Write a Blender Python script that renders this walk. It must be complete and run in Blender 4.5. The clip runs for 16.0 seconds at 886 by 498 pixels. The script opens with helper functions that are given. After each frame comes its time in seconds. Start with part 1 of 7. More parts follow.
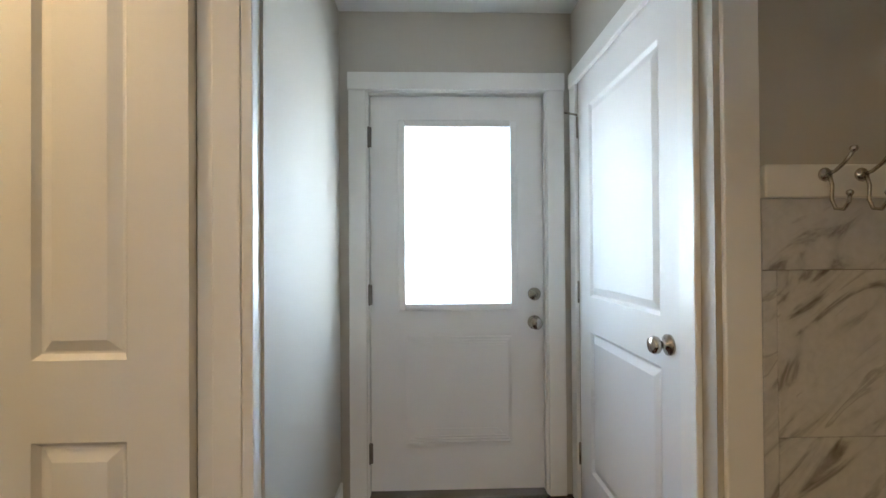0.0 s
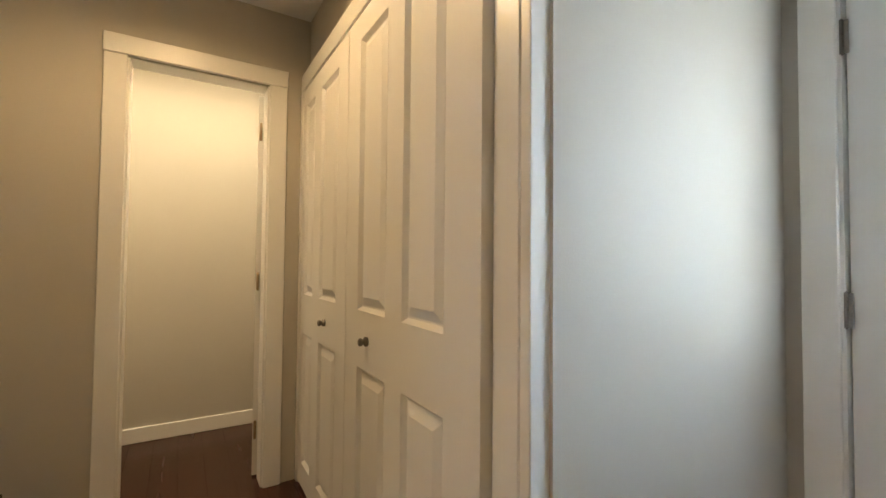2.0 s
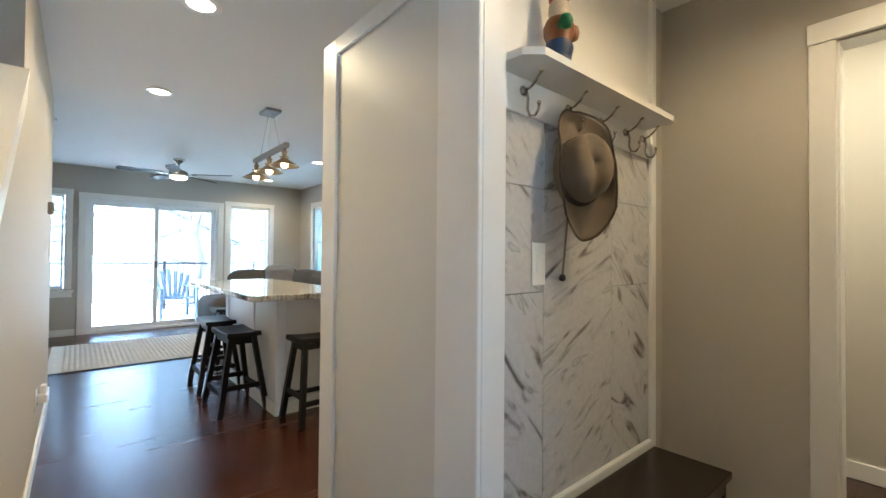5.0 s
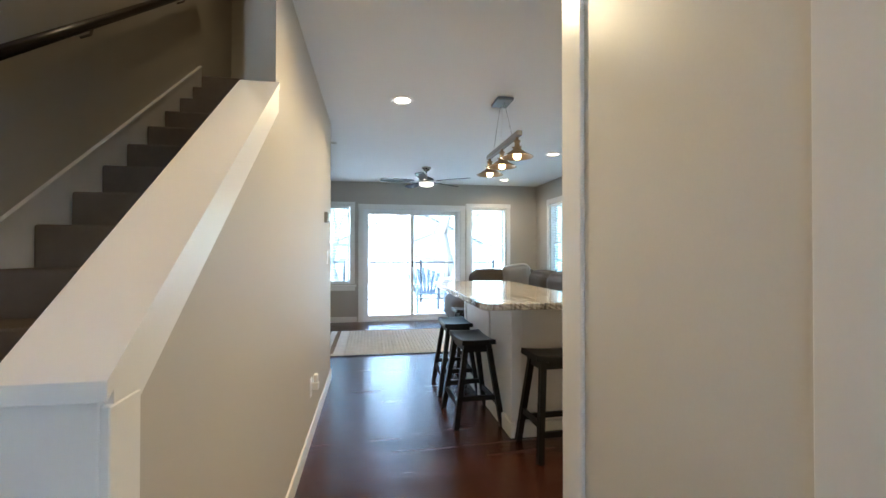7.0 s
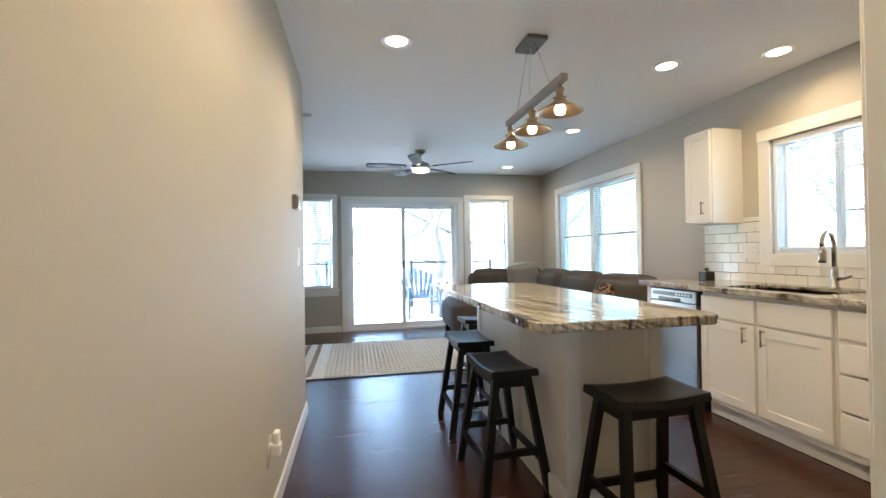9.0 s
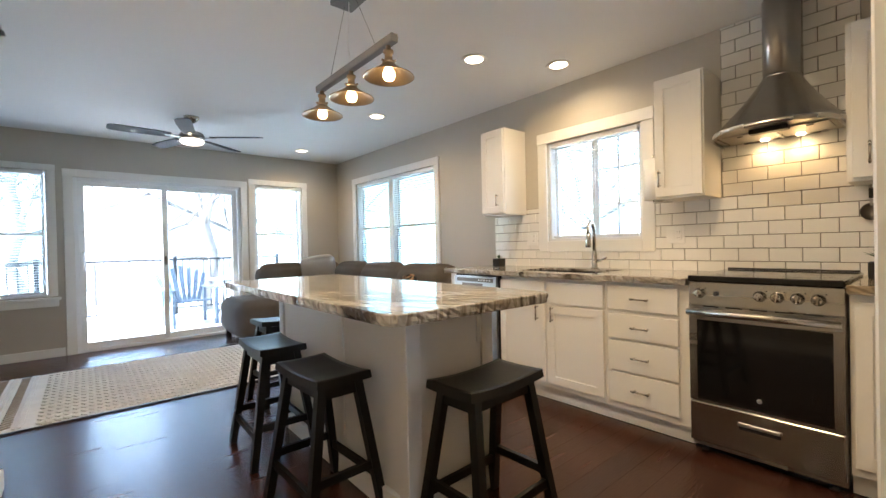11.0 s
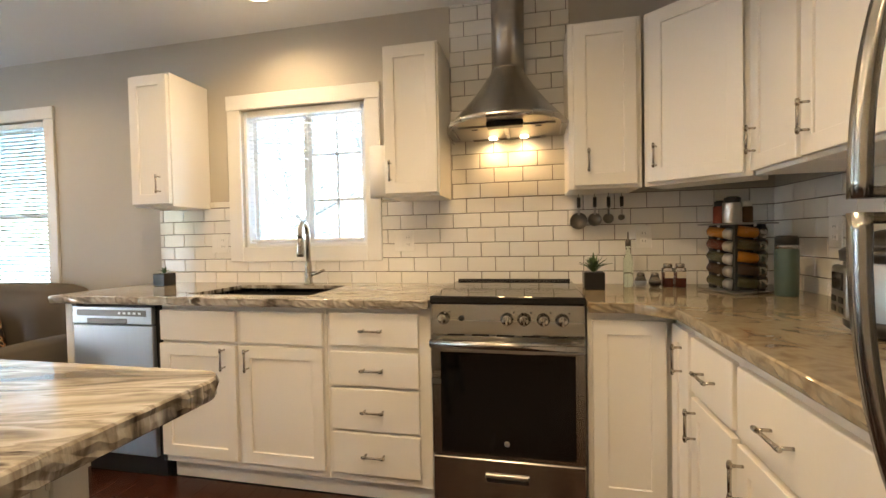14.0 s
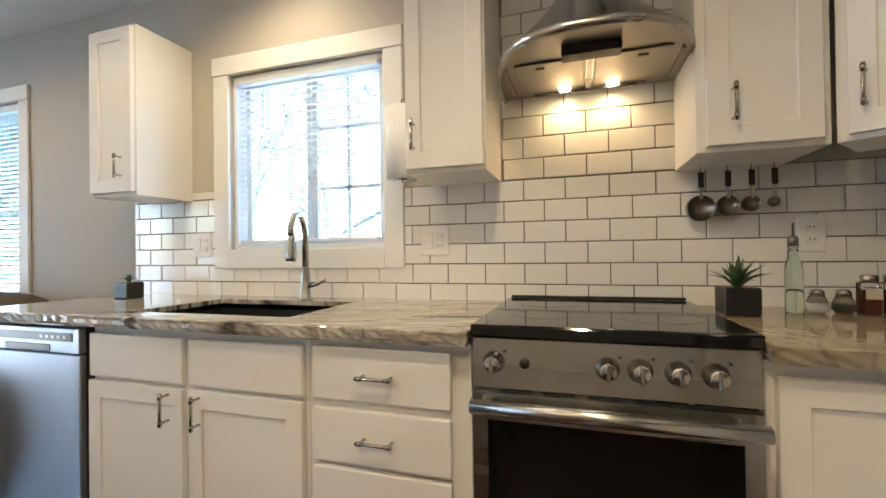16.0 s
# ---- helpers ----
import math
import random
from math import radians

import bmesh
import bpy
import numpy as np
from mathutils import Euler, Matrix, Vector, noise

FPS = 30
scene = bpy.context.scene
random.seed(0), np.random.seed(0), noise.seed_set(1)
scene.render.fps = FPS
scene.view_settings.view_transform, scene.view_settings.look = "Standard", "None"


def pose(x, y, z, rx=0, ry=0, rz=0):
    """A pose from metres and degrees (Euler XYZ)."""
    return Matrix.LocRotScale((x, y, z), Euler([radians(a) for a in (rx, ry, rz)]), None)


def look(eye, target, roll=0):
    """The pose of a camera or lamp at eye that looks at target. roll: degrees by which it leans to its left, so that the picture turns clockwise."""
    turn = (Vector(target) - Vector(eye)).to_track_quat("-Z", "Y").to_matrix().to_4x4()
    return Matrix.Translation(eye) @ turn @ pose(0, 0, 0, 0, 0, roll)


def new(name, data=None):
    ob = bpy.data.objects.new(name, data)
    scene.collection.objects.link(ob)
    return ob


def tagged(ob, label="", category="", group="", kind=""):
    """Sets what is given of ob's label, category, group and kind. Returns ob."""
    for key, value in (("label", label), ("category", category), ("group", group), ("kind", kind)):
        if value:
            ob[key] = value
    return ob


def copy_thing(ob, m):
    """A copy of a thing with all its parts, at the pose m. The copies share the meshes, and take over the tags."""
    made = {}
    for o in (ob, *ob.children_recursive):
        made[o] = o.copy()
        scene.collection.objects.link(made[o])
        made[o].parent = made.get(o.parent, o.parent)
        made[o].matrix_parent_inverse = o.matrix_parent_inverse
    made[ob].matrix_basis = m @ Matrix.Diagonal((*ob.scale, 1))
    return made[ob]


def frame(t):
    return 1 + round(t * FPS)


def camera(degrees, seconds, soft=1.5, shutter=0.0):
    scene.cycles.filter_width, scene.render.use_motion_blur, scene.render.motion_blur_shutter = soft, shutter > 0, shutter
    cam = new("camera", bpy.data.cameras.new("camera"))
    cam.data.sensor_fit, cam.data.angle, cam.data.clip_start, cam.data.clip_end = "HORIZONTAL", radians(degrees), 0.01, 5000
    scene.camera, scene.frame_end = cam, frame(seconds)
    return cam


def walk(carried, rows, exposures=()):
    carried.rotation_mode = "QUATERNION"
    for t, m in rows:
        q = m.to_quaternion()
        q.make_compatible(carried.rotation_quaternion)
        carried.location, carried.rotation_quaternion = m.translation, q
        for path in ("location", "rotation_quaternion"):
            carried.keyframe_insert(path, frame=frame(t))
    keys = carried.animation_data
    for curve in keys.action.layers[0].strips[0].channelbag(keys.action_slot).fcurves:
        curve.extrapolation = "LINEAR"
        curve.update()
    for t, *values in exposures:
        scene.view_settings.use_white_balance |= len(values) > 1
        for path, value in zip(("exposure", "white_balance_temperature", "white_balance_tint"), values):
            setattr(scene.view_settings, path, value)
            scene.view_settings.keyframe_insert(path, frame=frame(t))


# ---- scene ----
cam = camera(92.3, 16.0)
PATH = [
    (0, (-0.078, 0.409, 1.226), (-0.019, 2.408, 1.242), -0.4),
    (0.5, (-0.01, 0.59, 1.214), (-0.412, 2.549, 1.252), -0.4),
    (1, (0.029, 0.725, 1.187), (-0.877, 2.508, 1.233), -0.1),
    (1.5, (0.037, 0.863, 1.152), (-1.32, 2.33, 1.209), 0.3),
    (2, (0.052, 0.928, 1.146), (-1.652, 1.973, 1.203), 0.5),
    (2.3, (0.034, 1.004, 1.141), (-1.828, 1.731, 1.213), 0.6),
    (2.5, (0.061, 0.97, 1.144), (-1.86, 1.523, 1.204), 0.6),
    (3, (0.036, 0.97, 1.127), (-1.963, 1.02, 1.185), 0.7),
    (3.5, (0.004, 0.934, 1.144), (-1.949, 0.505, 1.195), 0.7),
    (4, (-0.013, 0.931, 1.152), (-1.814, 0.062, 1.203), 0.6),
    (4.5, (-0.027, 0.953, 1.17), (-1.602, -0.278, 1.209), 0.5),
    (5, (-0.021, 0.963, 1.183), (-1.322, -0.555, 1.215), 0.5),
    (5.2, (-0.019, 0.962, 1.187), (-1.224, -0.634, 1.218), 0.4),
    (7.3, (-0.258, 0.31, 1.206), (-0.501, -1.675, 1.224), -0.1),
    (8, (-0.272, -0.074, 1.196), (-0.429, -2.068, 1.216), -0.4),
    (10.3, (-0.159, -0.713, 1.13), (-1.169, -2.439, 1.13), -1.3),
    (10.5, (-0.163, -0.746, 1.122), (-1.253, -2.423, 1.118), -1.2),
    (11, (-0.182, -0.831, 1.116), (-1.471, -2.361, 1.099), -1.3),
    (11.5, (-0.258, -0.922, 1.105), (-1.72, -2.286, 1.078), -1.4),
    (12, (-0.357, -1.009, 1.116), (-1.972, -2.189, 1.078), -1.4),
    (12.5, (-0.473, -1.109, 1.136), (-2.219, -2.082, 1.088), -1.3),
    (13, (-0.602, -1.196, 1.162), (-2.45, -1.961, 1.108), -1.2),
    (13.5, (-0.762, -1.252, 1.168), (-2.676, -1.829, 1.11), -1.2),
    (14, (-0.937, -1.297, 1.165), (-2.891, -1.721, 1.113), -1.1),
    (14.5, (-1.12, -1.326, 1.162), (-3.09, -1.669, 1.11), -1.1),
    (15, (-1.316, -1.369, 1.137), (-3.287, -1.709, 1.117), -1.0),
    (15.5, (-1.491, -1.423, 1.133), (-3.445, -1.851, 1.134), -0.9),
    (16, (-1.614, -1.471, 1.104), (-3.522, -2.073, 1.12), -0.8),
]
EXPOSURES = [(0, 4.42, 6550, 5), (1, 4.2, 7300, 8), (1.5, 4.25, 7300, 9), (2.5, 4.45, 6700, 4), (3.5, 4.48, 5650, 3), (5, 4.45, 5550, 1), (8, 4.28, 5800, 4), (11, 4.3, 6150, 8), (12.5, 4.3, 7000, 11), (13.5, 4.3, 6950, 10), (14.5, 4.35, 6350, 8), (16, 4.2, 5600, 5)]
walk(cam, [(t, look(eye, target, roll)) for t, eye, target, roll in PATH], exposures=EXPOSURES)

# ---------------------------------------------------------------- world, sun, lamps
world = bpy.data.worlds.new("world")
scene.world = world
world.use_nodes = True
wn = world.node_tree
sky = wn.nodes.new("ShaderNodeTexSky")
sky.sky_type, sky.sun_disc = "NISHITA", False
sky.sun_elevation, sky.sun_rotation = radians(47), radians(88)
sky.air_density, sky.dust_density = 1.0, 1.0
wn.links.new(sky.outputs[0], wn.nodes["Background"].inputs[0])
wn.nodes["Background"].inputs[1].default_value = 0.15

sun_data = bpy.data.lights.new("sun", "SUN")
sun_data.energy, sun_data.angle, sun_data.color = 2.2, radians(12), (1.0, 0.97, 0.92)
sun = new("sun", sun_data)
sun.matrix_world = look((14, 0.4, 15), (0, 0, 0))


def lamp(kind, name, at, power, colour, target=None, size=0.1, size_y=None, spot=100, blend=0.6):
    data = bpy.data.lights.new(name, kind)
    data.energy, data.color = power, colour
    if kind == "AREA":
        data.size = size
        if size_y:
            data.shape, data.size_y = "RECTANGLE", size_y
    elif kind == "SPOT":
        data.spot_size, data.spot_blend, data.shadow_soft_size = radians(spot), blend, size
    else:
        data.shadow_soft_size = size
    ob = new(name, data)
    ob.matrix_world = look(at, target) if target else Matrix.Translation(at)
    return ob


WARM = (1.0, 0.71, 0.40)
HALLWARM = (1.0, 0.68, 0.36)
CEIL = 2.44
# the last can is unseen, added to brighten the kitchen's north cabinets
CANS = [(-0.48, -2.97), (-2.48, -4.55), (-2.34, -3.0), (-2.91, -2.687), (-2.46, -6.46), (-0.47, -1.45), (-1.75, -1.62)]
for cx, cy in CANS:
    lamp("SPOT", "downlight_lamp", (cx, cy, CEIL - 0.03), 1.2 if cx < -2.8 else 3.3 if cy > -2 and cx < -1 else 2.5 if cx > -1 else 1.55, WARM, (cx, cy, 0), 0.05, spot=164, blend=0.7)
# daylight that the sky sends in at the openings
lamp("AREA", "sky_entry", (0.42, 2.98, 1.25), 0.42, (0.74, 0.90, 1.0), (-0.9, 1.6, 1.0), 0.5, 1.1)
# hall and entry lamps on the ceiling, beyond the picture's edge
lamp("SPOT", "hall_lamp", (-1.45, 0.85, CEIL - 0.03), 2.0, HALLWARM, (-1.45, 0.85, 0), 0.06, spot=166, blend=0.6)
lamp("SPOT", "stair_lamp", (0.1, -0.1, CEIL - 0.03), 0.9, (1.0, 0.60, 0.23), (0.1, -0.1, 0), 0.06, spot=150, blend=0.8)
# unseen fill, added to lift the dark stairwell; no fixture known there
lamp("SPOT", "stairwell_fill", (0.76, -2.4, 4.66), 1.7, WARM, (0.76, -2.4, 0), 0.08, spot=150, blend=0.8)
# added strip that evenly brightens the next room's wall; its real source is unseen
lamp("AREA", "bedroom_fill", (-2.62, 1.10, CEIL - 0.03), 1.45, (1.0, 0.80, 0.55), (-2.62, 1.101, 0), 0.3, 1.9)


# ---------------------------------------------------------------- materials
def material(name, base, rough=0.5, metal=0.0, var=0.06, scale=3.0, fine=60.0, bump=0.02, coat=0.0, stretch=(1, 1, 1), per_object=0.0, spec=0.5, dark=None):
    """A surface with broad stains and a fine grain in colour, gloss and relief."""
    m = bpy.data.materials.new(name)
    m.use_nodes = True
    nt = m.node_tree
    b = nt.nodes["Principled BSDF"]
    mp = nt.nodes.new("ShaderNodeMapping")
    mp.inputs["Scale"].default_value = stretch
    geo = nt.nodes.new("ShaderNodeNewGeometry")
    nt.links.new(geo.outputs["Position"], mp.inputs["Vector"])
    n1 = nt.nodes.new("ShaderNodeTexNoise")
    n1.inputs["Scale"].default_value, n1.inputs["Detail"].default_value = scale, 4
    n2 = nt.nodes.new("ShaderNodeTexNoise")
    n2.inputs["Scale"].default_value, n2.inputs["Detail"].default_value = fine, 3
    for n in (n1, n2):
        nt.links.new(mp.outputs[0], n.inputs["Vector"])
    mix = nt.nodes.new("ShaderNodeMix")
    mix.data_type = "RGBA"
    d = dark or tuple(c * (1 - 2.2 * var) for c in base)
    lite = tuple(min(1, c * (1 + var)) for c in base)
    mix.inputs["A"].default_value, mix.inputs["B"].default_value = (*d, 1), (*lite, 1)
    add = nt.nodes.new("ShaderNodeMath")
    add.operation = "MULTIPLY_ADD"
    add.inputs[1].default_value = 0.45
    nt.links.new(n2.outputs[0], add.inputs[0])
    sc = nt.nodes.new("ShaderNodeMath")
    sc.operation = "MULTIPLY"
    sc.inputs[1].default_value = 0.65
    nt.links.new(n1.outputs[0], sc.inputs[0])
    nt.links.new(sc.outputs[0], add.inputs[2])
    fac = add.outputs[0]
    if per_object:
        oi = nt.nodes.new("ShaderNodeObjectInfo")
        po = nt.nodes.new("ShaderNodeMath")
        po.operation = "MULTIPLY_ADD"
        po.inputs[1].default_value = per_object
        nt.links.new(oi.outputs["Random"], po.inputs[0])
        off = nt.nodes.new("ShaderNodeMath")
        off.operation = "SUBTRACT"
        off.inputs[1].default_value = per_object / 2
        nt.links.new(fac, off.inputs[0])
        nt.links.new(off.outputs[0], po.inputs[2])
        fac = po.outputs[0]
    nt.links.new(fac, mix.inputs["Factor"])
    nt.links.new(mix.outputs["Result"], b.inputs["Base Color"])
    rr = nt.nodes.new("ShaderNodeMapRange")
    rr.inputs["To Min"].default_value, rr.inputs["To Max"].default_value = max(0.02, rough - 0.08), min(1, rough + 0.08)
    nt.links.new(n1.outputs[0], rr.inputs["Value"])
    nt.links.new(rr.outputs[0], b.inputs["Roughness"])
    b.inputs["Metallic"].default_value = metal
    b.inputs["Coat Weight"].default_value = coat
    b.inputs["Specular IOR Level"].default_value = spec
    if bump:
        bp = nt.nodes.new("ShaderNodeBump")
        bp.inputs["Strength"].default_value, bp.inputs["Distance"].default_value = min(1, bump * 8), 0.004
        nt.links.new(n2.outputs[0], bp.inputs["Height"])
        nt.links.new(bp.outputs[0], b.inputs["Normal"])
    return m


def stone(name, base, ramp, scale, stretch, rot, rough, distort=2.5, detail=8.0, coat=0.0, per_object=0.0, bands=False):
    """Veined polished stone: warped noise through a colour ramp. ramp: (place, colour) stops."""
    m = bpy.data.materials.new(name)
    m.use_nodes = True
    nt = m.node_tree
    b = nt.nodes["Principled BSDF"]
    geo = nt.nodes.new("ShaderNodeNewGeometry")
    mp = nt.nodes.new("ShaderNodeMapping")
    mp.vector_type = "TEXTURE"
    mp.inputs["Rotation"].default_value = [radians(a) for a in rot]
    mp.inputs["Scale"].default_value = stretch
    src = geo.outputs["Position"]
    if per_object:
        oi = nt.nodes.new("ShaderNodeObjectInfo")
        k = nt.nodes.new("ShaderNodeVectorMath")
        k.operation = "SCALE"
        k.inputs[0].default_value = (per_object, per_object * 0.7, per_object * 1.3)
        nt.links.new(oi.outputs["Random"], k.inputs["Scale"])
        ad = nt.nodes.new("ShaderNodeVectorMath")
        nt.links.new(src, ad.inputs[0])
        nt.links.new(k.outputs[0], ad.inputs[1])
        src = ad.outputs[0]
    nt.links.new(src, mp.inputs["Vector"])
    n = nt.nodes.new("ShaderNodeTexNoise")
    n.inputs["Scale"].default_value, n.inputs["Detail"].default_value = scale, detail
    n.inputs["Distortion"].default_value = distort
    nt.links.new(mp.outputs[0], n.inputs["Vector"])
    r = nt.nodes.new("ShaderNodeValToRGB")
    e = r.color_ramp.elements
    e[0].position, e[0].color = ramp[0][0], (*ramp[0][1], 1)
    e[1].position, e[1].color = ramp[-1][0], (*ramp[-1][1], 1)
    for p, c in ramp[1:-1]:
        s = e.new(p)
        s.color = (*c, 1)
    nt.links.new(n.outputs[0], r.inputs[0])
    n2 = nt.nodes.new("ShaderNodeTexNoise")
    n2.inputs["Scale"].default_value, n2.inputs["Detail"].default_value = 45, 4
    nt.links.new(src, n2.inputs["Vector"])
    mix = nt.nodes.new("ShaderNodeMix")
    mix.data_type, mix.blend_type = "RGBA", "MULTIPLY"
    mix.inputs["Factor"].default_value = 0.25
    nt.links.new(r.outputs[0], mix.inputs["A"])
    nt.links.new(n2.outputs[0], mix.inputs["B"])
    nt.links.new(mix.outputs["Result"], b.inputs["Base Color"])
    b.inputs["Roughness"].default_value = rough
    b.inputs["Coat Weight"].default_value = coat
    return m


def emissive(name, colour, power):
    m = bpy.data.materials.new(name)
    m.use_nodes = True
    b = m.node_tree.nodes["Principled BSDF"]
    b.inputs["Base Color"].default_value = (*colour, 1)
    b.inputs["Emission Color"].default_value = (*colour, 1)
    b.inputs["Emission Strength"].default_value = power
    return m


def glass(name, tint=(1, 1, 1), rough=0.0, ior=1.45):
    m = bpy.data.materials.new(name)
    m.use_nodes = True
    b = m.node_tree.nodes["Principled BSDF"]
    b.inputs["Base Color"].default_value = (*tint, 1)
    b.inputs["Transmission Weight"].default_value = 1
    b.inputs["Roughness"].default_value = rough
    b.inputs["IOR"].default_value = ior
    return m


M_WALL = material("wall_paint", (0.50, 0.468, 0.41), 0.62, var=0.03, scale=1.2, fine=220, bump=0.015)
M_CEIL = material("ceiling_paint", (0.80, 0.80, 0.79), 0.8, var=0.02, scale=1.0, fine=180, bump=0.02)
M_TRIM = material("trim_paint", (0.80, 0.79, 0.76), 0.35, var=0.02, scale=4, fine=90, bump=0.006)
M_DOOR = material("door_paint", (0.78, 0.77, 0.75), 0.50, var=0.02, scale=3, fine=140, bump=0.01)
M_CAB = material("cabinet_paint", (0.80, 0.775, 0.73), 0.36, var=0.025, scale=3, fine=110, bump=0.006)
M_ISLAND = material("island_paint", (0.76, 0.74, 0.71), 0.4, var=0.03, scale=2.5, fine=110, bump=0.008)
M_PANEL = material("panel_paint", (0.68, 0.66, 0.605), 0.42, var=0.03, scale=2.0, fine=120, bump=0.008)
M_PLANK = material("dark_oak", (0.050, 0.0165, 0.0095), 0.25, var=0.30, scale=2.2, fine=26, bump=0.03, stretch=(0.5, 6, 6), per_object=0.34, dark=(0.020, 0.006, 0.004))
M_UNDER = material("subfloor", (0.02, 0.009, 0.006), 0.5, var=0.1)
M_TILE = material("white_ceramic", (0.80, 0.785, 0.75), 0.10, var=0.015, scale=6, fine=30, bump=0.008, per_object=0.25)
M_GROUT = material("grey_grout", (0.19, 0.168, 0.138), 0.85, var=0.1, scale=14, fine=300, bump=0.04)
M_STEEL = material("brushed_steel", (0.46, 0.445, 0.425), 0.27, 1.0, var=0.03, scale=2, fine=60, bump=0.0, stretch=(1, 1, 0.05))
M_STEELH = material("brushed_steel_across", (0.44, 0.425, 0.40), 0.25, 1.0, var=0.03, scale=2, fine=60, bump=0.0, stretch=(1, 0.05, 1))
M_NICKEL = material("satin_nickel", (0.48, 0.445, 0.395), 0.24, 1.0, var=0.05, scale=20, fine=200, bump=0.0)
M_PEWTER = material("dark_pewter", (0.22, 0.20, 0.18), 0.35, 1.0, var=0.08, scale=20, fine=200, bump=0.01)
M_BRASS = material("aged_brass", (0.36, 0.265, 0.165), 0.34, 1.0, var=0.12, scale=18, fine=160, bump=0.01)
M_BLACKGL = material("black_glass", (0.006, 0.006, 0.007), 0.05, var=0.05, scale=5, fine=60, bump=0.0)
M_BLACKW = material("black_lacquer_wood", (0.006, 0.0058, 0.0058), 0.40, spec=0.32, var=0.2, scale=5, fine=70, bump=0.015, stretch=(1, 1, 0.3))
M_BLACKP = material("black_plastic", (0.012, 0.012, 0.013), 0.38, var=0.12, scale=12, fine=160, bump=0.01)
M_ESPRESSO = material("espresso_wood", (0.020, 0.012, 0.009), 0.24, var=0.25, scale=4, fine=60, bump=0.01, stretch=(0.4, 4, 4))
M_SOFA = material("taupe_velour", (0.105, 0.09, 0.076), 0.92, var=0.16, scale=5, fine=260, bump=0.05)
M_PILLOW = material("grey_linen", (0.38, 0.36, 0.33), 0.9, var=0.08, scale=8, fine=400, bump=0.05)
M_RUG = material("cream_wool", (0.80, 0.775, 0.73), 0.97, var=0.12, scale=9, fine=320, bump=0.09)
M_RUGD = material("taupe_wool", (0.36, 0.315, 0.26), 0.97, var=0.12, scale=9, fine=320, bump=0.09)
M_CARPET = material("brown_carpet", (0.19, 0.15, 0.12), 0.97, var=0.2, scale=9, fine=420, bump=0.12)
M_WHITEP = material("white_plastic", (0.80, 0.79, 0.76), 0.35, var=0.015, scale=20, fine=100, bump=0.0)
M_VINYL = material("window_vinyl", (0.82, 0.83, 0.84), 0.4, var=0.015, scale=10, fine=100, bump=0.0)
M_BLIND = material("blind_slat", (0.82, 0.83, 0.83), 0.5, var=0.02, scale=10, fine=100, bump=0.0)
M_GRANITE = stone("banded_granite", None, [(0.27, (0.022, 0.018, 0.018)), (0.38, (0.095, 0.08, 0.072)), (0.435, (0.29, 0.26, 0.222)), (0.49, (0.45, 0.415, 0.365)), (0.54, (0.56, 0.53, 0.48)), (0.585, (0.27, 0.235, 0.20)), (0.63, (0.44, 0.405, 0.355)), (0.70, (0.06, 0.048, 0.042)), (0.80, (0.20, 0.165, 0.14))],
                  2.1, (1, 0.17, 1), (0, 0, -74), 0.08, 1.4, 10)
M_GRANITE2 = stone("mottled_granite", None, [(0.26, (0.10, 0.075, 0.05)), (0.36, (0.24, 0.185, 0.125)), (0.43, (0.33, 0.27, 0.19)), (0.52, (0.38, 0.325, 0.24)), (0.60, (0.34, 0.285, 0.205)), (0.68, (0.21, 0.165, 0.115)), (0.76, (0.42, 0.385, 0.32))],
                   6.5, (1, 0.72, 1), (0, 0, 40), 0.08, 1.5, 13)
M_MARBLE = stone("veined_marble_tile", None, [(0.30, (0.17, 0.15, 0.145)), (0.355, (0.36, 0.345, 0.34)), (0.40, (0.54, 0.535, 0.535)), (0.46, (0.62, 0.615, 0.615)), (0.60, (0.64, 0.635, 0.635)), (0.645, (0.44, 0.43, 0.425)), (0.68, (0.58, 0.575, 0.57)), (0.80, (0.50, 0.49, 0.49))],
                 3.4, (0.36, 1, 1.2), (0, 48, 0), 0.22, 1.5, 14, per_object=7.0)
M_MARBLE2 = stone("veined_marble_tile_turned", None, [(0.30, (0.17, 0.15, 0.145)), (0.355, (0.36, 0.345, 0.34)), (0.40, (0.54, 0.535, 0.535)), (0.46, (0.62, 0.615, 0.615)), (0.60, (0.64, 0.635, 0.635)), (0.645, (0.44, 0.43, 0.425)), (0.68, (0.58, 0.575, 0.57)), (0.80, (0.50, 0.49, 0.49))],
                  3.6, (0.30, 1, 1.2), (0, -66, 0), 0.22, 1.5, 14, per_object=7.0)
M_GLASS = glass("clear_glass")
# teal glass; M_PANE and M_PANE2 are tinted deeper to dim the bright view
M_PANE = glass("window_glass", (0.62, 0.74, 0.75))
M_SCREEN = glass("screened_glass", (0.50, 0.54, 0.55))
M_PANE2 = glass("dimmed_window_glass", (0.38, 0.53, 0.55))
M_FROST = glass("frosted_glass", (0.97, 0.99, 1.0), 0.55)
M_GREENGL = glass("green_glass", (0.86, 0.97, 0.86))
M_GLOW = emissive("lamp_lens", (1.0, 0.80, 0.55), 0.83)
M_BULB = emissive("filament_glow", (1.0, 0.62, 0.25), 1.2)
M_FANBOWL = emissive("fan_lamp_glass", (1.0, 0.86, 0.66), 0.26)
M_LED = emissive("hood_bulb", (1.0, 0.72, 0.38), 1.88)


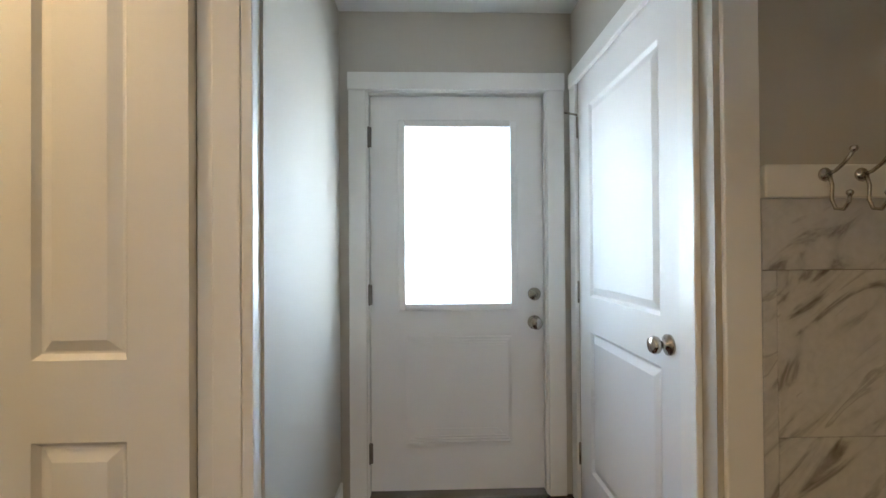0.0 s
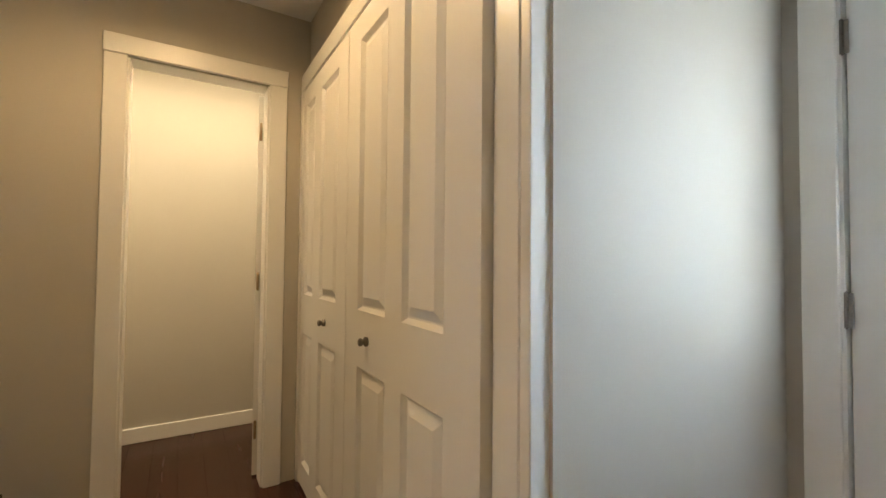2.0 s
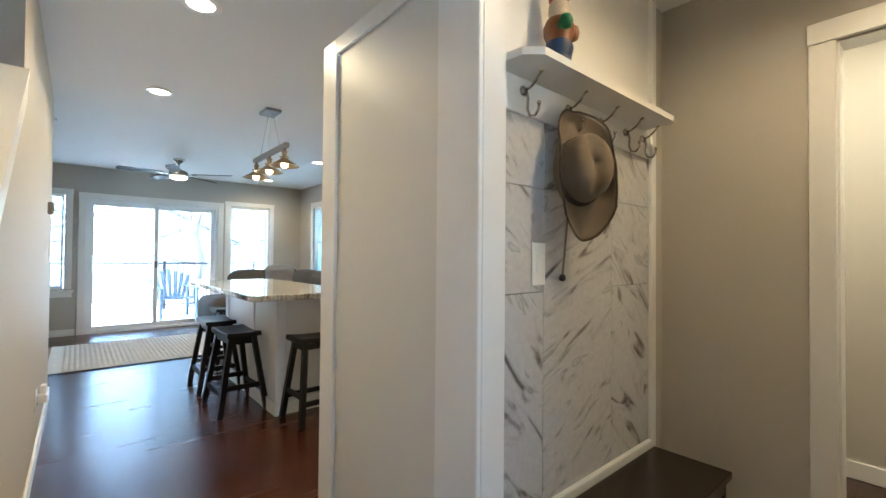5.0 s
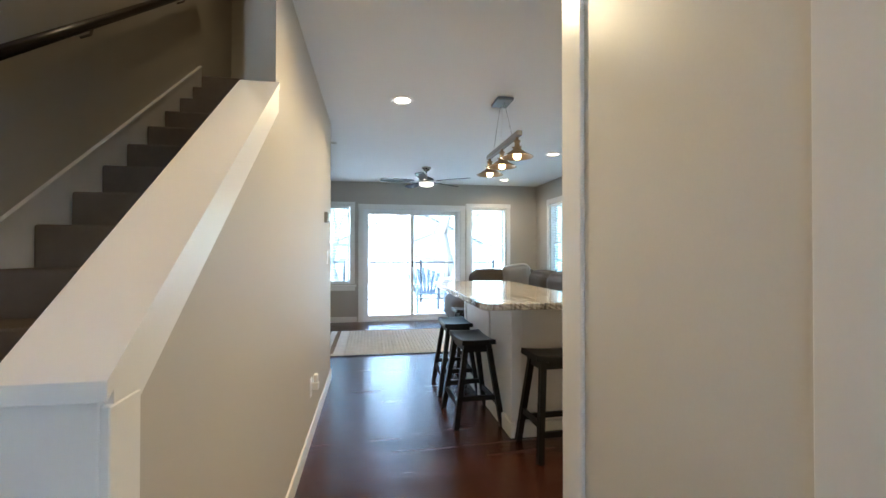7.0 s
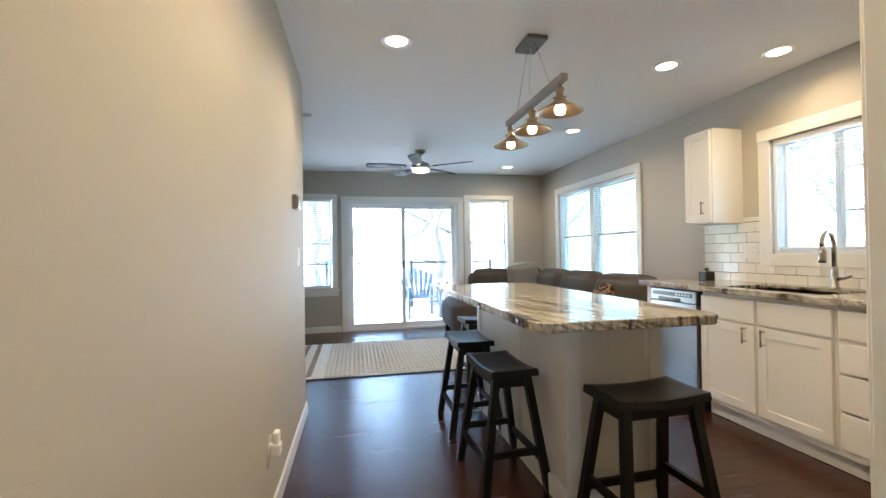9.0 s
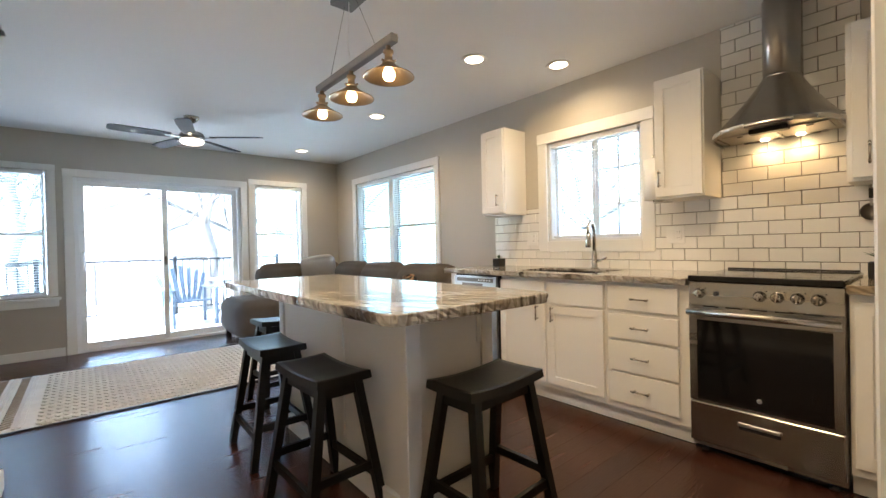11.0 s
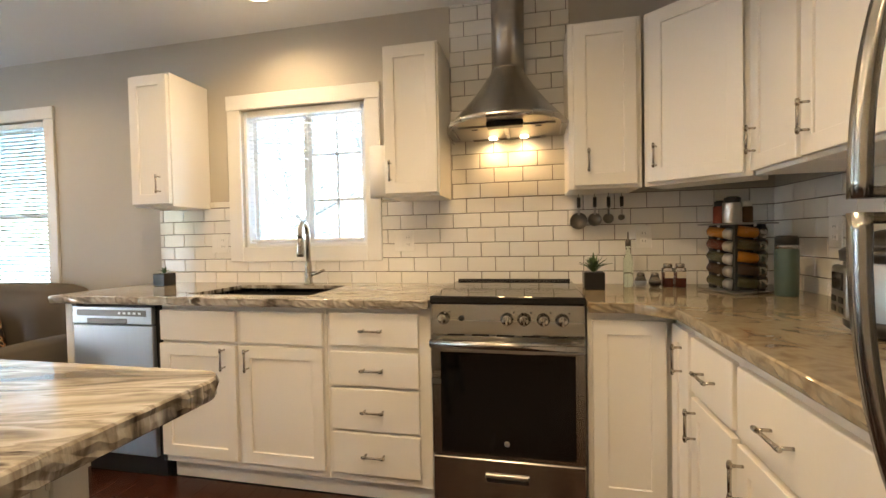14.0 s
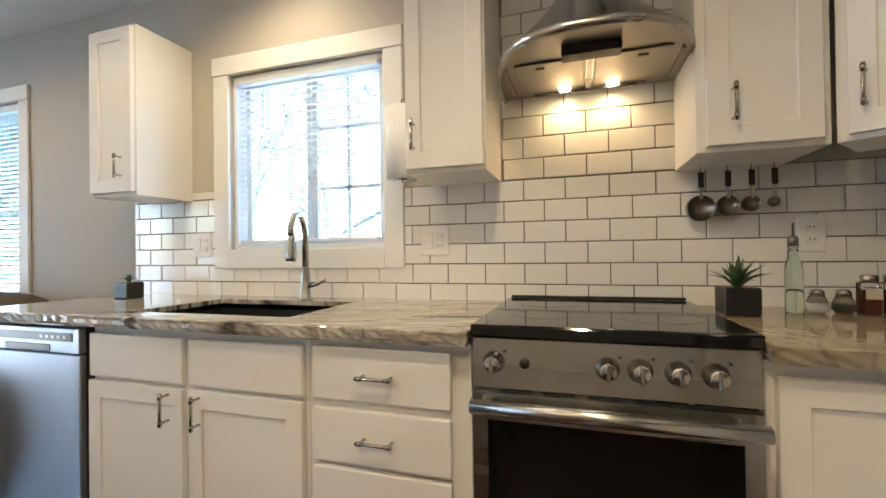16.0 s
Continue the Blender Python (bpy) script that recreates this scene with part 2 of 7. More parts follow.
# ---------------------------------------------------------------- mesh helpers
def box(bm, x0, x1, y0, y1, z0, z1, bevel=0.0, seg=1):
    r = bmesh.ops.create_cube(bm, size=1.0)
    vs = r["verts"]
    bmesh.ops.scale(bm, vec=(abs(x1 - x0), abs(y1 - y0), abs(z1 - z0)), verts=vs)
    bmesh.ops.translate(bm, vec=((x0 + x1) / 2, (y0 + y1) / 2, (z0 + z1) / 2), verts=vs)
    if bevel:
        es = list({e for v in vs for e in v.link_edges})
        bmesh.ops.bevel(bm, geom=es, offset=bevel, segments=seg, affect="EDGES", profile=0.5)
    return vs


def boxes(*rows, bevel=0.0, seg=1):
    bm = bmesh.new()
    for r in rows:
        box(bm, *r, bevel=bevel, seg=seg)
    return bm


def prism(pts, lo, hi, axis="z", bm=None):
    """Extrude an outline. pts are the two coordinates other than axis, in x, y, z order."""
    bm = bm or bmesh.new()

    def put(p, h):
        return {"z": (p[0], p[1], h), "y": (p[0], h, p[1]), "x": (h, p[0], p[1])}[axis]
    a = [bm.verts.new(put(p, lo)) for p in pts]
    b = [bm.verts.new(put(p, hi)) for p in pts]
    n = len(pts)
    fs = [bm.faces.new(a), bm.faces.new(b)]
    for i in range(n):
        fs.append(bm.faces.new((a[i], a[(i + 1) % n], b[(i + 1) % n], b[i])))
    bmesh.ops.recalc_face_normals(bm, faces=fs)
    return bm


def lathe(profile, seg=24, at=(0, 0, 0), turn=None, bm=None, closed=True):
    """Spin (radius, height) rows about z, then turn and move."""
    bm = bm or bmesh.new()
    rings, made = [], []
    for r, h in profile:
        if r < 1e-6:
            v = bm.verts.new((0, 0, h))
            rings.append([v])
            made.append(v)
        else:
            ring = [bm.verts.new((r * math.cos(2 * math.pi * i / seg), r * math.sin(2 * math.pi * i / seg), h)) for i in range(seg)]
            rings.append(ring)
            made += ring
    fs = []
    for a, b in zip(rings, rings[1:]):
        if len(a) == 1 and len(b) == 1:
            continue
        for i in range(seg):
            j = (i + 1) % seg
            if len(a) == 1:
                fs.append(bm.faces.new((a[0], b[i], b[j])))
            elif len(b) == 1:
                fs.append(bm.faces.new((a[i], a[j], b[0])))
            else:
                fs.append(bm.faces.new((a[i], a[j], b[j], b[i])))
    if closed:
        for ring in (rings[0], rings[-1]):
            if len(ring) > 1:
                fs.append(bm.faces.new(ring))
    bmesh.ops.recalc_face_normals(bm, faces=fs)
    for f in fs:
        f.smooth = len(f.verts) < 6
    m = Matrix.Translation(at) @ (turn or Matrix.Identity(4))
    bmesh.ops.transform(bm, matrix=m, verts=made)
    return bm


def tube(points, r, seg=10, bm=None, taper=None):
    """A round rod through points, with capped ends."""
    bm = bm or bmesh.new()
    pts = [Vector(p) for p in points]
    rings, up = [], None
    for i, p in enumerate(pts):
        d = (pts[min(i + 1, len(pts) - 1)] - pts[max(i - 1, 0)]).normalized()
        if up is None:
            up = d.orthogonal().normalized()
        up = (up - d * up.dot(d)).normalized()
        side = d.cross(up)
        rad = r if taper is None else r + (taper - r) * i / (len(pts) - 1)
        rings.append([bm.verts.new(p + rad * (up * math.cos(2 * math.pi * k / seg) + side * math.sin(2 * math.pi * k / seg))) for k in range(seg)])
    fs = []
    for a, b in zip(rings, rings[1:]):
        for k in range(seg):
            f = bm.faces.new((a[k], a[(k + 1) % seg], b[(k + 1) % seg], b[k]))
            f.smooth = True
            fs.append(f)
    fs += [bm.faces.new(rings[0]), bm.faces.new(rings[-1])]
    bmesh.ops.recalc_face_normals(bm, faces=fs)
    return bm


def bar(bm, a, b, w, h, up=(0, 0, 1)):
    """A square bar from a to b, w across and h high."""
    a, b = Vector(a), Vector(b)
    d = (b - a).normalized()
    s = d.cross(Vector(up))
    if s.length < 1e-4:
        s = Vector((1, 0, 0))
    s.normalize()
    u = s.cross(d)
    va = [bm.verts.new(a + s * w / 2 * i + u * h / 2 * j) for i, j in ((-1, -1), (1, -1), (1, 1), (-1, 1))]
    vb = [bm.verts.new(b + s * w / 2 * i + u * h / 2 * j) for i, j in ((-1, -1), (1, -1), (1, 1), (-1, 1))]
    fs = [bm.faces.new(va), bm.faces.new(vb)] + [bm.faces.new((va[i], va[(i + 1) % 4], vb[(i + 1) % 4], vb[i])) for i in range(4)]
    bmesh.ops.recalc_face_normals(bm, faces=fs)
    return bm


def part(name, bm, mat, parent=None, label="", smooth=False):
    me = bpy.data.meshes.new(name)
    if smooth:
        for f in bm.faces:
            f.smooth = True
    bm.to_mesh(me)
    bm.free()
    me.materials.append(mat)
    ob = new(name, me)
    if parent is not None:
        ob.parent = parent
        if parent.type == "EMPTY" and parent.get("at_world"):
            ob.matrix_parent_inverse = parent.matrix_basis.inverted()
    if label:
        ob["label"] = label
    return ob


def shared(name, me, parent, m):
    """Another piece on a mesh that exists, at the pose m under its parent."""
    ob = new(name, me)
    ob.parent = parent
    ob.matrix_basis = m
    return ob


def thing(name, at, label, category, group="", at_world=True, rz=0.0):
    """An empty at a thing's base; its parts are drawn in the world's coordinates, or in its own if at_world is off."""
    ob = new(name)
    ob.empty_display_size = 0.1
    ob.matrix_basis = pose(*at, 0, 0, rz)
    if at_world:
        ob["at_world"] = True
    return tagged(ob, label, category, group)


def setting(name, bm, mat, label, category, parent=None):
    return tagged(part(name, bm, mat, parent), label, category, "", "structure")


def wall(name, axis, a, b, lo, hi, z0, z1, label, openings=(), mat=None):
    """A wall between a and b across axis, from lo to hi along it, with openings (lo, hi, z0, z1) through it."""
    bm = bmesh.new()

    def put(l, h, q0, q1):
        if h - l > 1e-4 and q1 - q0 > 1e-4:
            box(bm, *((a, b, l, h) if axis == "x" else (l, h, a, b)), q0, q1)
    at = lo
    for ol, oh, oz0, oz1 in sorted(openings):
        put(at, ol, z0, z1)
        put(ol, oh, z0, oz0)
        put(ol, oh, oz1, z1)
        at = oh
    put(at, hi, z0, z1)
    return setting(name, bm, mat or M_WALL, label, "wall")


# ---------------------------------------------------------------- the setting
XW, YS, XE = -3.275, -7.075, 2.3      # west wall's, south wall's and east wall's inner faces
floor = setting("floor", boxes((-4.4, XE + 0.2, YS - 0.15, 2.75, -0.12, -0.016)), M_UNDER, "dark subfloor under glossy red-brown hardwood planks", "floor")
ceil = boxes((-4.4, 0.27, YS - 0.15, 2.75, CEIL, CEIL + 0.15), (0.27, 1.35, -1.1, 2.75, CEIL, CEIL + 0.15), (0.27, 1.35, YS - 0.15, -4.3, CEIL, CEIL + 0.15), (1.35, XE + 0.2, YS - 0.15, 2.75, CEIL, CEIL + 0.15),
             (0.15, 1.5, -4.4, -1.0, 4.7, 4.8))
setting("ceiling", ceil, M_CEIL, "smooth white painted ceiling", "ceiling")
WALLTEXT = "greige painted wall with a light roller texture"
wall("wall_west", "x", XW - 0.16, XW, YS - 0.16, -0.17, 0, CEIL, WALLTEXT, [(-6.47, -4.62, 0.72, 2.04), (-3.07, -2.25, 1.13, 1.975)])
wall("wall_south", "y", YS - 0.16, YS, XW, XE, 0, CEIL, WALLTEXT, [(-2.69, -2.01, 0.66, 2.02), (-1.83, -0.10, 0.0, 1.97), (0.11, 0.79, 0.66, 2.02)])
wall("wall_kitchen_north", "y", -0.17, 0.045, XW - 0.16, -0.88, 0, CEIL, WALLTEXT)
wall("wall_hall_west", "x", -2.39, -2.275, 0.045, 1.62, 0, CEIL, WALLTEXT, [(0.695, 1.306, 0, 2.04)])
wall("wall_closet", "y", 1.50, 1.60, -2.275, -0.50, 0, CEIL, WALLTEXT, [(-2.24, -0.70, 0, 2.06)])
wall("wall_closet_back", "y", 2.2, 2.3, -2.39, -0.60, 0, CEIL, WALLTEXT)
wall("wall_vestibule_west", "x", -0.63, -0.53, 1.60, 2.70, 0, CEIL, WALLTEXT)
wall("wall_entry", "y", 2.55, 2.70, -0.53, 0.76, 0, CEIL, WALLTEXT, [(-0.405, 0.52, 0, 2.05)])
wall("wall_vestibule_east", "x", 0.645, 0.76, 1.47, 2.55, 0, CEIL, WALLTEXT, [(1.60, 2.46, 0, 2.05)])
wall("wall_nook", "y", 1.475, 1.60, 0.76, 1.36, 0, CEIL, WALLTEXT)
wall("wall_side_closet", "x", 1.36, 1.46, 1.475, 2.7, 0, CEIL, WALLTEXT)
wall("wall_stair_east", "x", 1.25, 1.36, -4.4, 1.475, 0, 4.7, WALLTEXT)
wall("wall_stair_south", "y", -4.5, -4.4, 0.15, 1.36, CEIL, 4.7, WALLTEXT)
wall("wall_stair_upper", "x", 0.15, 0.27, -4.4, -1.0, CEIL + 0.15, 4.7, WALLTEXT)
wall("wall_stair_upper_north", "y", -1.1, -1.0, 0.27, 1.25, CEIL + 0.15, 4.7, WALLTEXT)
wall("wall_living_east", "x", XE, XE + 0.12, YS - 0.16, -3.62, 0, CEIL, WALLTEXT)
wall("wall_living_north", "y", -3.74, -3.62, 1.36, XE, 0, CEIL, WALLTEXT)
wall("wall_bedroom_west", "x", -3.36, -3.225, 0.045, 2.7, 0, CEIL, WALLTEXT)
wall("wall_bedroom_north", "y", 2.2, 2.3, -3.225, -2.39, 0, CEIL, WALLTEXT)
# the stair's side wall: a sloping half wall, then full height
pts = [(-0.23, 0), (-3.74, 0), (-3.74, CEIL), (-1.345, CEIL), (-1.345, 1.868), (-0.23, 1.013)]
setting("wall_stair_side", prism(pts, 0.15, 0.27, "x"), M_WALL, "greige half wall that slopes up beside the stairs", "wall")
setting("wall_stair_end", boxes((0.27, 1.36, -3.74, -3.62, 0, CEIL)), M_WALL, WALLTEXT, "wall")

# hardwood planks, laid across the walk
planks = []
rng = random.Random(5)


def plank_mesh(length, width):
    bm = boxes((0, length - 0.0008, 0, width - 0.0008, -0.018, 0))
    top = [e for e in bm.edges if all(abs(v.co.z) < 1e-6 for v in e.verts)]
    bmesh.ops.bevel(bm, geom=top, offset=0.0004, segments=1, affect="EDGES")
    me = bpy.data.meshes.new("plank")
    bm.to_mesh(me)
    bm.free()
    me.materials.append(M_PLANK)
    return me


def lay_planks(x0, x1, y0, y1, width, shift):
    y, row = y0, 0
    while y < y1 - 0.01:
        w = min(width, y1 - y)
        x = x0
        first = True
        while x < x1 - 0.01:
            length = rng.uniform(0.9, 1.9) if not first else rng.uniform(0.4, 1.6)
            first = False
            if x1 - x - length < 0.3:
                length = x1 - x
            planks.append((x, y, length, w))
            x += length
        y += w
        row += 1


lay_planks(XW, XE, YS, -3.74, 0.127, 0)
lay_planks(-2.70, 0.15, -3.74, -0.17, 0.127, 0)
lay_planks(-2.275, 1.25, 0.045, 1.47, 0.127, 0)
lay_planks(-0.85, 1.25, -0.26, 0.045, 0.127, 0)
lay_planks(-3.225, -2.275, 0.045, 2.2, 0.127, 0)
lay_planks(-0.53, 0.645, 1.47, 2.55, 0.127, 0)

# ---------------------------------------------------------------- trim
BB = 0.095


def base(x0, x1, y0, y1):
    setting("baseboard", boxes((x0, x1, y0, y1, 0, BB), bevel=0.004), M_TRIM, "white painted flat baseboard", "baseboard")


T = 0.013
base(XW, XW + T, -7.075, -3.62)
base(XW + T, -1.93, YS, YS + T)
base(0.0, XE, YS, YS + T)
base(0.15 - T, 0.15, -3.74, -0.32)
base(0.15 - T, 1.36, -3.74 - T, -3.74)
base(-2.275, -2.275 + T, 0.06, 0.60)
base(-2.27, -0.99, 0.047, 0.06)
base(-3.225, -3.225 + T, 0.045, 2.2)
base(-0.53, -0.53 + T, 1.61, 2.535)
base(0.632, 0.645, 2.50, 2.535)
base(1.237, 1.25, -0.2, 1.47)


def casing(name, axis, face, out, lo, hi, top, w=0.09, t=0.018, bottom=0.0, four=False, label="white painted flat door casing"):
    """Flat boards round an opening on a wall's face; out: the way that they stand proud."""
    bm = bmesh.new()
    f0, f1 = sorted((face, face + out * t))
    f0b, f1b = sorted((face, face + out * (t + 0.004)))

    def put(l, h, a, b, q0, q1):
        box(bm, *((a, b, l, h) if axis == "x" else (l, h, a, b)), q0, q1, bevel=0.003)
    put(lo - w, lo, f0, f1, bottom - (w if four else 0), top)
    put(hi, hi + w, f0, f1, bottom - (w if four else 0), top)
    put(lo - w - 0.004, hi + w + 0.004, f0b, f1b, top, top + w)
    if four:
        put(lo, hi, f0, f1, bottom - w, bottom)
    return setting(name, bm, M_TRIM, label, "trim")


def jamb(axis, a, b, lo, hi, top, z0=0.0, sill=False):
    """The lining of an opening."""
    bm = bmesh.new()
    t = 0.018

    def put(l, h, q0, q1):
        box(bm, *((a, b, l, h) if axis == "x" else (l, h, a, b)), q0, q1)
    put(lo, lo + t, z0, top)
    put(hi - t, hi, z0, top)
    put(lo + t, hi - t, top - t, top)
    if sill:
        put(lo + t, hi - t, z0, z0 + t)
    return setting("trim", bm, M_TRIM, "white painted lining of an opening", "trim")


# ---------------------------------------------------------------- doors
def panel_face(bm, x0, x1, z0, z1, y, out, depth=0.010, slope=0.022, arch=False):
    """A raised moulded panel on a door's face: a groove with a sloping field."""
    s = 1 if out > 0 else -1
    rings = [(0, 0.0005), (slope * 0.55, -depth), (slope * 0.8, -depth), (slope * 2.0, -0.001)]
    prev = None
    made = []
    for inset, d in rings:
        ring = [bm.verts.new(p) for p in ((x0 + inset, y + s * d, z0 + inset), (x1 - inset, y + s * d, z0 + inset), (x1 - inset, y + s * d, z1 - inset), (x0 + inset, y + s * d, z1 - inset))]
        if prev:
            for i in range(4):
                made.append(bm.faces.new((prev[i], prev[(i + 1) % 4], ring[(i + 1) % 4], ring[i])))
        prev = ring
    made.append(bm.faces.new(prev))
    return made


def slab(x0, x1, z0, z1, t, panels, depth=0.010, slope=0.022):
    """A door slab in its own plane: x across, y through (front at -t/2), with moulded panels cut into both faces."""
    bm = bmesh.new()
    xs = sorted({x0, x1, *(v for p in panels for v in p[:2])})
    zs = sorted({z0, z1, *(v for p in panels for v in p[2:4])})
    for side in (-1, 1):
        y = side * t / 2
        for i in range(len(xs) - 1):
            for j in range(len(zs) - 1):
                cx, cz = (xs[i] + xs[i + 1]) / 2, (zs[j] + zs[j + 1]) / 2
                if any(p[0] < cx < p[1] and p[2] < cz < p[3] for p in panels):
                    continue
                bm.faces.new([bm.verts.new(v) for v in ((xs[i], y, zs[j]), (xs[i + 1], y, zs[j]), (xs[i + 1], y, zs[j + 1]), (xs[i], y, zs[j + 1]))])
        for p in panels:
            panel_face(bm, *p[:4], y, side, depth, slope)
    for a, b in (((x0, z0), (x1, z0)), ((x1, z0), (x1, z1)), ((x1, z1), (x0, z1)), ((x0, z1), (x0, z0))):
        bm.faces.new([bm.verts.new(v) for v in ((a[0], -t / 2, a[1]), (b[0], -t / 2, b[1]), (b[0], t / 2, b[1]), (a[0], t / 2, a[1]))])
    bmesh.ops.remove_doubles(bm, verts=bm.verts, dist=0.0002)
    bmesh.ops.recalc_face_normals(bm, faces=bm.faces)
    return bm


def knob_mesh(r=0.028, out=0.06):
    return lathe([(0, 0), (r * 1.15, 0), (r * 1.15, 0.008), (r * 0.5, 0.014), (r * 0.38, out * 0.45), (r * 0.9, out * 0.62), (r, out * 0.8), (r * 0.8, out * 0.97), (0, out)], 20)


def put_knob(parent, at, turn, r=0.028, out=0.06, label="satin nickel round knob", mat=None, name="knob"):
    bm = knob_mesh(r, out)
    bmesh.ops.transform(bm, matrix=Matrix.Translation(at) @ turn, verts=bm.verts)
    return part(name, bm, mat or M_NICKEL, parent, label)


FACE_S = pose(0, 0, 0, 90, 0, 0)       # lathe axis towards -y
FACE_N = pose(0, 0, 0, -90, 0, 0)
FACE_W = pose(0, 0, 0, 0, -90, 0)
FACE_E = pose(0, 0, 0, 0, 90, 0)


def hinge(parent, x, y, z, h=0.10):
    bm = lathe([(0, -h / 2 - 0.006), (0.004, -h / 2 - 0.004), (0.006, -h / 2), (0.006, h / 2), (0.004, h / 2 + 0.004), (0, h / 2 + 0.006)], 10, (x, y, z))
    box(bm, x - 0.016, x + 0.016, y + 0.002, y + 0.006, z - h / 2, z + h / 2)
    return part("hinge", bm, M_PEWTER, parent, "dull nickel butt hinge")


# entry door
EY = 2.602
entry = thing("door_1", (0.06, EY, 0), "white steel entry door with a frosted glass light, closed", "door")
entry["kind"] = "structure"
DX0, DX1, DZ1 = -0.382, 0.499, 2.025
GX0, GX1, GZ0, GZ1 = -0.205, 0.332, 0.965, 1.865


def entry_slab():
    bm = bmesh.new()
    t = 0.044
    lo = slab(DX0, DX1, 0.02, 0.93, t, [(-0.205, 0.332, 0.235, 0.815)], 0.0012, 0.03)
    me = bpy.data.meshes.new("tmp")
    lo.to_mesh(me)
    lo.free()
    bm.from_mesh(me)
    bpy.data.meshes.remove(me)
    box(bm, DX0, GX0, -t / 2, t / 2, 0.93, DZ1)
    box(bm, GX1, DX1, -t / 2, t / 2, 0.93, DZ1)
    box(bm, GX0, GX1, -t / 2, t / 2, GZ1, DZ1)
    box(bm, GX0, GX1, -t / 2, t / 2, 0.93, GZ0)
    for v in bm.verts:
        v.co.y += EY
    return bm


part("slab", entry_slab(), M_DOOR, entry)
for z, s_ in ((0.792, 1), (0.262, -1)):
    bm = bmesh.new()
    for k, (inset, h, t) in enumerate(((0.0, 0.011, 0.010), (0.012, 0.009, 0.007), (0.024, 0.008, 0.005), (0.042, 0.030, 0.003))):
        zc = z - s_ * (0.0, 0.016, 0.030, 0.054)[k]
        prism([(-0.205 + inset, zc + s_ * h / 2), (0.332 - inset, zc + s_ * h / 2), (0.332 - inset - h, zc - s_ * h / 2), (-0.205 + inset + h, zc - s_ * h / 2)], EY - 0.022 - t, EY - 0.020, "y", bm)
    part("moulding", bm, M_DOOR, entry)
fw = 0.036
bm = boxes((GX0 - fw, GX0, EY - 0.034, EY - 0.02, GZ0 - fw, GZ1 + fw), (GX1, GX1 + fw, EY - 0.034, EY - 0.02, GZ0 - fw, GZ1 + fw), (GX0, GX1, EY - 0.034, EY - 0.02, GZ1, GZ1 + fw), (GX0, GX1, EY - 0.034, EY - 0.02, GZ0 - fw, GZ0), bevel=0.006, seg=2)
part("glazing_frame", bm, M_DOOR, entry)
pane = part("pane", boxes((GX0, GX1, EY - 0.004, EY + 0.004, GZ0, GZ1)), M_FROST, entry, "frosted glass pane bright with daylight")
pane.visible_shadow = False
bm = bmesh.new()
for a, b in (((0.03, 0.05), (0.50, 0.05)), ((0.07, 0.085), (0.46, 0.085)), ((0.03, 0.82), (0.30, 0.82)), ((0.07, 0.855), (0.50, 0.855)), ((0.44, 0.30), (0.537, 0.30)), ((0.44, 0.47), (0.537, 0.47)), ((0.44, 0.65), (0.537, 0.65)), ((0, 0.30), (0.04, 0.30)), ((0.07, 0.82), (0.07, 0.88))):
    bar(bm, (GX0 + a[0], EY - 0.006, GZ0 + a[1]), (GX0 + b[0], EY - 0.006, GZ0 + b[1]), 0.006, 0.005)
part("lead_came", bm, M_BLACKP, entry, "thin grey came lines in the glass")
put_knob(entry, (0.452, EY - 0.022, 0.865), FACE_S, 0.031, 0.062)
part("deadbolt", lathe([(0, 0), (0.033, 0), (0.033, 0.01), (0.026, 0.02), (0.010, 0.022), (0.010, 0.034), (0, 0.035)], 20, (0.452, EY - 0.022, 1.01), FACE_S), M_NICKEL, entry, "satin nickel deadbolt")
for z in (0.22, 1.015, 1.81):
    hinge(entry, -0.388, EY - 0.045, z)
part("threshold", boxes((-0.385, 0.50, 2.52, 2.68, 0, 0.018), bevel=0.004), M_PEWTER, entry, "dark metal threshold")
casing("trim", "y", 2.55, -1, -0.395, 0.512, 2.04, 0.088)
jamb("y", 2.552, 2.69, -0.405, 0.52, 2.05)
setting("trim", boxes((-0.387, -0.362, 2.627, 2.66, 0, 2.032), (0.479, 0.502, 2.627, 2.66, 0, 2.032), (-0.362, 0.479, 2.627, 2.66, 2.005, 2.032)), M_TRIM, "white painted door stop", "trim")

# panelled door in the vestibule's side wall, closed
side = thing("door_2", (0.64, 2.03, 0), "white two-panel moulded interior door, closed", "door")
side["kind"] = "structure"
bm = slab(0, 0.838, 0.012, 2.032, 0.035, [(0.125, 0.715, 1.02, 1.90), (0.125, 0.715, 0.22, 0.86)], 0.010, 0.022)
bmesh.ops.transform(bm, matrix=pose(0.665, 1.611, 0, 0, 0, 90), verts=bm.verts)
part("slab", bm, M_DOOR, side)
put_knob(side, (0.648, 1.685, 0.94), FACE_W, 0.028, 0.062)
for z in (0.25, 1.03, 1.83):
    bm = lathe([(0, -0.055), (0.006, -0.05), (0.006, 0.05), (0, 0.055)], 10, (0.640, 2.455, z))
    part("hinge", bm, M_NICKEL, side)
part("hinge_stop", tube([(0.640, 2.455, 1.89), (0.60, 2.46, 1.90), (0.575, 2.45, 1.90)], 0.005), M_NICKEL, side, "nickel hinge-pin door stop")
casing("trim", "x", 0.645, -1, 1.60, 2.46, 2.045, 0.075)
jamb("x", 0.647, 0.758, 1.60, 2.46, 2.05)
# white corner boards of the vestibule
setting("trim", boxes((-0.535, -0.508, 1.452, 1.60, 0, 2.43), bevel=0.002), M_TRIM, "white painted corner board", "trim")
setting("trim", boxes((0.66, 0.755, 1.455, 1.470, 0, CEIL), bevel=0.003), M_TRIM, "white painted corner board", "trim")

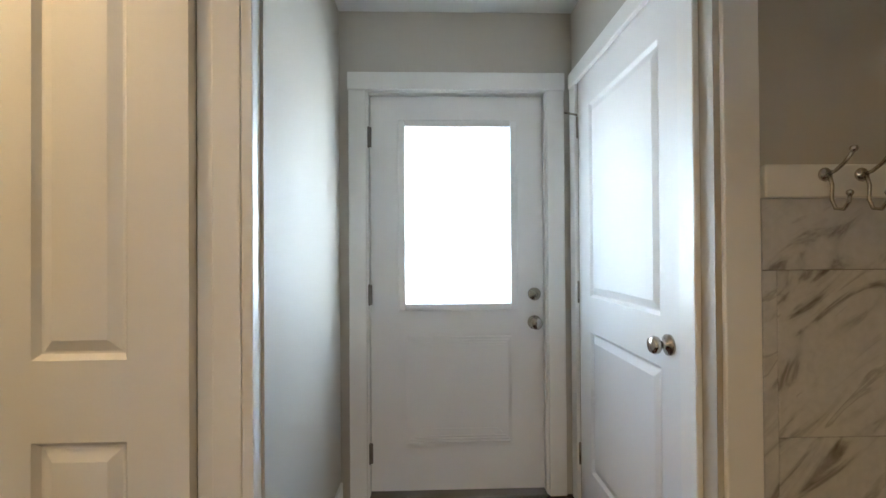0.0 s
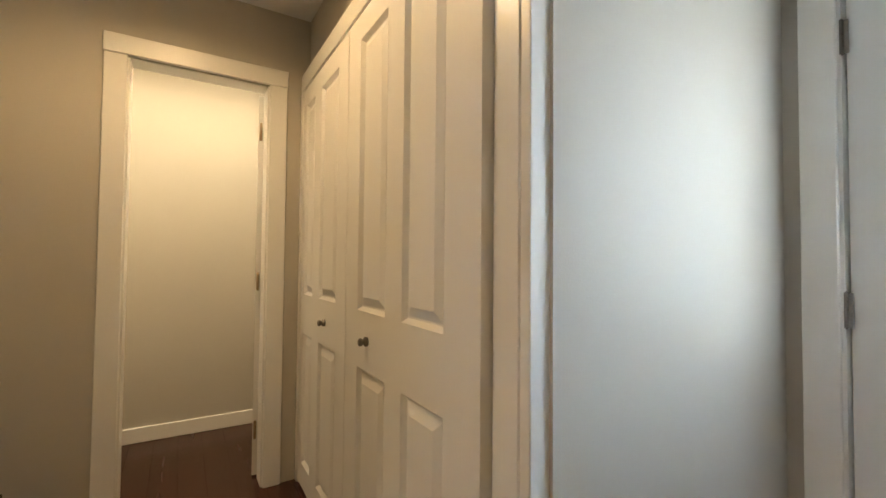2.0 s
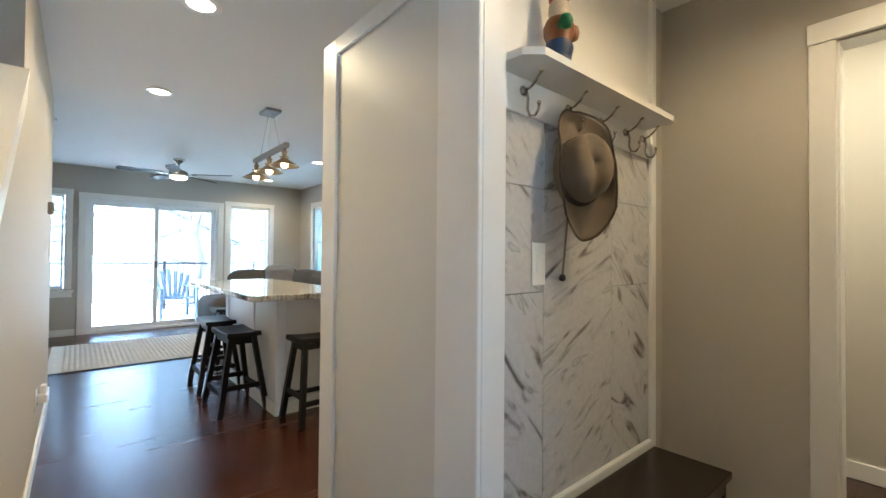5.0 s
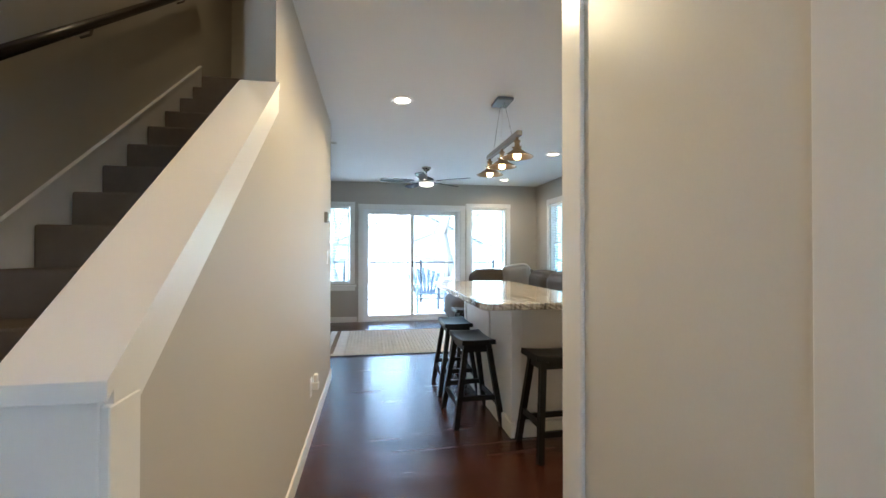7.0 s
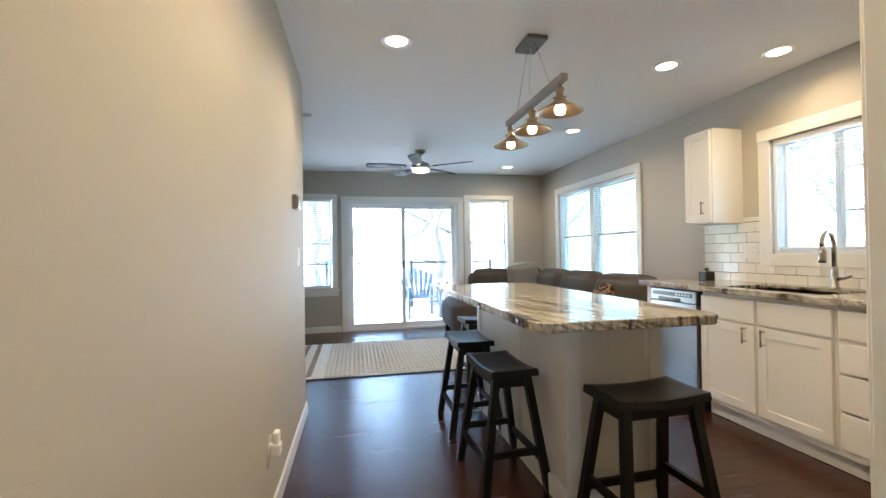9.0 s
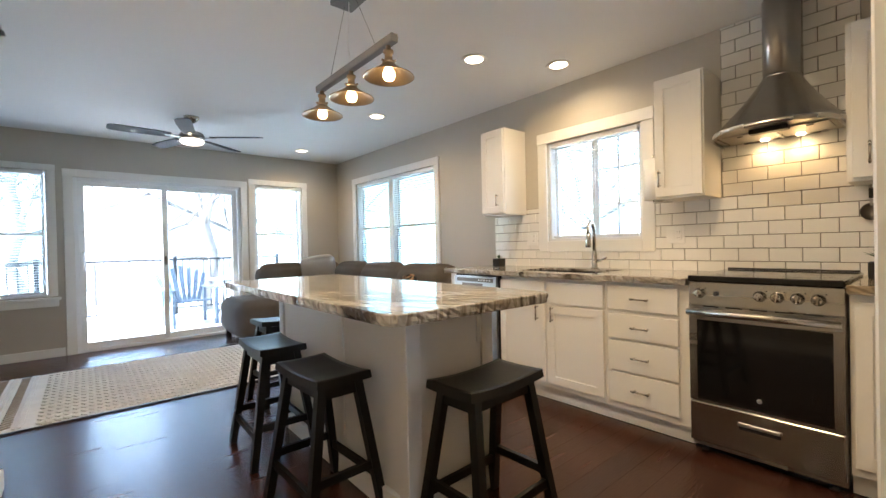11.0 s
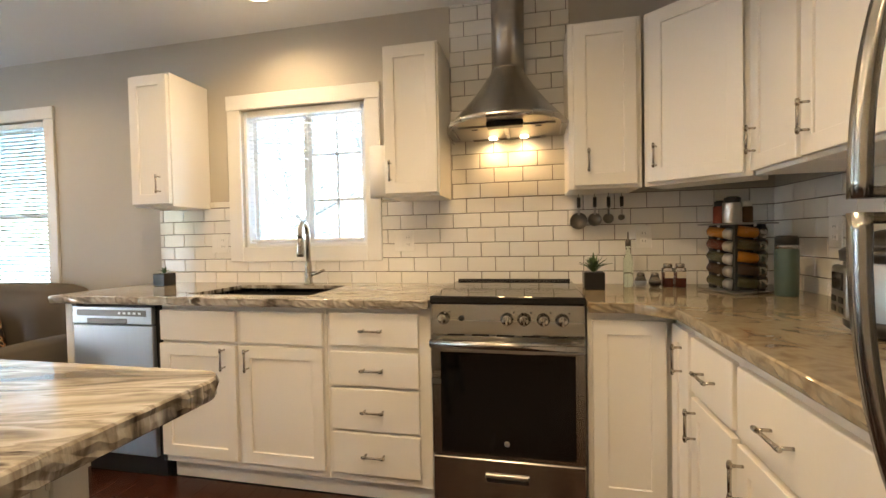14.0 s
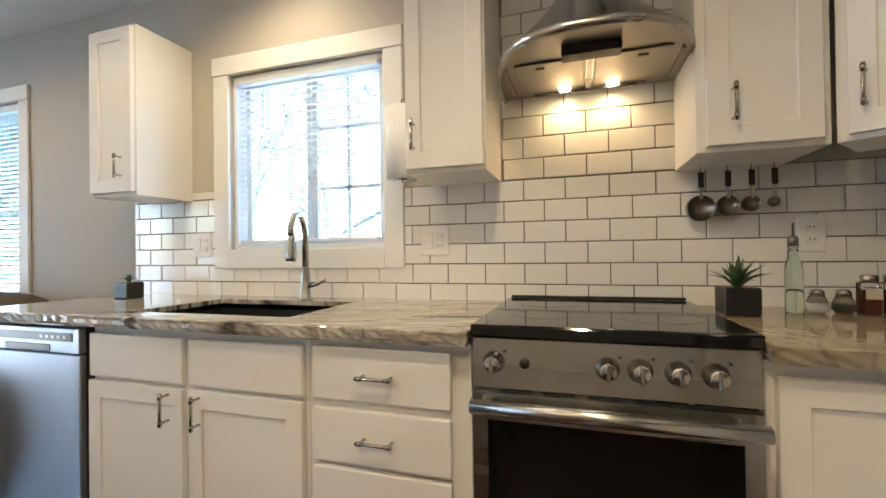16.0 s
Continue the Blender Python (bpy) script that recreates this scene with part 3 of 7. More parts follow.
# closet doors with two columns of moulded panels each
CY = 1.478
CLOSET = ((-2.235, -1.524, ((-2.165, -2.005), (-1.892, -1.645))), (-1.519, -0.665, ((-1.392, -1.155), (-1.038, -0.812))))
for pair, (xa, xb, columns) in enumerate(CLOSET):
    door = thing("door_3" if pair == 0 else "door_4", ((xa + xb) / 2, CY, 0), "white four-panel moulded closet door, closed", "closet door", "closet doors")
    door["kind"] = "structure"
    bm = slab(xa, xb, 0.015, 2.035, 0.034, [(l, h, q0, q1) for l, h in columns for q0, q1 in ((0.972, 1.94), (0.13, 0.775))], 0.014, 0.024)
    for v in bm.verts:
        v.co.y += CY
    part("slab", bm, M_DOOR, door)
    put_knob(door, (-1.794 if pair == 0 else -1.298, CY - 0.017, 0.875), FACE_S, 0.014, 0.030, "small bronze knob", M_PEWTER)
setting("trim", boxes((-2.2745, -0.535, 1.455, 1.50, 2.04, 2.13), bevel=0.003), M_TRIM, "white painted head casing over the closet", "trim")
setting("trim", boxes((-2.2745, -2.240, 1.455, 1.50, 0, 2.04), bevel=0.003), M_TRIM, "white painted side casing of the closet", "trim")
setting("trim", boxes((-0.605, -0.535, 1.450, 1.50, 0, 2.04), bevel=0.003), M_TRIM, "white painted side casing of the closet", "trim")
setting("trim", boxes((-0.66, -0.605, 1.488, 1.50, 0, 2.04), bevel=0.002), M_TRIM, "white painted jamb strip of the closet", "trim")

# hall door opening and the door standing open beyond it
casing("trim", "x", -2.275, 1, 0.705, 1.296, 2.045, 0.085)
jamb("x", -2.388, -2.277, 0.695, 1.306, 2.055)
hd = thing("door_5", (-2.39, 1.30, 0), "white interior door standing open into the next room", "door")
hd["kind"] = "structure"
bm = slab(0, 0.60, 0.012, 2.03, 0.035, [(0.10, 0.50, 1.02, 1.90), (0.10, 0.50, 0.22, 0.86)])
bmesh.ops.transform(bm, matrix=pose(-2.402, 1.282, 0, 0, 0, 169.5), verts=bm.verts)
part("slab", bm, M_DOOR, hd)
for z in (0.25, 1.03, 1.83):
    part("hinge", lathe([(0, -0.05), (0.007, -0.045), (0.007, 0.045), (0, 0.05)], 10, (-2.392, 1.275, z)), M_BRASS, hd)

# ---------------------------------------------------------------- the coat wall and the fridge's side panel
setting("trim", boxes((-0.985, -0.885, 0.045, 0.125, 0, CEIL), bevel=0.003), M_TRIM, "white painted post at the coat wall's end", "trim")
setting("trim", boxes((-0.885, -0.868, -0.06, 0.125, 0, CEIL), bevel=0.003), M_TRIM, "white painted corner board", "trim")
setting("trim", boxes((-2.135, -2.09, 0.045, 0.075, 0, CEIL), bevel=0.003), M_TRIM, "white painted edge strip beside the marble", "trim")
setting("trim", boxes((-2.09, -0.985, 0.047, 0.078, 0.285, 0.325), bevel=0.003), M_TRIM, "white painted strip under the marble", "trim")
panelwall = thing("partition_panel", (-0.87, -0.45, 0), "tall white panel that closes the fridge's side", "panel")
panelwall["kind"] = "structure"
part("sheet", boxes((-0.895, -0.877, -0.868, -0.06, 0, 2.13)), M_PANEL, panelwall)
part("frame", boxes((-0.877, -0.862, -0.872, -0.745, 0, 2.13), (-0.877, -0.8625, -0.745, -0.06, 2.06, 2.13), (-0.907, -0.877, -0.886, -0.868, 0, 2.13), bevel=0.003), M_TRIM, panelwall)
setting("wall_over_panel", boxes((-0.897, -0.884, -0.17, 0.045, 0, CEIL)), M_WALL, WALLTEXT, "wall")

setting("wall_coat_upper", boxes((-2.09, -0.985, 0.046, 0.056, 1.80, CEIL)), M_TRIM, "cream painted panel over the coat shelf", "wall")
coat_board = tagged(part("coat_rail", boxes((-2.085, -0.99, 0.048, 0.068, 1.655, 1.775), bevel=0.003), M_TRIM), "white painted board that carries the coat hooks", "coat rail")
shelf = tagged(part("shelf", prism([(-2.02, 0.055), (-2.02, 0.19), (-1.98, 0.215), (-1.05, 0.215), (-1.0, 0.17), (-0.99, 0.055)], 1.776, 1.80), M_TRIM), "white painted wall shelf with clipped corners", "shelf")


def coat_hook(at, rz=0.0):
    h = thing("coat_hook", at, "brushed nickel double coat hook screwed to a white board", "coat hook", "coat hooks", False, rz)
    part("plate", lathe([(0, 0), (0.016, 0), (0.018, 0.004), (0.014, 0.010), (0.006, 0.014), (0, 0.015)], 16, (0, 0, 0.03), FACE_N), M_NICKEL, h)
    up = [(0, 0.012, 0.03), (0, 0.030, 0.034), (0, 0.055, 0.050), (0, 0.075, 0.072)]
    part("upper_prong", tube(up, 0.0045), M_NICKEL, h)
    part("upper_ball", lathe([(0, -0.009), (0.007, -0.006), (0.009, 0), (0.007, 0.006), (0, 0.009)], 12, (0, 0.077, 0.078)), M_NICKEL, h)
    lo = [(0, 0.014, 0.03), (0, 0.022, 0.0), (0, 0.020, -0.035), (0, 0.030, -0.058), (0, 0.050, -0.062), (0, 0.064, -0.045), (0, 0.066, -0.030)]
    part("lower_prong", tube(lo, 0.0045), M_NICKEL, h)
    part("lower_ball", lathe([(0, -0.008), (0.006, -0.005), (0.008, 0), (0.006, 0.005), (0, 0.008)], 12, (0, 0.066, -0.024)), M_NICKEL, h)
    return h


hook = coat_hook((-1.13, 0.068, 1.70))
for hx in (-1.39, -1.62, -1.83, -1.99):
    copy_thing(hook, pose(hx, 0.068, 1.70))
# the nook by the entry: the same marble, rail and hooks
nook_rail = tagged(part("coat_rail", boxes((0.765, 1.235, 1.452, 1.475, 1.358, 1.442), bevel=0.003), M_TRIM), "white painted board that carries the coat hooks", "coat rail")
for hx in (0.915, 1.01, 1.15):
    copy_thing(hook, pose(hx, 1.452, 1.385, 0, 0, 180))

bench = thing("bench", (-1.55, 0.25, 0), "low espresso wood bench against the coat wall", "bench")
part("seat", boxes((-2.09, -1.02, 0.085, 0.40, 0.27, 0.30), bevel=0.004, seg=2), M_ESPRESSO, bench)
part("apron", boxes((-2.06, -1.05, 0.365, 0.38, 0.21, 0.27)), M_ESPRESSO, bench)
for lx in (-2.07, -1.06):
    for ly in (0.105, 0.365):
        part("leg", boxes((lx - 0.015, lx + 0.015, ly - 0.015, ly + 0.015, 0, 0.27), bevel=0.002), M_ESPRESSO, bench)


def switch_plate(name, axis, at, out, w=0.075, h=0.118, kind="rocker", label="white rocker light switch", n=1):
    """A wall plate on a wall's face; out: the way that it stands proud."""
    x, y, z = at
    t = thing(name, at, label, "switch" if kind == "rocker" else "outlet", "", True)

    def put(a, b, c0, c1, d0, d1, bev):
        f0, f1 = sorted((d0 * out, d1 * out))
        return boxes((x + f0, x + f1, y + a, y + b, z + c0, z + c1) if axis == "x" else (x + a, x + b, y + f0, y + f1, z + c0, z + c1), bevel=bev)
    part("plate", put(-w / 2, w / 2, -h / 2, h / 2, 0, 0.006, 0.002), M_WHITEP, t)
    for i in range(n):
        c = (i - (n - 1) / 2) * 0.046
        k = kind if n == 1 or i == 0 else "outlet"
        if k == "rocker":
            part("rocker", put(c - 0.017, c + 0.017, -0.034, 0.034, 0.006, 0.010, 0.002), M_WHITEP, t)
        else:
            for dz in (-0.02, 0.02):
                part("socket", put(c - 0.016, c + 0.016, dz - 0.014, dz + 0.014, 0.006, 0.009, 0.003), M_WHITEP, t)
                for dx in (-0.006, 0.006):
                    part("slot", put(c + dx - 0.001, c + dx + 0.001, dz - 0.004, dz + 0.005, 0.009, 0.0096, 0), M_BLACKP, t)
    return t


switch_plate("light_switch", "y", (-1.226, 0.0605, 1.158), 1, 0.072, 0.146)
switch_plate("wall_outlet", "x", (0.15, -2.386, 0.339), -1, kind="outlet", label="white duplex outlet low on the wall")
night = thing("night_light", (0.14, -2.386, 0.36), "small white night light plugged into an outlet", "night light")
part("body", boxes((0.098, 0.1395, -2.413, -2.359, 0.325, 0.372), bevel=0.006, seg=2), M_WHITEP, night)
part("shade", boxes((0.103, 0.130, -2.409, -2.363, 0.3725, 0.425), bevel=0.008, seg=2), M_BLIND, night, "pale translucent shade")
switch_plate("light_switch", "x", (0.15, -3.40, 1.164), -1, label="white light switch on the stair wall")
thermostat = thing("thermostat", (0.15, -3.216, 1.50), "beige boxy thermostat on the stair wall", "thermostat")
part("body", boxes((0.122, 0.15, -3.285, -3.165, 1.455, 1.545), bevel=0.006, seg=2), M_PEWTER, thermostat)
part("cover", boxes((0.114, 0.122, -3.27, -3.18, 1.465, 1.535), bevel=0.003), M_NICKEL, thermostat, "dull metal cover")

# stairs behind the half wall
stairs = thing("stairs", (0.76, -0.4, 0), "brown carpeted stairs that climb behind the half wall", "stairs")
stairs["kind"] = "structure"
for i in range(14):
    z = 0.19 * (i + 1) if i < 7 else 1.33 + 0.1785 * (i - 6)
    y = -0.244 - 0.2375 * i
    bm = boxes((0.275, 1.227, y - 0.262, y, max(0, z - 0.39), z), bevel=0.012, seg=2)
    part("step", bm, M_CARPET, stairs)
part("landing", boxes((0.275, 1.245, -4.38, -3.565, 2.46, 2.757)), M_CARPET, stairs)
part("skirting", prism([(-0.26, 0.0), (-0.26, 0.402), (-3.54, 2.83), (-3.54, 2.45), (-0.45, 0.0)], 1.230, 1.249, "x"), M_TRIM, stairs, "white sloping skirting board")
part("skirting_cap", prism([(-0.26, 0.392), (-0.26, 0.408), (-3.54, 2.836), (-3.54, 2.820)], 1.224, 1.249, "x"), M_TRIM, stairs)
handrail = thing("handrail", (1.19, -0.6, 1.1), "dark wooden handrail on the stair wall", "handrail")
part("rail", tube([(1.19, -0.45, 1.245), (1.19, -3.4, 3.43)], 0.026, 12), M_ESPRESSO, handrail)
for y in (-0.8, -2.0, -3.1):
    z = 1.245 + (-0.45 - y) * 0.7407
    part("bracket", tube([(1.19, y, z - 0.02), (1.20, y, z - 0.06), (1.248, y, z - 0.08)], 0.007), M_PEWTER, handrail)
cap = thing("half_wall_cap", (0.2, -0.8, 0.9), "white sloping cap on the half wall", "trim")
cap["kind"] = "structure"
bm = bmesh.new()
pts = [(-0.205, 1.025), (-1.343, 1.898), (-1.343, 1.869), (-0.205, 0.996)]
prism(pts, 0.134, 0.287, "x", bm)
part("cap_board", bm, M_TRIM, cap)
part("fascia", prism([(-0.23, 1.012), (-1.343, 1.866), (-1.343, 1.777), (-0.23, 0.917)], 0.138, 0.15, "x"), M_TRIM, cap)
setting("trim", boxes((0.150, 0.282, -0.232, -0.216, 0, 0.994), (0.136, 0.150, -0.30, -0.216, 0, 0.985), bevel=0.002), M_TRIM, "white painted end boards of the half wall", "trim")


# ---------------------------------------------------------------- windows
def window(name, axis, face, out, lo, hi, z0, z1, sashes, label, grid=None, blinds=True, blind_from=None, double_hung=True, pane_mat=None, tilt=0.002):
    """A vinyl window set in a wall: sashes are (lo, hi) along the wall; out: from the face into the room. blinds: raised or lowered slats."""
    w = thing(name, ((face, (lo + hi) / 2, z0) if axis == "x" else ((lo + hi) / 2, face, z0)), label, "window")
    w["kind"] = "structure"

    def bx(l, h, d0, d1, q0, q1):
        a, b = sorted((face - out * d0, face - out * d1))
        return (a, b, l, h, q0, q1) if axis == "x" else (l, h, a, b, q0, q1)
    f = 0.02
    part("window_frame", boxes(bx(lo, lo + f, 0.02, 0.13, z0, z1), bx(hi - f, hi, 0.02, 0.13, z0, z1), bx(lo + f, hi - f, 0.02, 0.13, z1 - f, z1), bx(lo + f, hi - f, 0.02, 0.13, z0, z0 + f), bevel=0.002), M_VINYL, w)
    for l, h in sashes:
        mid = (z0 + z1) / 2
        rows = [(z0 + f, mid + 0.015, 0.06), (mid - 0.015, z1 - f, 0.09)] if double_hung else [(z0 + f, z1 - f, 0.07)]
        for q0, q1, d in rows:
            s = 0.028
            part("sash", boxes(bx(l, l + s, d, d + 0.03, q0, q1), bx(h - s, h, d, d + 0.03, q0, q1), bx(l + s, h - s, d, d + 0.03, q1 - s, q1), bx(l + s, h - s, d, d + 0.03, q0, q0 + s), bevel=0.002), M_VINYL, w)
            p = part("pane", boxes(bx(l + s, h - s, d + 0.012, d + 0.016, q0 + s, q1 - s)), pane_mat or M_PANE, w)
            p.visible_shadow = False
        if len(sashes) > 1 and h < hi - 0.1 and double_hung:
            part("mullion", boxes(bx(h, h + 0.10, 0.01, 0.13, z0, z1)), M_TRIM, w)
    if grid:
        l, h, nx, nz = grid
        bm = bmesh.new()
        for i in range(1, nx):
            c = l + (h - l) * i / nx
            box(bm, *bx(c - 0.008, c + 0.008, 0.078, 0.094, z0 + 0.04, z1 - 0.04))
        for i in range(1, nz):
            c = z0 + (z1 - z0) * i / nz
            box(bm, *bx(l, h, 0.078, 0.094, c - 0.008, c + 0.008))
        part("glazing_bars", bm, M_VINYL, w)
    if blinds:
        for l, h in (sashes if double_hung else [(lo + 0.03, hi - 0.03)]):
            b = thing("window_blind", ((face, (l + h) / 2, z1) if axis == "x" else ((l + h) / 2, face, z1)), "white horizontal slat blind with open slats in a window", "blind", "window blinds")
            part("head_rail", boxes(bx(l + 0.005, h - 0.005, 0.005, 0.045, z1 - 0.045, z1 - 0.005), bevel=0.003), M_BLIND, b)
            low = z0 + 0.05 if blind_from is None else blind_from
            bm = bmesh.new()
            z = z1 - 0.07
            q = ((face - out * 0.010, z + tilt), (face - out * 0.034, z - tilt))
            ring = ((q[0], l + 0.012), (q[0], h - 0.012), (q[1], h - 0.012), (q[1], l + 0.012))
            top = [bm.verts.new((a[0], s_, a[1]) if axis == "x" else (s_, a[0], a[1])) for a, s_ in ring]
            under = [bm.verts.new((v.co.x, v.co.y, v.co.z - 0.0016)) for v in top]
            bm.faces.new(top)
            bm.faces.new(under[::-1])
            for k in range(4):
                bm.faces.new((top[k], under[k], under[(k + 1) % 4], top[(k + 1) % 4]))
            bmesh.ops.recalc_face_normals(bm, faces=bm.faces)
            slat = part("slat", bm, M_BLIND, b)
            for k in range(1, int((z - low) / 0.0275) + 1):
                again = new("slat", slat.data)
                again.parent = b
                again.matrix_parent_inverse = slat.matrix_parent_inverse.copy()
                again.location.z = -0.0275 * k
            part("bottom_rail", boxes(bx(l + 0.01, h - 0.01, 0.010, 0.034, low - 0.02, low - 0.004), bevel=0.003), M_BLIND, b)
            for c in (l + 0.10, h - 0.10):
                bm = bmesh.new()
                bar(bm, tuple(bx(c, c, 0.008, 0.008, low, low)[i] for i in ((0, 2, 4))), tuple(bx(c, c, 0.008, 0.008, z1 - 0.05, z1 - 0.05)[i] for i in ((0, 2, 4))), 0.0018, 0.0018)
                part("cord", bm, M_BLIND, b)
    return w


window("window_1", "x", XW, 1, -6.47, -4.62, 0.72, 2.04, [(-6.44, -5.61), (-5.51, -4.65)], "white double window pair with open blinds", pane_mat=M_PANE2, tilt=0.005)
casing("trim", "x", XW, 1, -6.47, -4.62, 2.04, 0.085, bottom=0.72, four=True, label="white painted flat window casing")
window("window_2", "x", XW, 1, -3.07, -2.25, 1.13, 1.975, [(-3.04, -2.661), (-2.659, -2.28)], "white sliding window over the sink", grid=(-2.627, -2.312, 2, 3), double_hung=False, tilt=-0.001)
casing("trim", "x", XW, 1, -3.07, -2.25, 1.975, 0.09, bottom=1.13, four=True, label="white painted flat window casing")
window("window_3", "y", YS, 1, -2.69, -2.01, 0.66, 2.02, [(-2.66, -2.04)], "white double-hung window with open blinds")
casing("trim", "y", YS, 1, -2.69, -2.01, 2.02, 0.075, bottom=0.66, four=True, label="white painted flat window casing")
window("window_4", "y", YS, 1, 0.11, 0.79, 0.66, 2.02, [(0.14, 0.76)], "white double-hung window with open blinds")
casing("trim", "y", YS, 1, 0.11, 0.79, 2.02, 0.065, bottom=0.66, label="white painted flat window casing")
setting("trim", boxes((0.02, 0.90, YS, YS + 0.05, 0.62, 0.65), (0.04, 0.87, YS, YS + 0.018, 0.55, 0.62), bevel=0.003), M_TRIM, "white painted window sill and apron", "sill")

# sliding patio door
slider = thing("door_6", (-0.96, YS - 0.08, 0), "white sliding glass patio door, closed", "door")
slider["kind"] = "structure"
SX0, SX1, SZ = -1.83, -0.10, 1.97
part("door_frame", boxes((SX0, SX0 + 0.035, YS - 0.15, YS - 0.01, 0, SZ), (SX1 - 0.035, SX1, YS - 0.15, YS - 0.01, 0, SZ), (SX0 + 0.035, SX1 - 0.035, YS - 0.15, YS - 0.01, SZ - 0.035, SZ), (SX0 + 0.035, SX1 - 0.035, YS - 0.15, YS - 0.01, 0, 0.03), bevel=0.002), M_VINYL, slider)
for l, h, d in ((SX0 + 0.035, -0.935, 0.085), (-0.985, SX1 - 0.035, 0.045)):
    s = 0.055
    y0, y1 = YS - d - 0.035, YS - d
    leaf = part("door_leaf", boxes((l, l + s, y0, y1, 0.03, SZ - 0.035), (h - s, h, y0, y1, 0.03, SZ - 0.035), (l + s, h - s, y0, y1, SZ - 0.035 - s, SZ - 0.035), (l + s, h - s, y0, y1, 0.03, 0.03 + s * 1.3), bevel=0.003), M_VINYL, slider)
    p = part("pane", boxes((l + s, h - s, (y0 + y1) / 2 - 0.003, (y0 + y1) / 2 + 0.003, 0.03 + s * 1.3, SZ - 0.035 - s)), M_SCREEN if d > 0.06 else M_GLASS, slider)
    p.visible_shadow = False
part("handle", tube([(-0.165, YS - 0.045, 0.93), (-0.165, YS - 0.012, 0.95), (-0.165, YS - 0.008, 1.03), (-0.165, YS - 0.012, 1.11), (-0.165, YS - 0.045, 1.13)], 0.009), M_WHITEP, slider, "white pull handle")
part("latch", boxes((-0.975, -0.945, YS - 0.047, YS - 0.035, 0.95, 1.06), bevel=0.004), M_PEWTER, slider)
casing("trim", "y", YS, 1, SX0, SX1, SZ, 0.085)


# ---------------------------------------------------------------- kitchen cabinets
def bar_pull(parent, at, length, axis, out):
    """A bar handle on two posts with small collars; out: unit vector away from the door."""
    c, o = Vector(at), Vector(out)
    d = Vector((0, 0, 1)) if axis == "z" else (Vector((0, 1, 0)) if axis == "y" else Vector((1, 0, 0)))
    bm = tube([c - d * length / 2 + o * 0.030, c + d * length / 2 + o * 0.030], 0.0048, 10)
    for s in (-1, 1):
        p = c + d * s * (length / 2 - 0.012)
        tube([p, p + o * 0.030], 0.0042, 8, bm)
        tube([p + o * 0.030 - d * 0.007, p + o * 0.030 + d * 0.007], 0.0066, 10, bm)
    return part("handle", bm, M_NICKEL, parent, "satin nickel bar handle")


def front_matrix(face, origin):
    """Local x across the front, y into the cabinet, z up. face: 'E' looks east, 'S' looks south, or an angle."""
    rz = {"E": 90.0, "S": 0.0}.get(face, face)
    return pose(*origin, 0, 0, rz)


def shaker(w, h, t=0.020, rail=0.055, sink=0.008):
    """A shaker door in one skin: flat frame round a sunk panel. x 0..w, front at y=-t."""
    bm = bmesh.new()
    e = 0.0015

    def ring(i, y):
        return [bm.verts.new(p) for p in ((i, y, i), (w - i, y, i), (w - i, y, h - i), (i, y, h - i))]
    rings = [ring(0, 0), ring(0, -t + e), ring(e, -t), ring(rail - e, -t), ring(rail, -t + e), ring(rail, -t + sink)]
    for a, b in zip(rings, rings[1:]):
        for i in range(4):
            bm.faces.new((a[i], a[(i + 1) % 4], b[(i + 1) % 4], b[i]))
    bm.faces.new(rings[0])
    bm.faces.new(rings[-1])
    bmesh.ops.recalc_face_normals(bm, faces=bm.faces)
    return bm


def cabinet(name, face, origin, w, h, depth, fronts, label, category="cabinet", group="", z0=0.0, toe=0.0, open_top=0.0):
    """A cabinet unit. fronts: (kind, x, z, w, h, handle) in the front's plane; handle is None, ('z', x, z) or ('x', x, z)."""
    m = front_matrix(face, origin)
    c = thing(name, tuple(m @ Vector((w / 2, depth / 2, z0))), label, category, group)

    def put(nm, bm, mat, parent, lab=""):
        bmesh.ops.transform(bm, matrix=m, verts=bm.verts)
        return part(nm, bm, mat, parent, lab)
    if open_top:
        put("body", boxes((0.001, w - 0.001, 0.002, depth, z0 + toe, open_top), bevel=0.0015), M_CAB, c)
        put("face_rail", boxes((0.001, w - 0.001, 0.002, 0.022, open_top, z0 + h)), M_CAB, c)
    else:
        put("body", boxes((0.001, w - 0.001, 0.002, depth, z0 + toe, z0 + h), bevel=0.0015), M_CAB, c)
    if toe:
        put("toe_kick", boxes((0.0, w, 0.055, depth, z0, z0 + toe - 0.002)), M_TRIM, c)
    out = m.to_3x3() @ Vector((0, -1, 0))
    for kind, x, z, fw_, fh, hd_ in fronts:
        if kind == "door":
            bm = shaker(fw_, fh)
        else:
            bm = boxes((0, fw_, -0.020, 0, 0, fh), bevel=0.004, seg=2)
        bmesh.ops.translate(bm, vec=(x, 0, z0 + z), verts=bm.verts)
        d = put("door" if kind == "door" else ("drawer" if kind == "drawer" else "false_front"), bm, M_CAB, c)
        if hd_:
            ax, hx, hz = hd_
            at = m @ Vector((hx, -0.020, z0 + hz))
            if ax == "z":
                bar_pull(d, at, 0.105, "z", out)
            else:
                axis = "y" if abs(out.x) > 0.9 else "x"
                bar_pull(d, at, 0.105, axis, out)
    return c


FX = -2.66   # cabinet boxes' front on the west run; doors stand 20 mm proud
H = 0.872
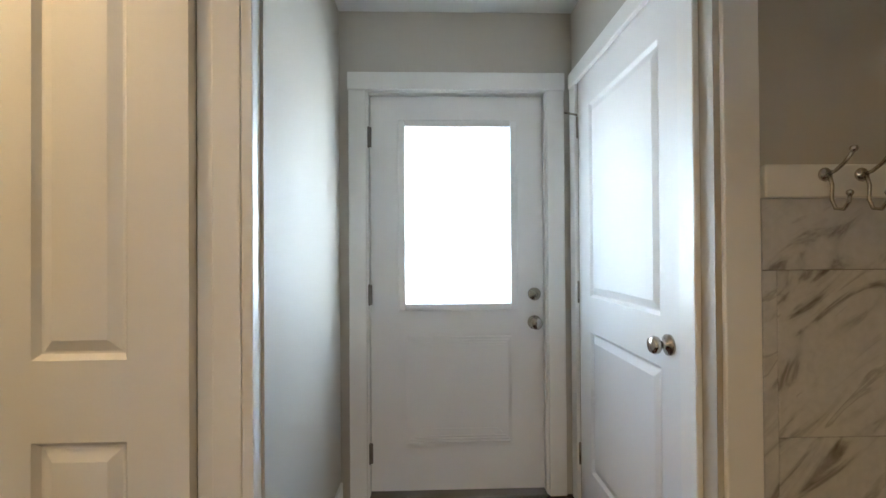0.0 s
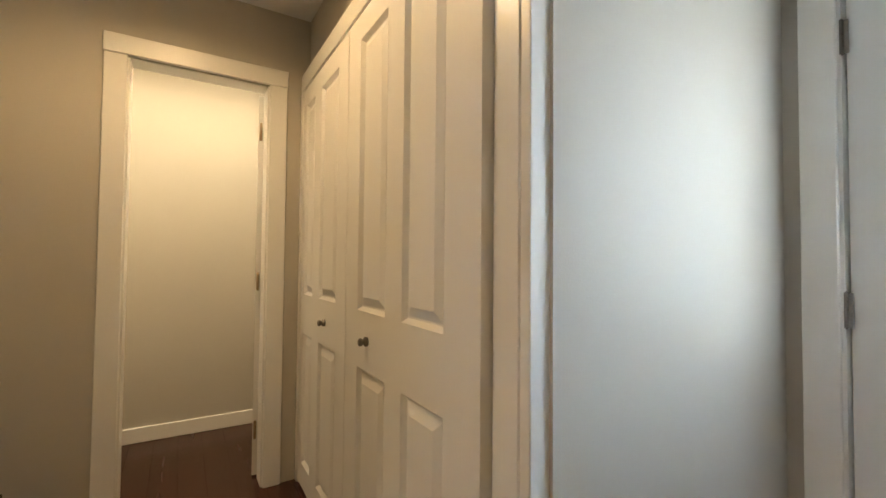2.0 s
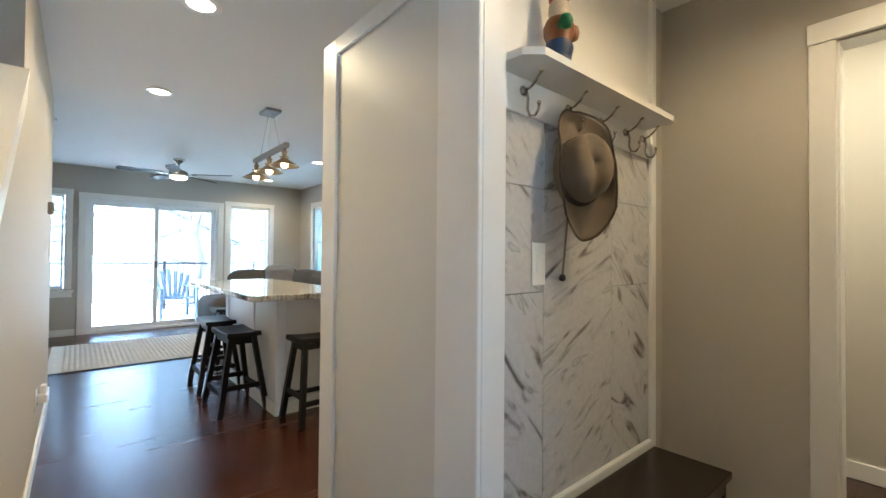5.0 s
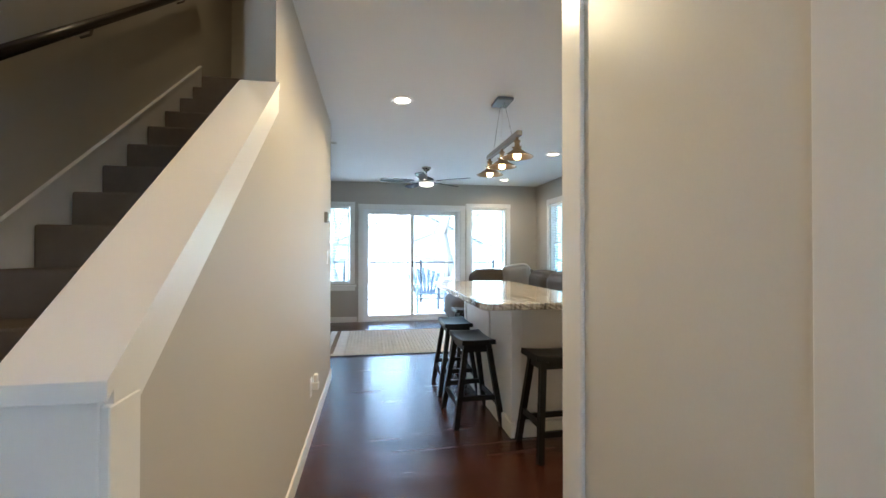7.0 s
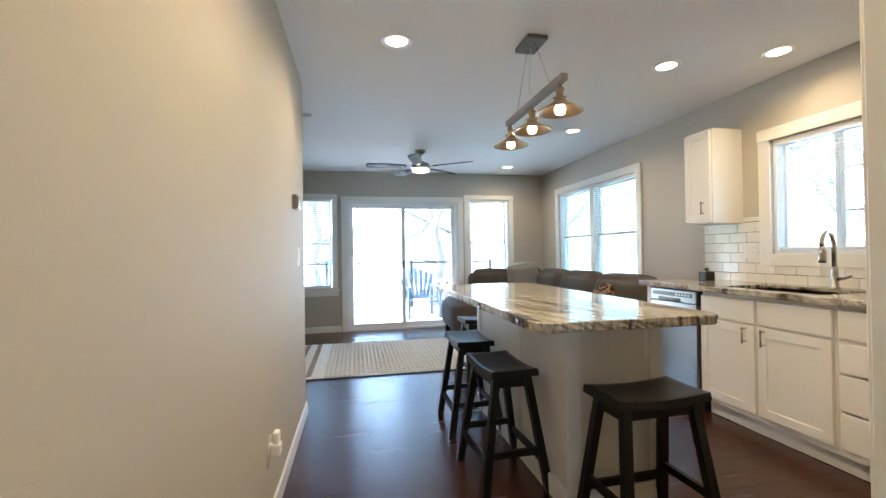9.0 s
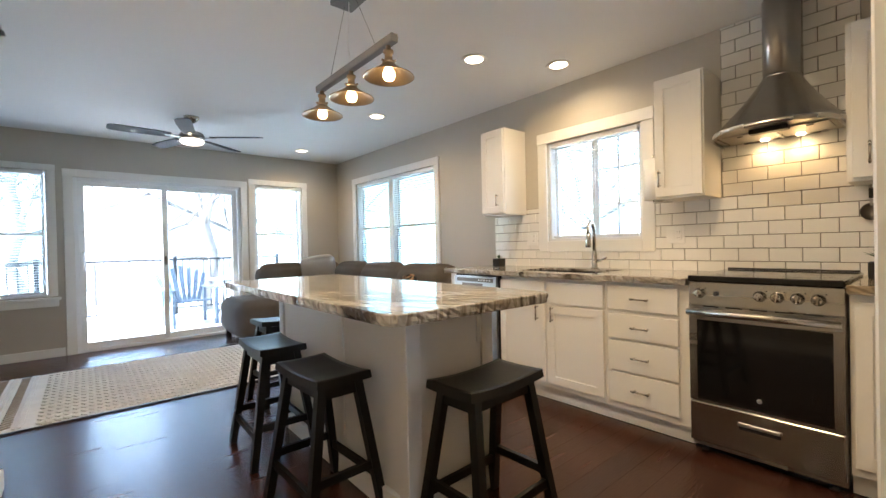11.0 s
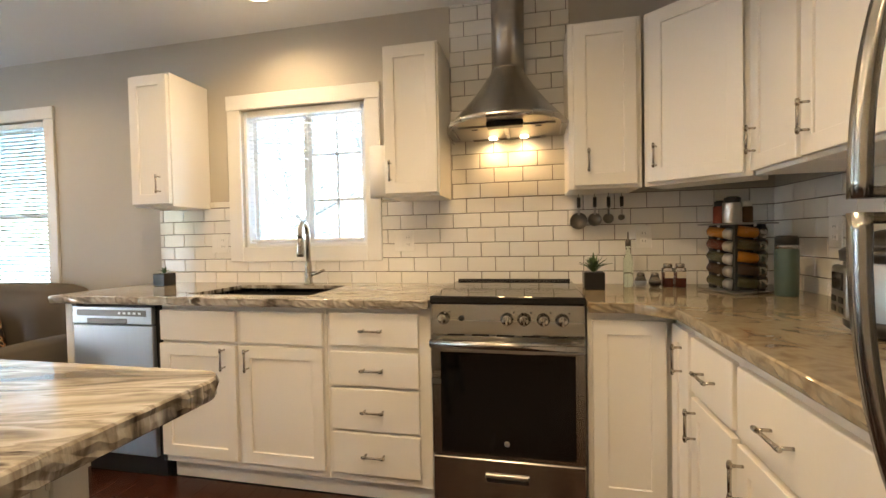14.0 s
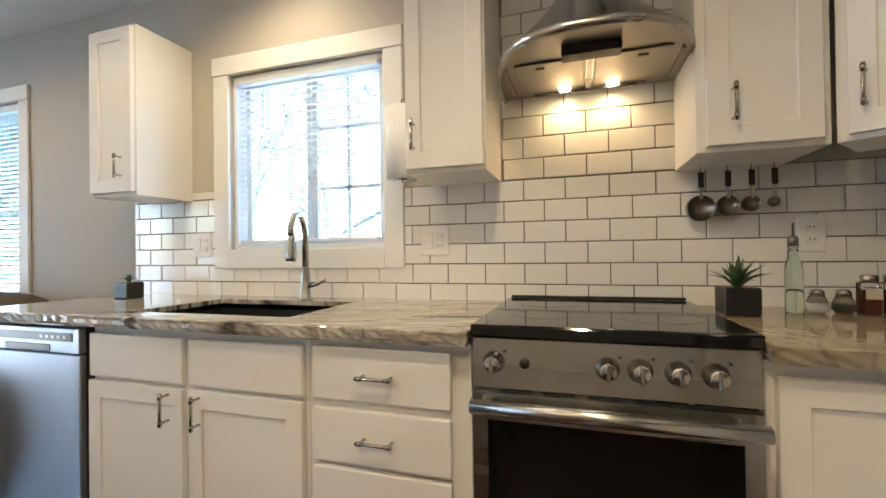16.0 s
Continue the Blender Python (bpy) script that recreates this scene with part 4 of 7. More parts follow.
# dishwasher end panel
tagged(part("end_panel", boxes((XW, FX + 0.018, -3.645, -3.60, 0, H), bevel=0.002), M_CAB), "white painted end panel beside the dishwasher", "panel")
cabinet("sink_cabinet", "E", (FX, -3.075, 0), 0.87, H, 0.605,
        [("false", 0.005, 0.700, 0.412, 0.145, None), ("false", 0.445, 0.700, 0.412, 0.145, None),
         ("door", 0.0, 0.140, 0.415, 0.545, ("z", 0.360, 0.625)), ("door", 0.440, 0.140, 0.415, 0.545, ("z", 0.485, 0.625))],
        "white shaker sink cabinet with two doors and false fronts", group="base cabinets", toe=0.10, open_top=0.685)
cabinet("drawer_cabinet", "E", (FX, -2.205, 0), 0.475, H, 0.605,
        [("drawer", 0.022, 0.703, 0.402, 0.146, ("x", 0.222, 0.776)), ("drawer", 0.022, 0.532, 0.402, 0.148, ("x", 0.222, 0.606)),
         ("drawer", 0.022, 0.336, 0.402, 0.182, ("x", 0.222, 0.427)), ("drawer", 0.022, 0.142, 0.402, 0.182, ("x", 0.222, 0.235))],
        "white cabinet with four flat drawers", group="base cabinets", toe=0.10)
cabinet("corner_base_cabinet", "E", (FX, -1.105, 0), 0.31, H, 0.605,
        [("door", 0.018, 0.140, 0.262, 0.70, None)], "white shaker cabinet beside the range", group="base cabinets", toe=0.10)
NY = -0.795
cabinet("corner_cabinet", "S", (-2.64, NY, 0), 0.205, H, 0.615, [("door", 0.018, 0.14, 0.168, 0.70, ("z", 0.125, 0.735))], "white narrow shaker cabinet in the kitchen corner", group="base cabinets", toe=0.10)
cabinet("base_cabinet", "S", (-2.435, NY, 0), 0.315, H, 0.615, [("drawer", 0.008, 0.66, 0.29, 0.175, ("x", 0.153, 0.745)), ("door", 0.008, 0.14, 0.29, 0.50, ("z", 0.045, 0.56))], "white shaker cabinet with one drawer over a door", group="base cabinets", toe=0.10)
cabinet("base_cabinet", "S", (-2.120, NY, 0), 0.50, H, 0.615, [("drawer", 0.01, 0.66, 0.47, 0.175, ("x", 0.21, 0.745)), ("door", 0.01, 0.14, 0.47, 0.50, ("z", 0.045, 0.56))], "white wide shaker cabinet with one drawer over a door", group="base cabinets", toe=0.10)
UH, UZ = 0.755, 1.375


def upper(face, origin, w, hx, label, depth=0.295, z=UZ, fr=0.008):
    cabinet("wall_cabinet", face, origin, w, UH, depth, [("door", fr, 0.015, w - 2 * fr, UH - 0.03, ("z", hx, 0.125))], label, "wall cabinet", "wall cabinets", z0=z)


upper("E", (-2.985, -3.575, 0), 0.270, 0.205, "white narrow shaker wall cabinet by the sink window", 0.288)
upper("E", (-2.985, -2.035, 0), 0.285, 0.04, "white narrow shaker wall cabinet beside the hood", 0.288)
upper("E", (-2.985, -1.143, 0), 0.316, 0.085, "white shaker wall cabinet over hanging spoons", 0.288, fr=0.024)
# diagonal corner wall cabinet
dv = Vector((-2.735, -0.500)) - Vector((-2.985, -0.820))
dl = dv.length
upper(math.degrees(math.atan2(dv.y, dv.x)), (-2.985, -0.820, 0), dl, 0.062, "white shaker corner wall cabinet set at an angle", 0.20, fr=0.028)
upper("S", (-2.735, -0.495, 0), 0.30, 0.045, "white shaker wall cabinet over the counter", 0.318)
upper("S", (-2.430, -0.495, 0), 0.45, 0.05, "white shaker wall cabinet over the counter", 0.318)
upper("S", (-1.975, -0.495, 0), 0.35, 0.05, "white shaker wall cabinet over the counter", 0.318)


# ---------------------------------------------------------------- worktops
def rough_slab(pts, z0, z1, fine, chip, rng_, hole=None):
    """A stone slab with a hand-chipped edge. pts: outline; fine: longest step along it."""
    ring = []
    n = len(pts)
    for i in range(n):
        a, b = Vector(pts[i]), Vector(pts[(i + 1) % n])
        k = max(1, int((b - a).length / fine))
        ring += [a.lerp(b, j / k) for j in range(k)]
    cen = sum(ring, Vector((0, 0))) / len(ring)
    bm = bmesh.new()
    levels = [(z1, 0.004, 0), (z1 - 0.004, 0.0, 0.4), (z1 * 0.66 + z0 * 0.34, 0, 1), (z1 * 0.33 + z0 * 0.67, 0, 1), (z0 + 0.003, 0.003, 1), (z0, 0.006, 0)]
    rings = []
    m = len(ring)
    for z, inset, rough in levels:
        row = []
        for i, p in enumerate(ring):
            t = (ring[(i + 1) % m] - ring[i - 1])
            nrm = Vector((t.y, -t.x)).normalized()
            if nrm.dot(p - cen) < 0 and hole is None:
                nrm = -nrm
            off = -inset + (rng_.uniform(-chip, chip * 0.6) if rough else 0) * rough
            row.append(bm.verts.new((p.x + nrm.x * off, p.y + nrm.y * off, z)))
        rings.append(row)
    for a, b in zip(rings, rings[1:]):
        for i in range(m):
            bm.faces.new((a[i], a[(i + 1) % m], b[(i + 1) % m], b[i]))
    bm.faces.new(rings[0])
    bm.faces.new(rings[-1])
    bmesh.ops.recalc_face_normals(bm, faces=bm.faces)
    return bm


def arc(cx, cy, r, a0, a1, n=6):
    return [(cx + r * math.cos(radians(a0 + (a1 - a0) * i / n)), cy + r * math.sin(radians(a0 + (a1 - a0) * i / n))) for i in range(n + 1)]


rs = random.Random(3)
CT0, CT1 = 0.873, 0.912
EDGE = -2.605
# the sink is cut out: the slab is laid as four pieces round the bowl
sx0, sx1, sy0, sy1 = -3.12, -2.72, -2.98, -2.32
top = thing("worktop", (-2.94, -2.7, CT0), "polished banded brown and cream granite worktop with a chipped edge", "worktop")
part("slab", rough_slab([(EDGE, -3.70), (EDGE, -1.728), (sx1, -1.728), (sx1, -3.70)], CT0, CT1, 0.02, 0.004, rs), M_GRANITE, top)
part("slab", boxes((XW + 0.012, sx0, -3.70, -1.728, CT0, CT1 - 0.0005), (sx0, sx1, -3.70, sy0, CT0, CT1 - 0.0005), (sx0, sx1, sy1, -1.728, CT0, CT1 - 0.0005)), M_GRANITE, top)
topn = thing("worktop", (-2.2, -0.5, CT0), "polished cream and tan granite corner worktop", "worktop")
pts = [(XW + 0.012, -1.107), (EDGE, -1.107), (EDGE, -0.945), (-2.50, -0.838), (-1.615, -0.838), (-1.615, -0.184), (XW + 0.012, -0.184)]
part("slab", rough_slab(pts, CT0, CT1, 0.025, 0.004, rs, hole=True), M_GRANITE2, topn)
sink = thing("sink", (-2.92, -2.65, 0.70), "dark composite undermount sink", "sink")
bm = boxes((sx0 - 0.01, sx1 + 0.01, sy0 - 0.01, sy1 + 0.01, 0.69, 0.70), (sx0 - 0.012, sx0, sy0 - 0.01, sy1 + 0.01, 0.70, CT0 + 0.02), (sx1, sx1 + 0.012, sy0 - 0.01, sy1 + 0.01, 0.70, CT0 - 0.002), (sx0, sx1, sy0 - 0.012, sy0, 0.70, CT0 + 0.02), (sx0, sx1, sy1, sy1 + 0.012, 0.70, CT0 + 0.02))
part("bowl", bm, M_BLACKP, sink)
part("drain", lathe([(0, 0), (0.045, 0), (0.045, 0.004), (0.03, 0.002), (0, 0.002)], 20, (-2.92, -2.65, 0.70)), M_STEEL, sink, "steel drain")
faucet = thing("faucet", (-3.165, -2.575, CT1), "brushed nickel gooseneck pull-down kitchen faucet", "faucet")
part("body", lathe([(0, 0), (0.028, 0), (0.028, 0.006), (0.021, 0.015), (0.020, 0.10), (0.016, 0.13), (0.013, 0.14), (0, 0.14)], 20, (-3.165, -2.575, CT1)), M_NICKEL, faucet)
neck = [(-3.165, -2.575, CT1 + 0.13), (-3.165, -2.575, CT1 + 0.27)] + [(-3.165 + 0.072 * (1 - math.cos(radians(a))), -2.575 + 0.018 * (1 - math.cos(radians(a))), CT1 + 0.27 + 0.085 * math.sin(radians(a))) for a in range(15, 181, 15)]
part("spout", tube(neck, 0.0135, 14), M_NICKEL, faucet)
part("spray_head", lathe([(0, 0), (0.020, 0), (0.022, 0.02), (0.017, 0.085), (0.014, 0.11), (0, 0.11)], 16, (-3.021, -2.539, CT1 + 0.165), pose(0, 0, 0, 0, -4, 0)), M_NICKEL, faucet)
part("lever", tube([(-3.165, -2.555, CT1 + 0.06), (-3.16, -2.52, CT1 + 0.065), (-3.15, -2.47, CT1 + 0.085)], 0.011, 12, taper=0.007), M_NICKEL, faucet)

# ---------------------------------------------------------------- dishwasher
# lighter, bluer than the other steel: a window's reflection put into the colour
M_DWSTEEL = material("satin_steel_sheet", (0.60, 0.62, 0.64), 0.36, 1.0, var=0.04, scale=2, fine=60, bump=0.0, stretch=(1, 1, 0.05))
dw = thing("dishwasher", (-2.9, -3.34, 0), "slim stainless steel dishwasher under the worktop", "dishwasher")
part("body", boxes((XW + 0.03, FX + 0.002, -3.595, -3.085, 0.10, 0.868)), M_BLACKP, dw)
part("door", boxes((FX + 0.004, FX + 0.028, -3.585, -3.105, 0.125, 0.765), bevel=0.003), M_DWSTEEL, dw, "brushed stainless door")
part("control_panel", boxes((FX + 0.004, FX + 0.030, -3.585, -3.105, 0.772, 0.858), bevel=0.003), M_DWSTEEL, dw)
part("control_strip", boxes((FX + 0.030, FX + 0.032, -3.555, -3.135, 0.812, 0.842), bevel=0.0005), M_PEWTER, dw, "dark strip with small buttons")
part("pocket_handle", boxes((FX + 0.0295, FX + 0.034, -3.49, -3.25, 0.775, 0.800), bevel=0.002), M_PEWTER, dw)
for k in range(5):
    part("button", boxes((FX + 0.032, FX + 0.0335, -3.30 + k * 0.03, -3.285 + k * 0.03, 0.822, 0.832)), M_WHITEP, dw)
part("kick_plate", boxes((FX - 0.06, FX - 0.03, -3.585, -3.105, 0.0, 0.105)), M_BLACKP, dw)

# ---------------------------------------------------------------- range
R0, R1 = -1.722, -1.113
rangex = thing("range", (-2.95, -1.418, 0), "stainless steel electric range with a black glass cooktop", "range")
part("body", boxes((XW + 0.03, FX - 0.002, R0, R1, 0.03, 0.895), bevel=0.003), M_STEEL, rangex)
part("cooktop", boxes((XW + 0.035, FX + 0.035, R0 - 0.002, R1 + 0.002, 0.896, 0.928), bevel=0.006, seg=2), M_BLACKGL, rangex, "black glass cooktop")
part("back_guard", boxes((XW + 0.03, XW + 0.05, R0 + 0.01, R1 - 0.01, 0.929, 0.939), bevel=0.003), M_BLACKP, rangex)
for bx_, by_, br in ((-2.83, -1.565, 0.085), (-2.83, -1.27, 0.105), (-3.09, -1.565, 0.105), (-3.09, -1.27, 0.075)):
    part("burner_ring", lathe([(br - 0.002, 0), (br - 0.002, 0.0005), (br, 0.0005), (br, 0)], 40, (bx_, by_, 0.9281), closed=False), M_PEWTER, rangex)
part("control_panel", prism([(FX + 0.002, 0.778), (FX + 0.030, 0.778), (FX + 0.022, 0.893), (FX + 0.002, 0.893)], R0 + 0.002, R1 - 0.002, "y"), M_STEELH, rangex)
for ky in (-1.668, -1.411, -1.344, -1.270, -1.199):
    k = part("knob", lathe([(0, 0), (0.026, 0), (0.026, 0.004), (0.021, 0.008), (0.019, 0.030), (0.016, 0.033), (0, 0.033)], 24, (FX + 0.027, ky, 0.838), FACE_E), M_NICKEL, rangex)
    part("grip", boxes((FX + 0.030, FX + 0.066, ky - 0.004, ky + 0.004, 0.818, 0.858), bevel=0.002), M_NICKEL, k)
part("button", lathe([(0, 0), (0.012, 0), (0.012, 0.004), (0, 0.006)], 16, (FX + 0.027, -1.594, 0.838), FACE_E), M_BLACKP, rangex)
for ky in (-1.668, -1.411, -1.344, -1.270, -1.199):
    part("mark", boxes((FX + 0.0265, FX + 0.0285, ky + 0.024, ky + 0.03, 0.862, 0.867)), M_BLACKP, rangex)
bm = bmesh.new()
rings = []
for x in (FX + 0.002, FX + 0.032):
    for y0, y1, z0, z1 in ((R0 + 0.002, R1 - 0.002, 0.275, 0.765), (R0 + 0.038, R1 - 0.038, 0.285, 0.70)):
        rings.append([bm.verts.new(p) for p in ((x, y0, z0), (x, y1, z0), (x, y1, z1), (x, y0, z1))])
for a, b in ((0, 1), (2, 3), (0, 2), (1, 3)):
    for k in range(4):
        bm.faces.new((rings[a][k], rings[a][(k + 1) % 4], rings[b][(k + 1) % 4], rings[b][k]))
bmesh.ops.recalc_face_normals(bm, faces=bm.faces)
door = part("oven_door", bm, M_STEELH, rangex)
part("window", boxes((FX + 0.004, FX + 0.028, R0 + 0.038, R1 - 0.038, 0.285, 0.70)), M_BLACKGL, door, "black oven glass")
part("inner_window", boxes((FX + 0.028, FX + 0.0288, R0 + 0.11, R1 - 0.11, 0.37, 0.63), bevel=0.0003), M_BLACKGL, door)
part("badge", lathe([(0, 0), (0.011, 0), (0.011, 0.0015), (0, 0.0015)], 20, (FX + 0.028, -1.418, 0.335), FACE_E), M_STEEL, door, "small round metal badge")
bm = tube([(FX + 0.072, R0 + 0.006, 0.742), (FX + 0.072, R1 - 0.006, 0.742)], 0.017, 16)
for hy in (R0 + 0.04, R1 - 0.04):
    box(bm, FX + 0.03, FX + 0.075, hy - 0.012, hy + 0.012, 0.728, 0.756, bevel=0.003)
part("handle", bm, M_STEELH, door, "thick stainless bar handle")
bm = bmesh.new()
for k in range(5):
    box(bm, FX + 0.0285, FX + 0.0305, R0 + 0.07 + k * 0.10, R0 + 0.14 + k * 0.10, 0.768, 0.774)
part("vent_slots", bm, M_BLACKP, rangex)
drawer = part("drawer", boxes((FX + 0.002, FX + 0.034, R0 + 0.002, R1 - 0.002, 0.062, 0.268), bevel=0.004), M_STEELH, rangex)
part("recess", boxes((FX + 0.034, FX + 0.0348, -1.50, -1.335, 0.178, 0.212), bevel=0.0003), M_BLACKP, drawer)
part("lip", boxes((FX + 0.034, FX + 0.042, -1.505, -1.33, 0.196, 0.214), bevel=0.003), M_STEEL, drawer)
for fx_ in (FX - 0.03, XW + 0.12):
    for fy_ in (R0 + 0.05, R1 - 0.05):
        part("foot", lathe([(0, 0), (0.018, 0), (0.018, 0.012), (0.008, 0.015), (0.008, 0.035), (0, 0.035)], 12, (fx_, fy_, 0)), M_BLACKP, rangex)

# ---------------------------------------------------------------- hood
hood = thing("range_hood", (-3.05, -1.418, 1.62), "stainless steel chimney range hood with a flared canopy", "range hood")
HY = -1.425


def half_ring(a, d, z, tilt=0.0, n=28):
    """Half an ellipse-like outline that bulges from the wall; a: half the width, d: the depth."""
    out = []
    for i in range(n + 1):
        q = math.pi * i / n
        c, s = math.cos(q), math.sin(q)
        e = 0.72
        px = d * (abs(s) ** e)
        out.append((XW + 0.012 + px, HY - a * math.copysign(abs(c) ** e, c), z + tilt * px / 0.45))
    return out


def half_loft(rows, cap=True):
    bm = bmesh.new()
    rings = [[bm.verts.new(p) for p in half_ring(*r)] for r in rows]
    for a, b in zip(rings, rings[1:]):
        for i in range(len(a) - 1):
            f = bm.faces.new((a[i], a[i + 1], b[i + 1], b[i]))
            f.smooth = True
    if cap:
        bm.faces.new(rings[0])
        bm.faces.new(rings[-1])
    bmesh.ops.recalc_face_normals(bm, faces=bm.faces)
    return bm


M_HOODIN = material("hood_underside_steel", (0.40, 0.375, 0.34), 0.42, 1.0, var=0.05, scale=4, fine=80, bump=0.0)
rows = []
for k in range(9):
    q = k / 8
    rows.append((0.304 - 0.216 * (q + 0.06 * math.sin(math.pi * q)), 0.505 - 0.300 * (q + 0.06 * math.sin(math.pi * q)), 1.696 + 0.304 * q))
part("canopy", half_loft(rows, False), M_STEELH, hood)
part("rim", half_loft([(0.296, 0.497, 1.676), (0.307, 0.510, 1.678), (0.308, 0.512, 1.694), (0.302, 0.503, 1.700)], False), M_STEEL, hood)
part("underside", half_loft([(0.300, 0.500, 1.690), (0.300, 0.500, 1.694)]), M_HOODIN, hood)
part("chimney", half_loft([(0.084, 0.198, 1.985), (0.084, 0.198, 2.432)]), M_STEEL, hood)
part("collar", half_loft([(0.089, 0.206, 1.992), (0.090, 0.207, 1.998), (0.089, 0.206, 2.004)], False), M_STEEL, hood)
for s in (-1, 1):
    filt = part("filter", boxes((-3.19, -2.96, HY + s * 0.122 - 0.105, HY + s * 0.122 + 0.105, 1.683, 1.689), bevel=0.002), M_HOODIN, hood, "brushed steel grease filter panel")
    part("latch", boxes((-3.00, -2.988, HY + s * 0.15 - 0.014, HY + s * 0.15 + 0.014, 1.680, 1.683)), M_BLACKP, filt)
    part("side_flange", prism([(-3.20, HY + s * 0.262), (-2.98, HY + s * 0.258), (-2.98, HY + s * 0.252), (-3.20, HY + s * 0.256)], 1.680, 1.690), M_STEEL, hood)
part("divider", boxes((-3.20, -2.95, HY - 0.010, HY + 0.010, 1.676, 1.689), bevel=0.002), M_STEEL, hood, "bright steel divider bar")
part("control_strip", boxes((-2.935, -2.880, HY - 0.082, HY + 0.082, 1.664, 1.689), bevel=0.003), M_BLACKP, hood, "black control strip")
part("lamp_rail", boxes((-3.235, -3.222, HY - 0.19, HY + 0.19, 1.678, 1.688), bevel=0.002), M_STEEL, hood)
for s in (-1, 1):
    part("hood_lamp", lathe([(0, 0), (0.019, 0), (0.021, 0.008), (0, 0.008)], 20, (-3.19, HY + s * 0.080, 1.676)), M_LED, hood, "small glowing hood lamp")
    lamp("SPOT", "hood_spot", (-3.208, HY + s * 0.080, 1.668), 0.13, (1.0, 0.60, 0.25), (-3.23, HY + s * 0.080, 1.0), 0.02, spot=160, blend=0.8)

# ---------------------------------------------------------------- fridge
fr = thing("fridge", (-1.25, -0.5, 0), "stainless steel top-freezer fridge with curved handles", "fridge")
F0, F1, FY = -1.605, -0.912, -0.79
part("body", boxes((F0, F1, FY, -0.20, 0.02, 1.70), bevel=0.004), M_BLACKP, fr, "dark grey case")
M_FRIDGE = material("fridge_steel", (0.30, 0.29, 0.275), 0.27, 1.0, var=0.05, scale=2, fine=60, bump=0.0, stretch=(1, 1, 0.05))
M_HANDLE = material("dark_steel_handle", (0.40, 0.39, 0.37), 0.22, 1.0, var=0.03, scale=3, fine=60, bump=0.0)


def bowed(z0, z1):
    pts = []
    for i in range(13):
        q = i / 12
        pts.append((F0 + (F1 - F0) * q, FY - 0.055 - 0.018 * (1 - (2 * q - 1) ** 2)))
    pts = [(F0, FY - 0.004)] + pts + [(F1, FY - 0.004)]
    return prism(pts, z0, z1, "z")


part("freezer_door", bowed(1.205, 1.70), M_FRIDGE, fr)
part("fridge_door", bowed(0.06, 1.185), M_FRIDGE, fr)


def bowed_handle(z_out, z_in):
    """A flat strap: furthest out at z_out, where a foot ties it to the door, and curving in to the door at z_in."""
    n = 18
    hx, face = F0 + 0.055, FY - 0.054
    bm = bmesh.new()
    rings = []
    for i in range(n + 1):
        q = i / n
        out = 0.070 * (1 - q ** 2.4)
        z = z_out + (z_in - z_out) * q
        w, t = 0.015 * (1 - 0.35 * q), 0.007
        ring = [(-w, -out + t), (-w * 0.55, -out - t), (w * 0.55, -out - t), (w, -out + t), (w * 0.5, -out + t * 1.6), (-w * 0.5, -out + t * 1.6)]
        rings.append([bm.verts.new((hx + a, face + b, z)) for a, b in ring])
    for a, b in zip(rings, rings[1:]):
        for k in range(6):
            f = bm.faces.new((a[k], a[(k + 1) % 6], b[(k + 1) % 6], b[k]))
            f.smooth = True
    bm.faces.new(rings[0])
    bm.faces.new(rings[-1])
    bmesh.ops.recalc_face_normals(bm, faces=bm.faces)
    d = 1 if z_in > z_out else -1
    z0, z1 = sorted((z_out, z_out + d * 0.014))
    box(bm, hx - 0.013, hx + 0.013, face - 0.070, face + 0.012, z0, z1, bevel=0.003)
    return bm


part("freezer_handle", bowed_handle(1.203, 1.585), M_HANDLE, fr, "curved stainless strap handle")
part("fridge_handle", bowed_handle(1.186, 0.762), M_HANDLE, fr, "curved stainless strap handle")
part("hinge_cover", boxes((F0 + 0.005, F0 + 0.075, FY - 0.066, FY - 0.01, 1.186, 1.204), bevel=0.003), M_STEEL, fr)
part("grille", boxes((F0 + 0.01, F1 - 0.01, FY - 0.03, FY, 0.0, 0.055)), M_BLACKP, fr)

# ---------------------------------------------------------------- island
isl = thing("kitchen_island", (-1.37, -2.9, 0), "white panelled kitchen island base with corner posts", "island")
IX0, IX1, IY0, IY1 = -1.625, -1.135, -3.62, -2.20
part("core", boxes((IX0 + 0.012, IX1 - 0.012, IY0 + 0.012, IY1 - 0.012, 0, CT0)), M_ISLAND, isl)
for px_, py_ in ((IX1, IY1), (IX0 + 0.07, IY1), (IX1, IY0 + 0.07), (IX0 + 0.07, IY0 + 0.07), (IX1, -2.745)):
    part("post", boxes((px_ - 0.07, px_, py_ - 0.07, py_, 0, CT0), bevel=0.003), M_ISLAND, isl)
part("baseboard", boxes((IX1 - 0.012, IX1 + 0.010, IY0, IY1 + 0.01, 0, 0.10), (IX0, IX1 - 0.012, IY1 - 0.012, IY1 + 0.010, 0, 0.10), bevel=0.003), M_TRIM, isl)
switch_plate("wall_outlet", "y", (-1.565, IY1 - 0.012, 0.735), 1, kind="outlet", label="white outlet on the island's end panel")
X0, X1, Y0, Y1, rr_ = -1.648, -0.858, -3.83, -1.875, 0.055
pts = arc(X1 - rr_, Y1 - rr_, rr_, 0, 90) + arc(X0 + rr_, Y1 - rr_, rr_, 90, 180) + arc(X0 + rr_, Y0 + rr_, rr_, 180, 270) + arc(X1 - rr_, Y0 + rr_, rr_, 270, 360)
itop = thing("island_worktop", (-1.26, -2.85, CT0), "polished brown-veined granite island top with a chipped edge", "worktop")
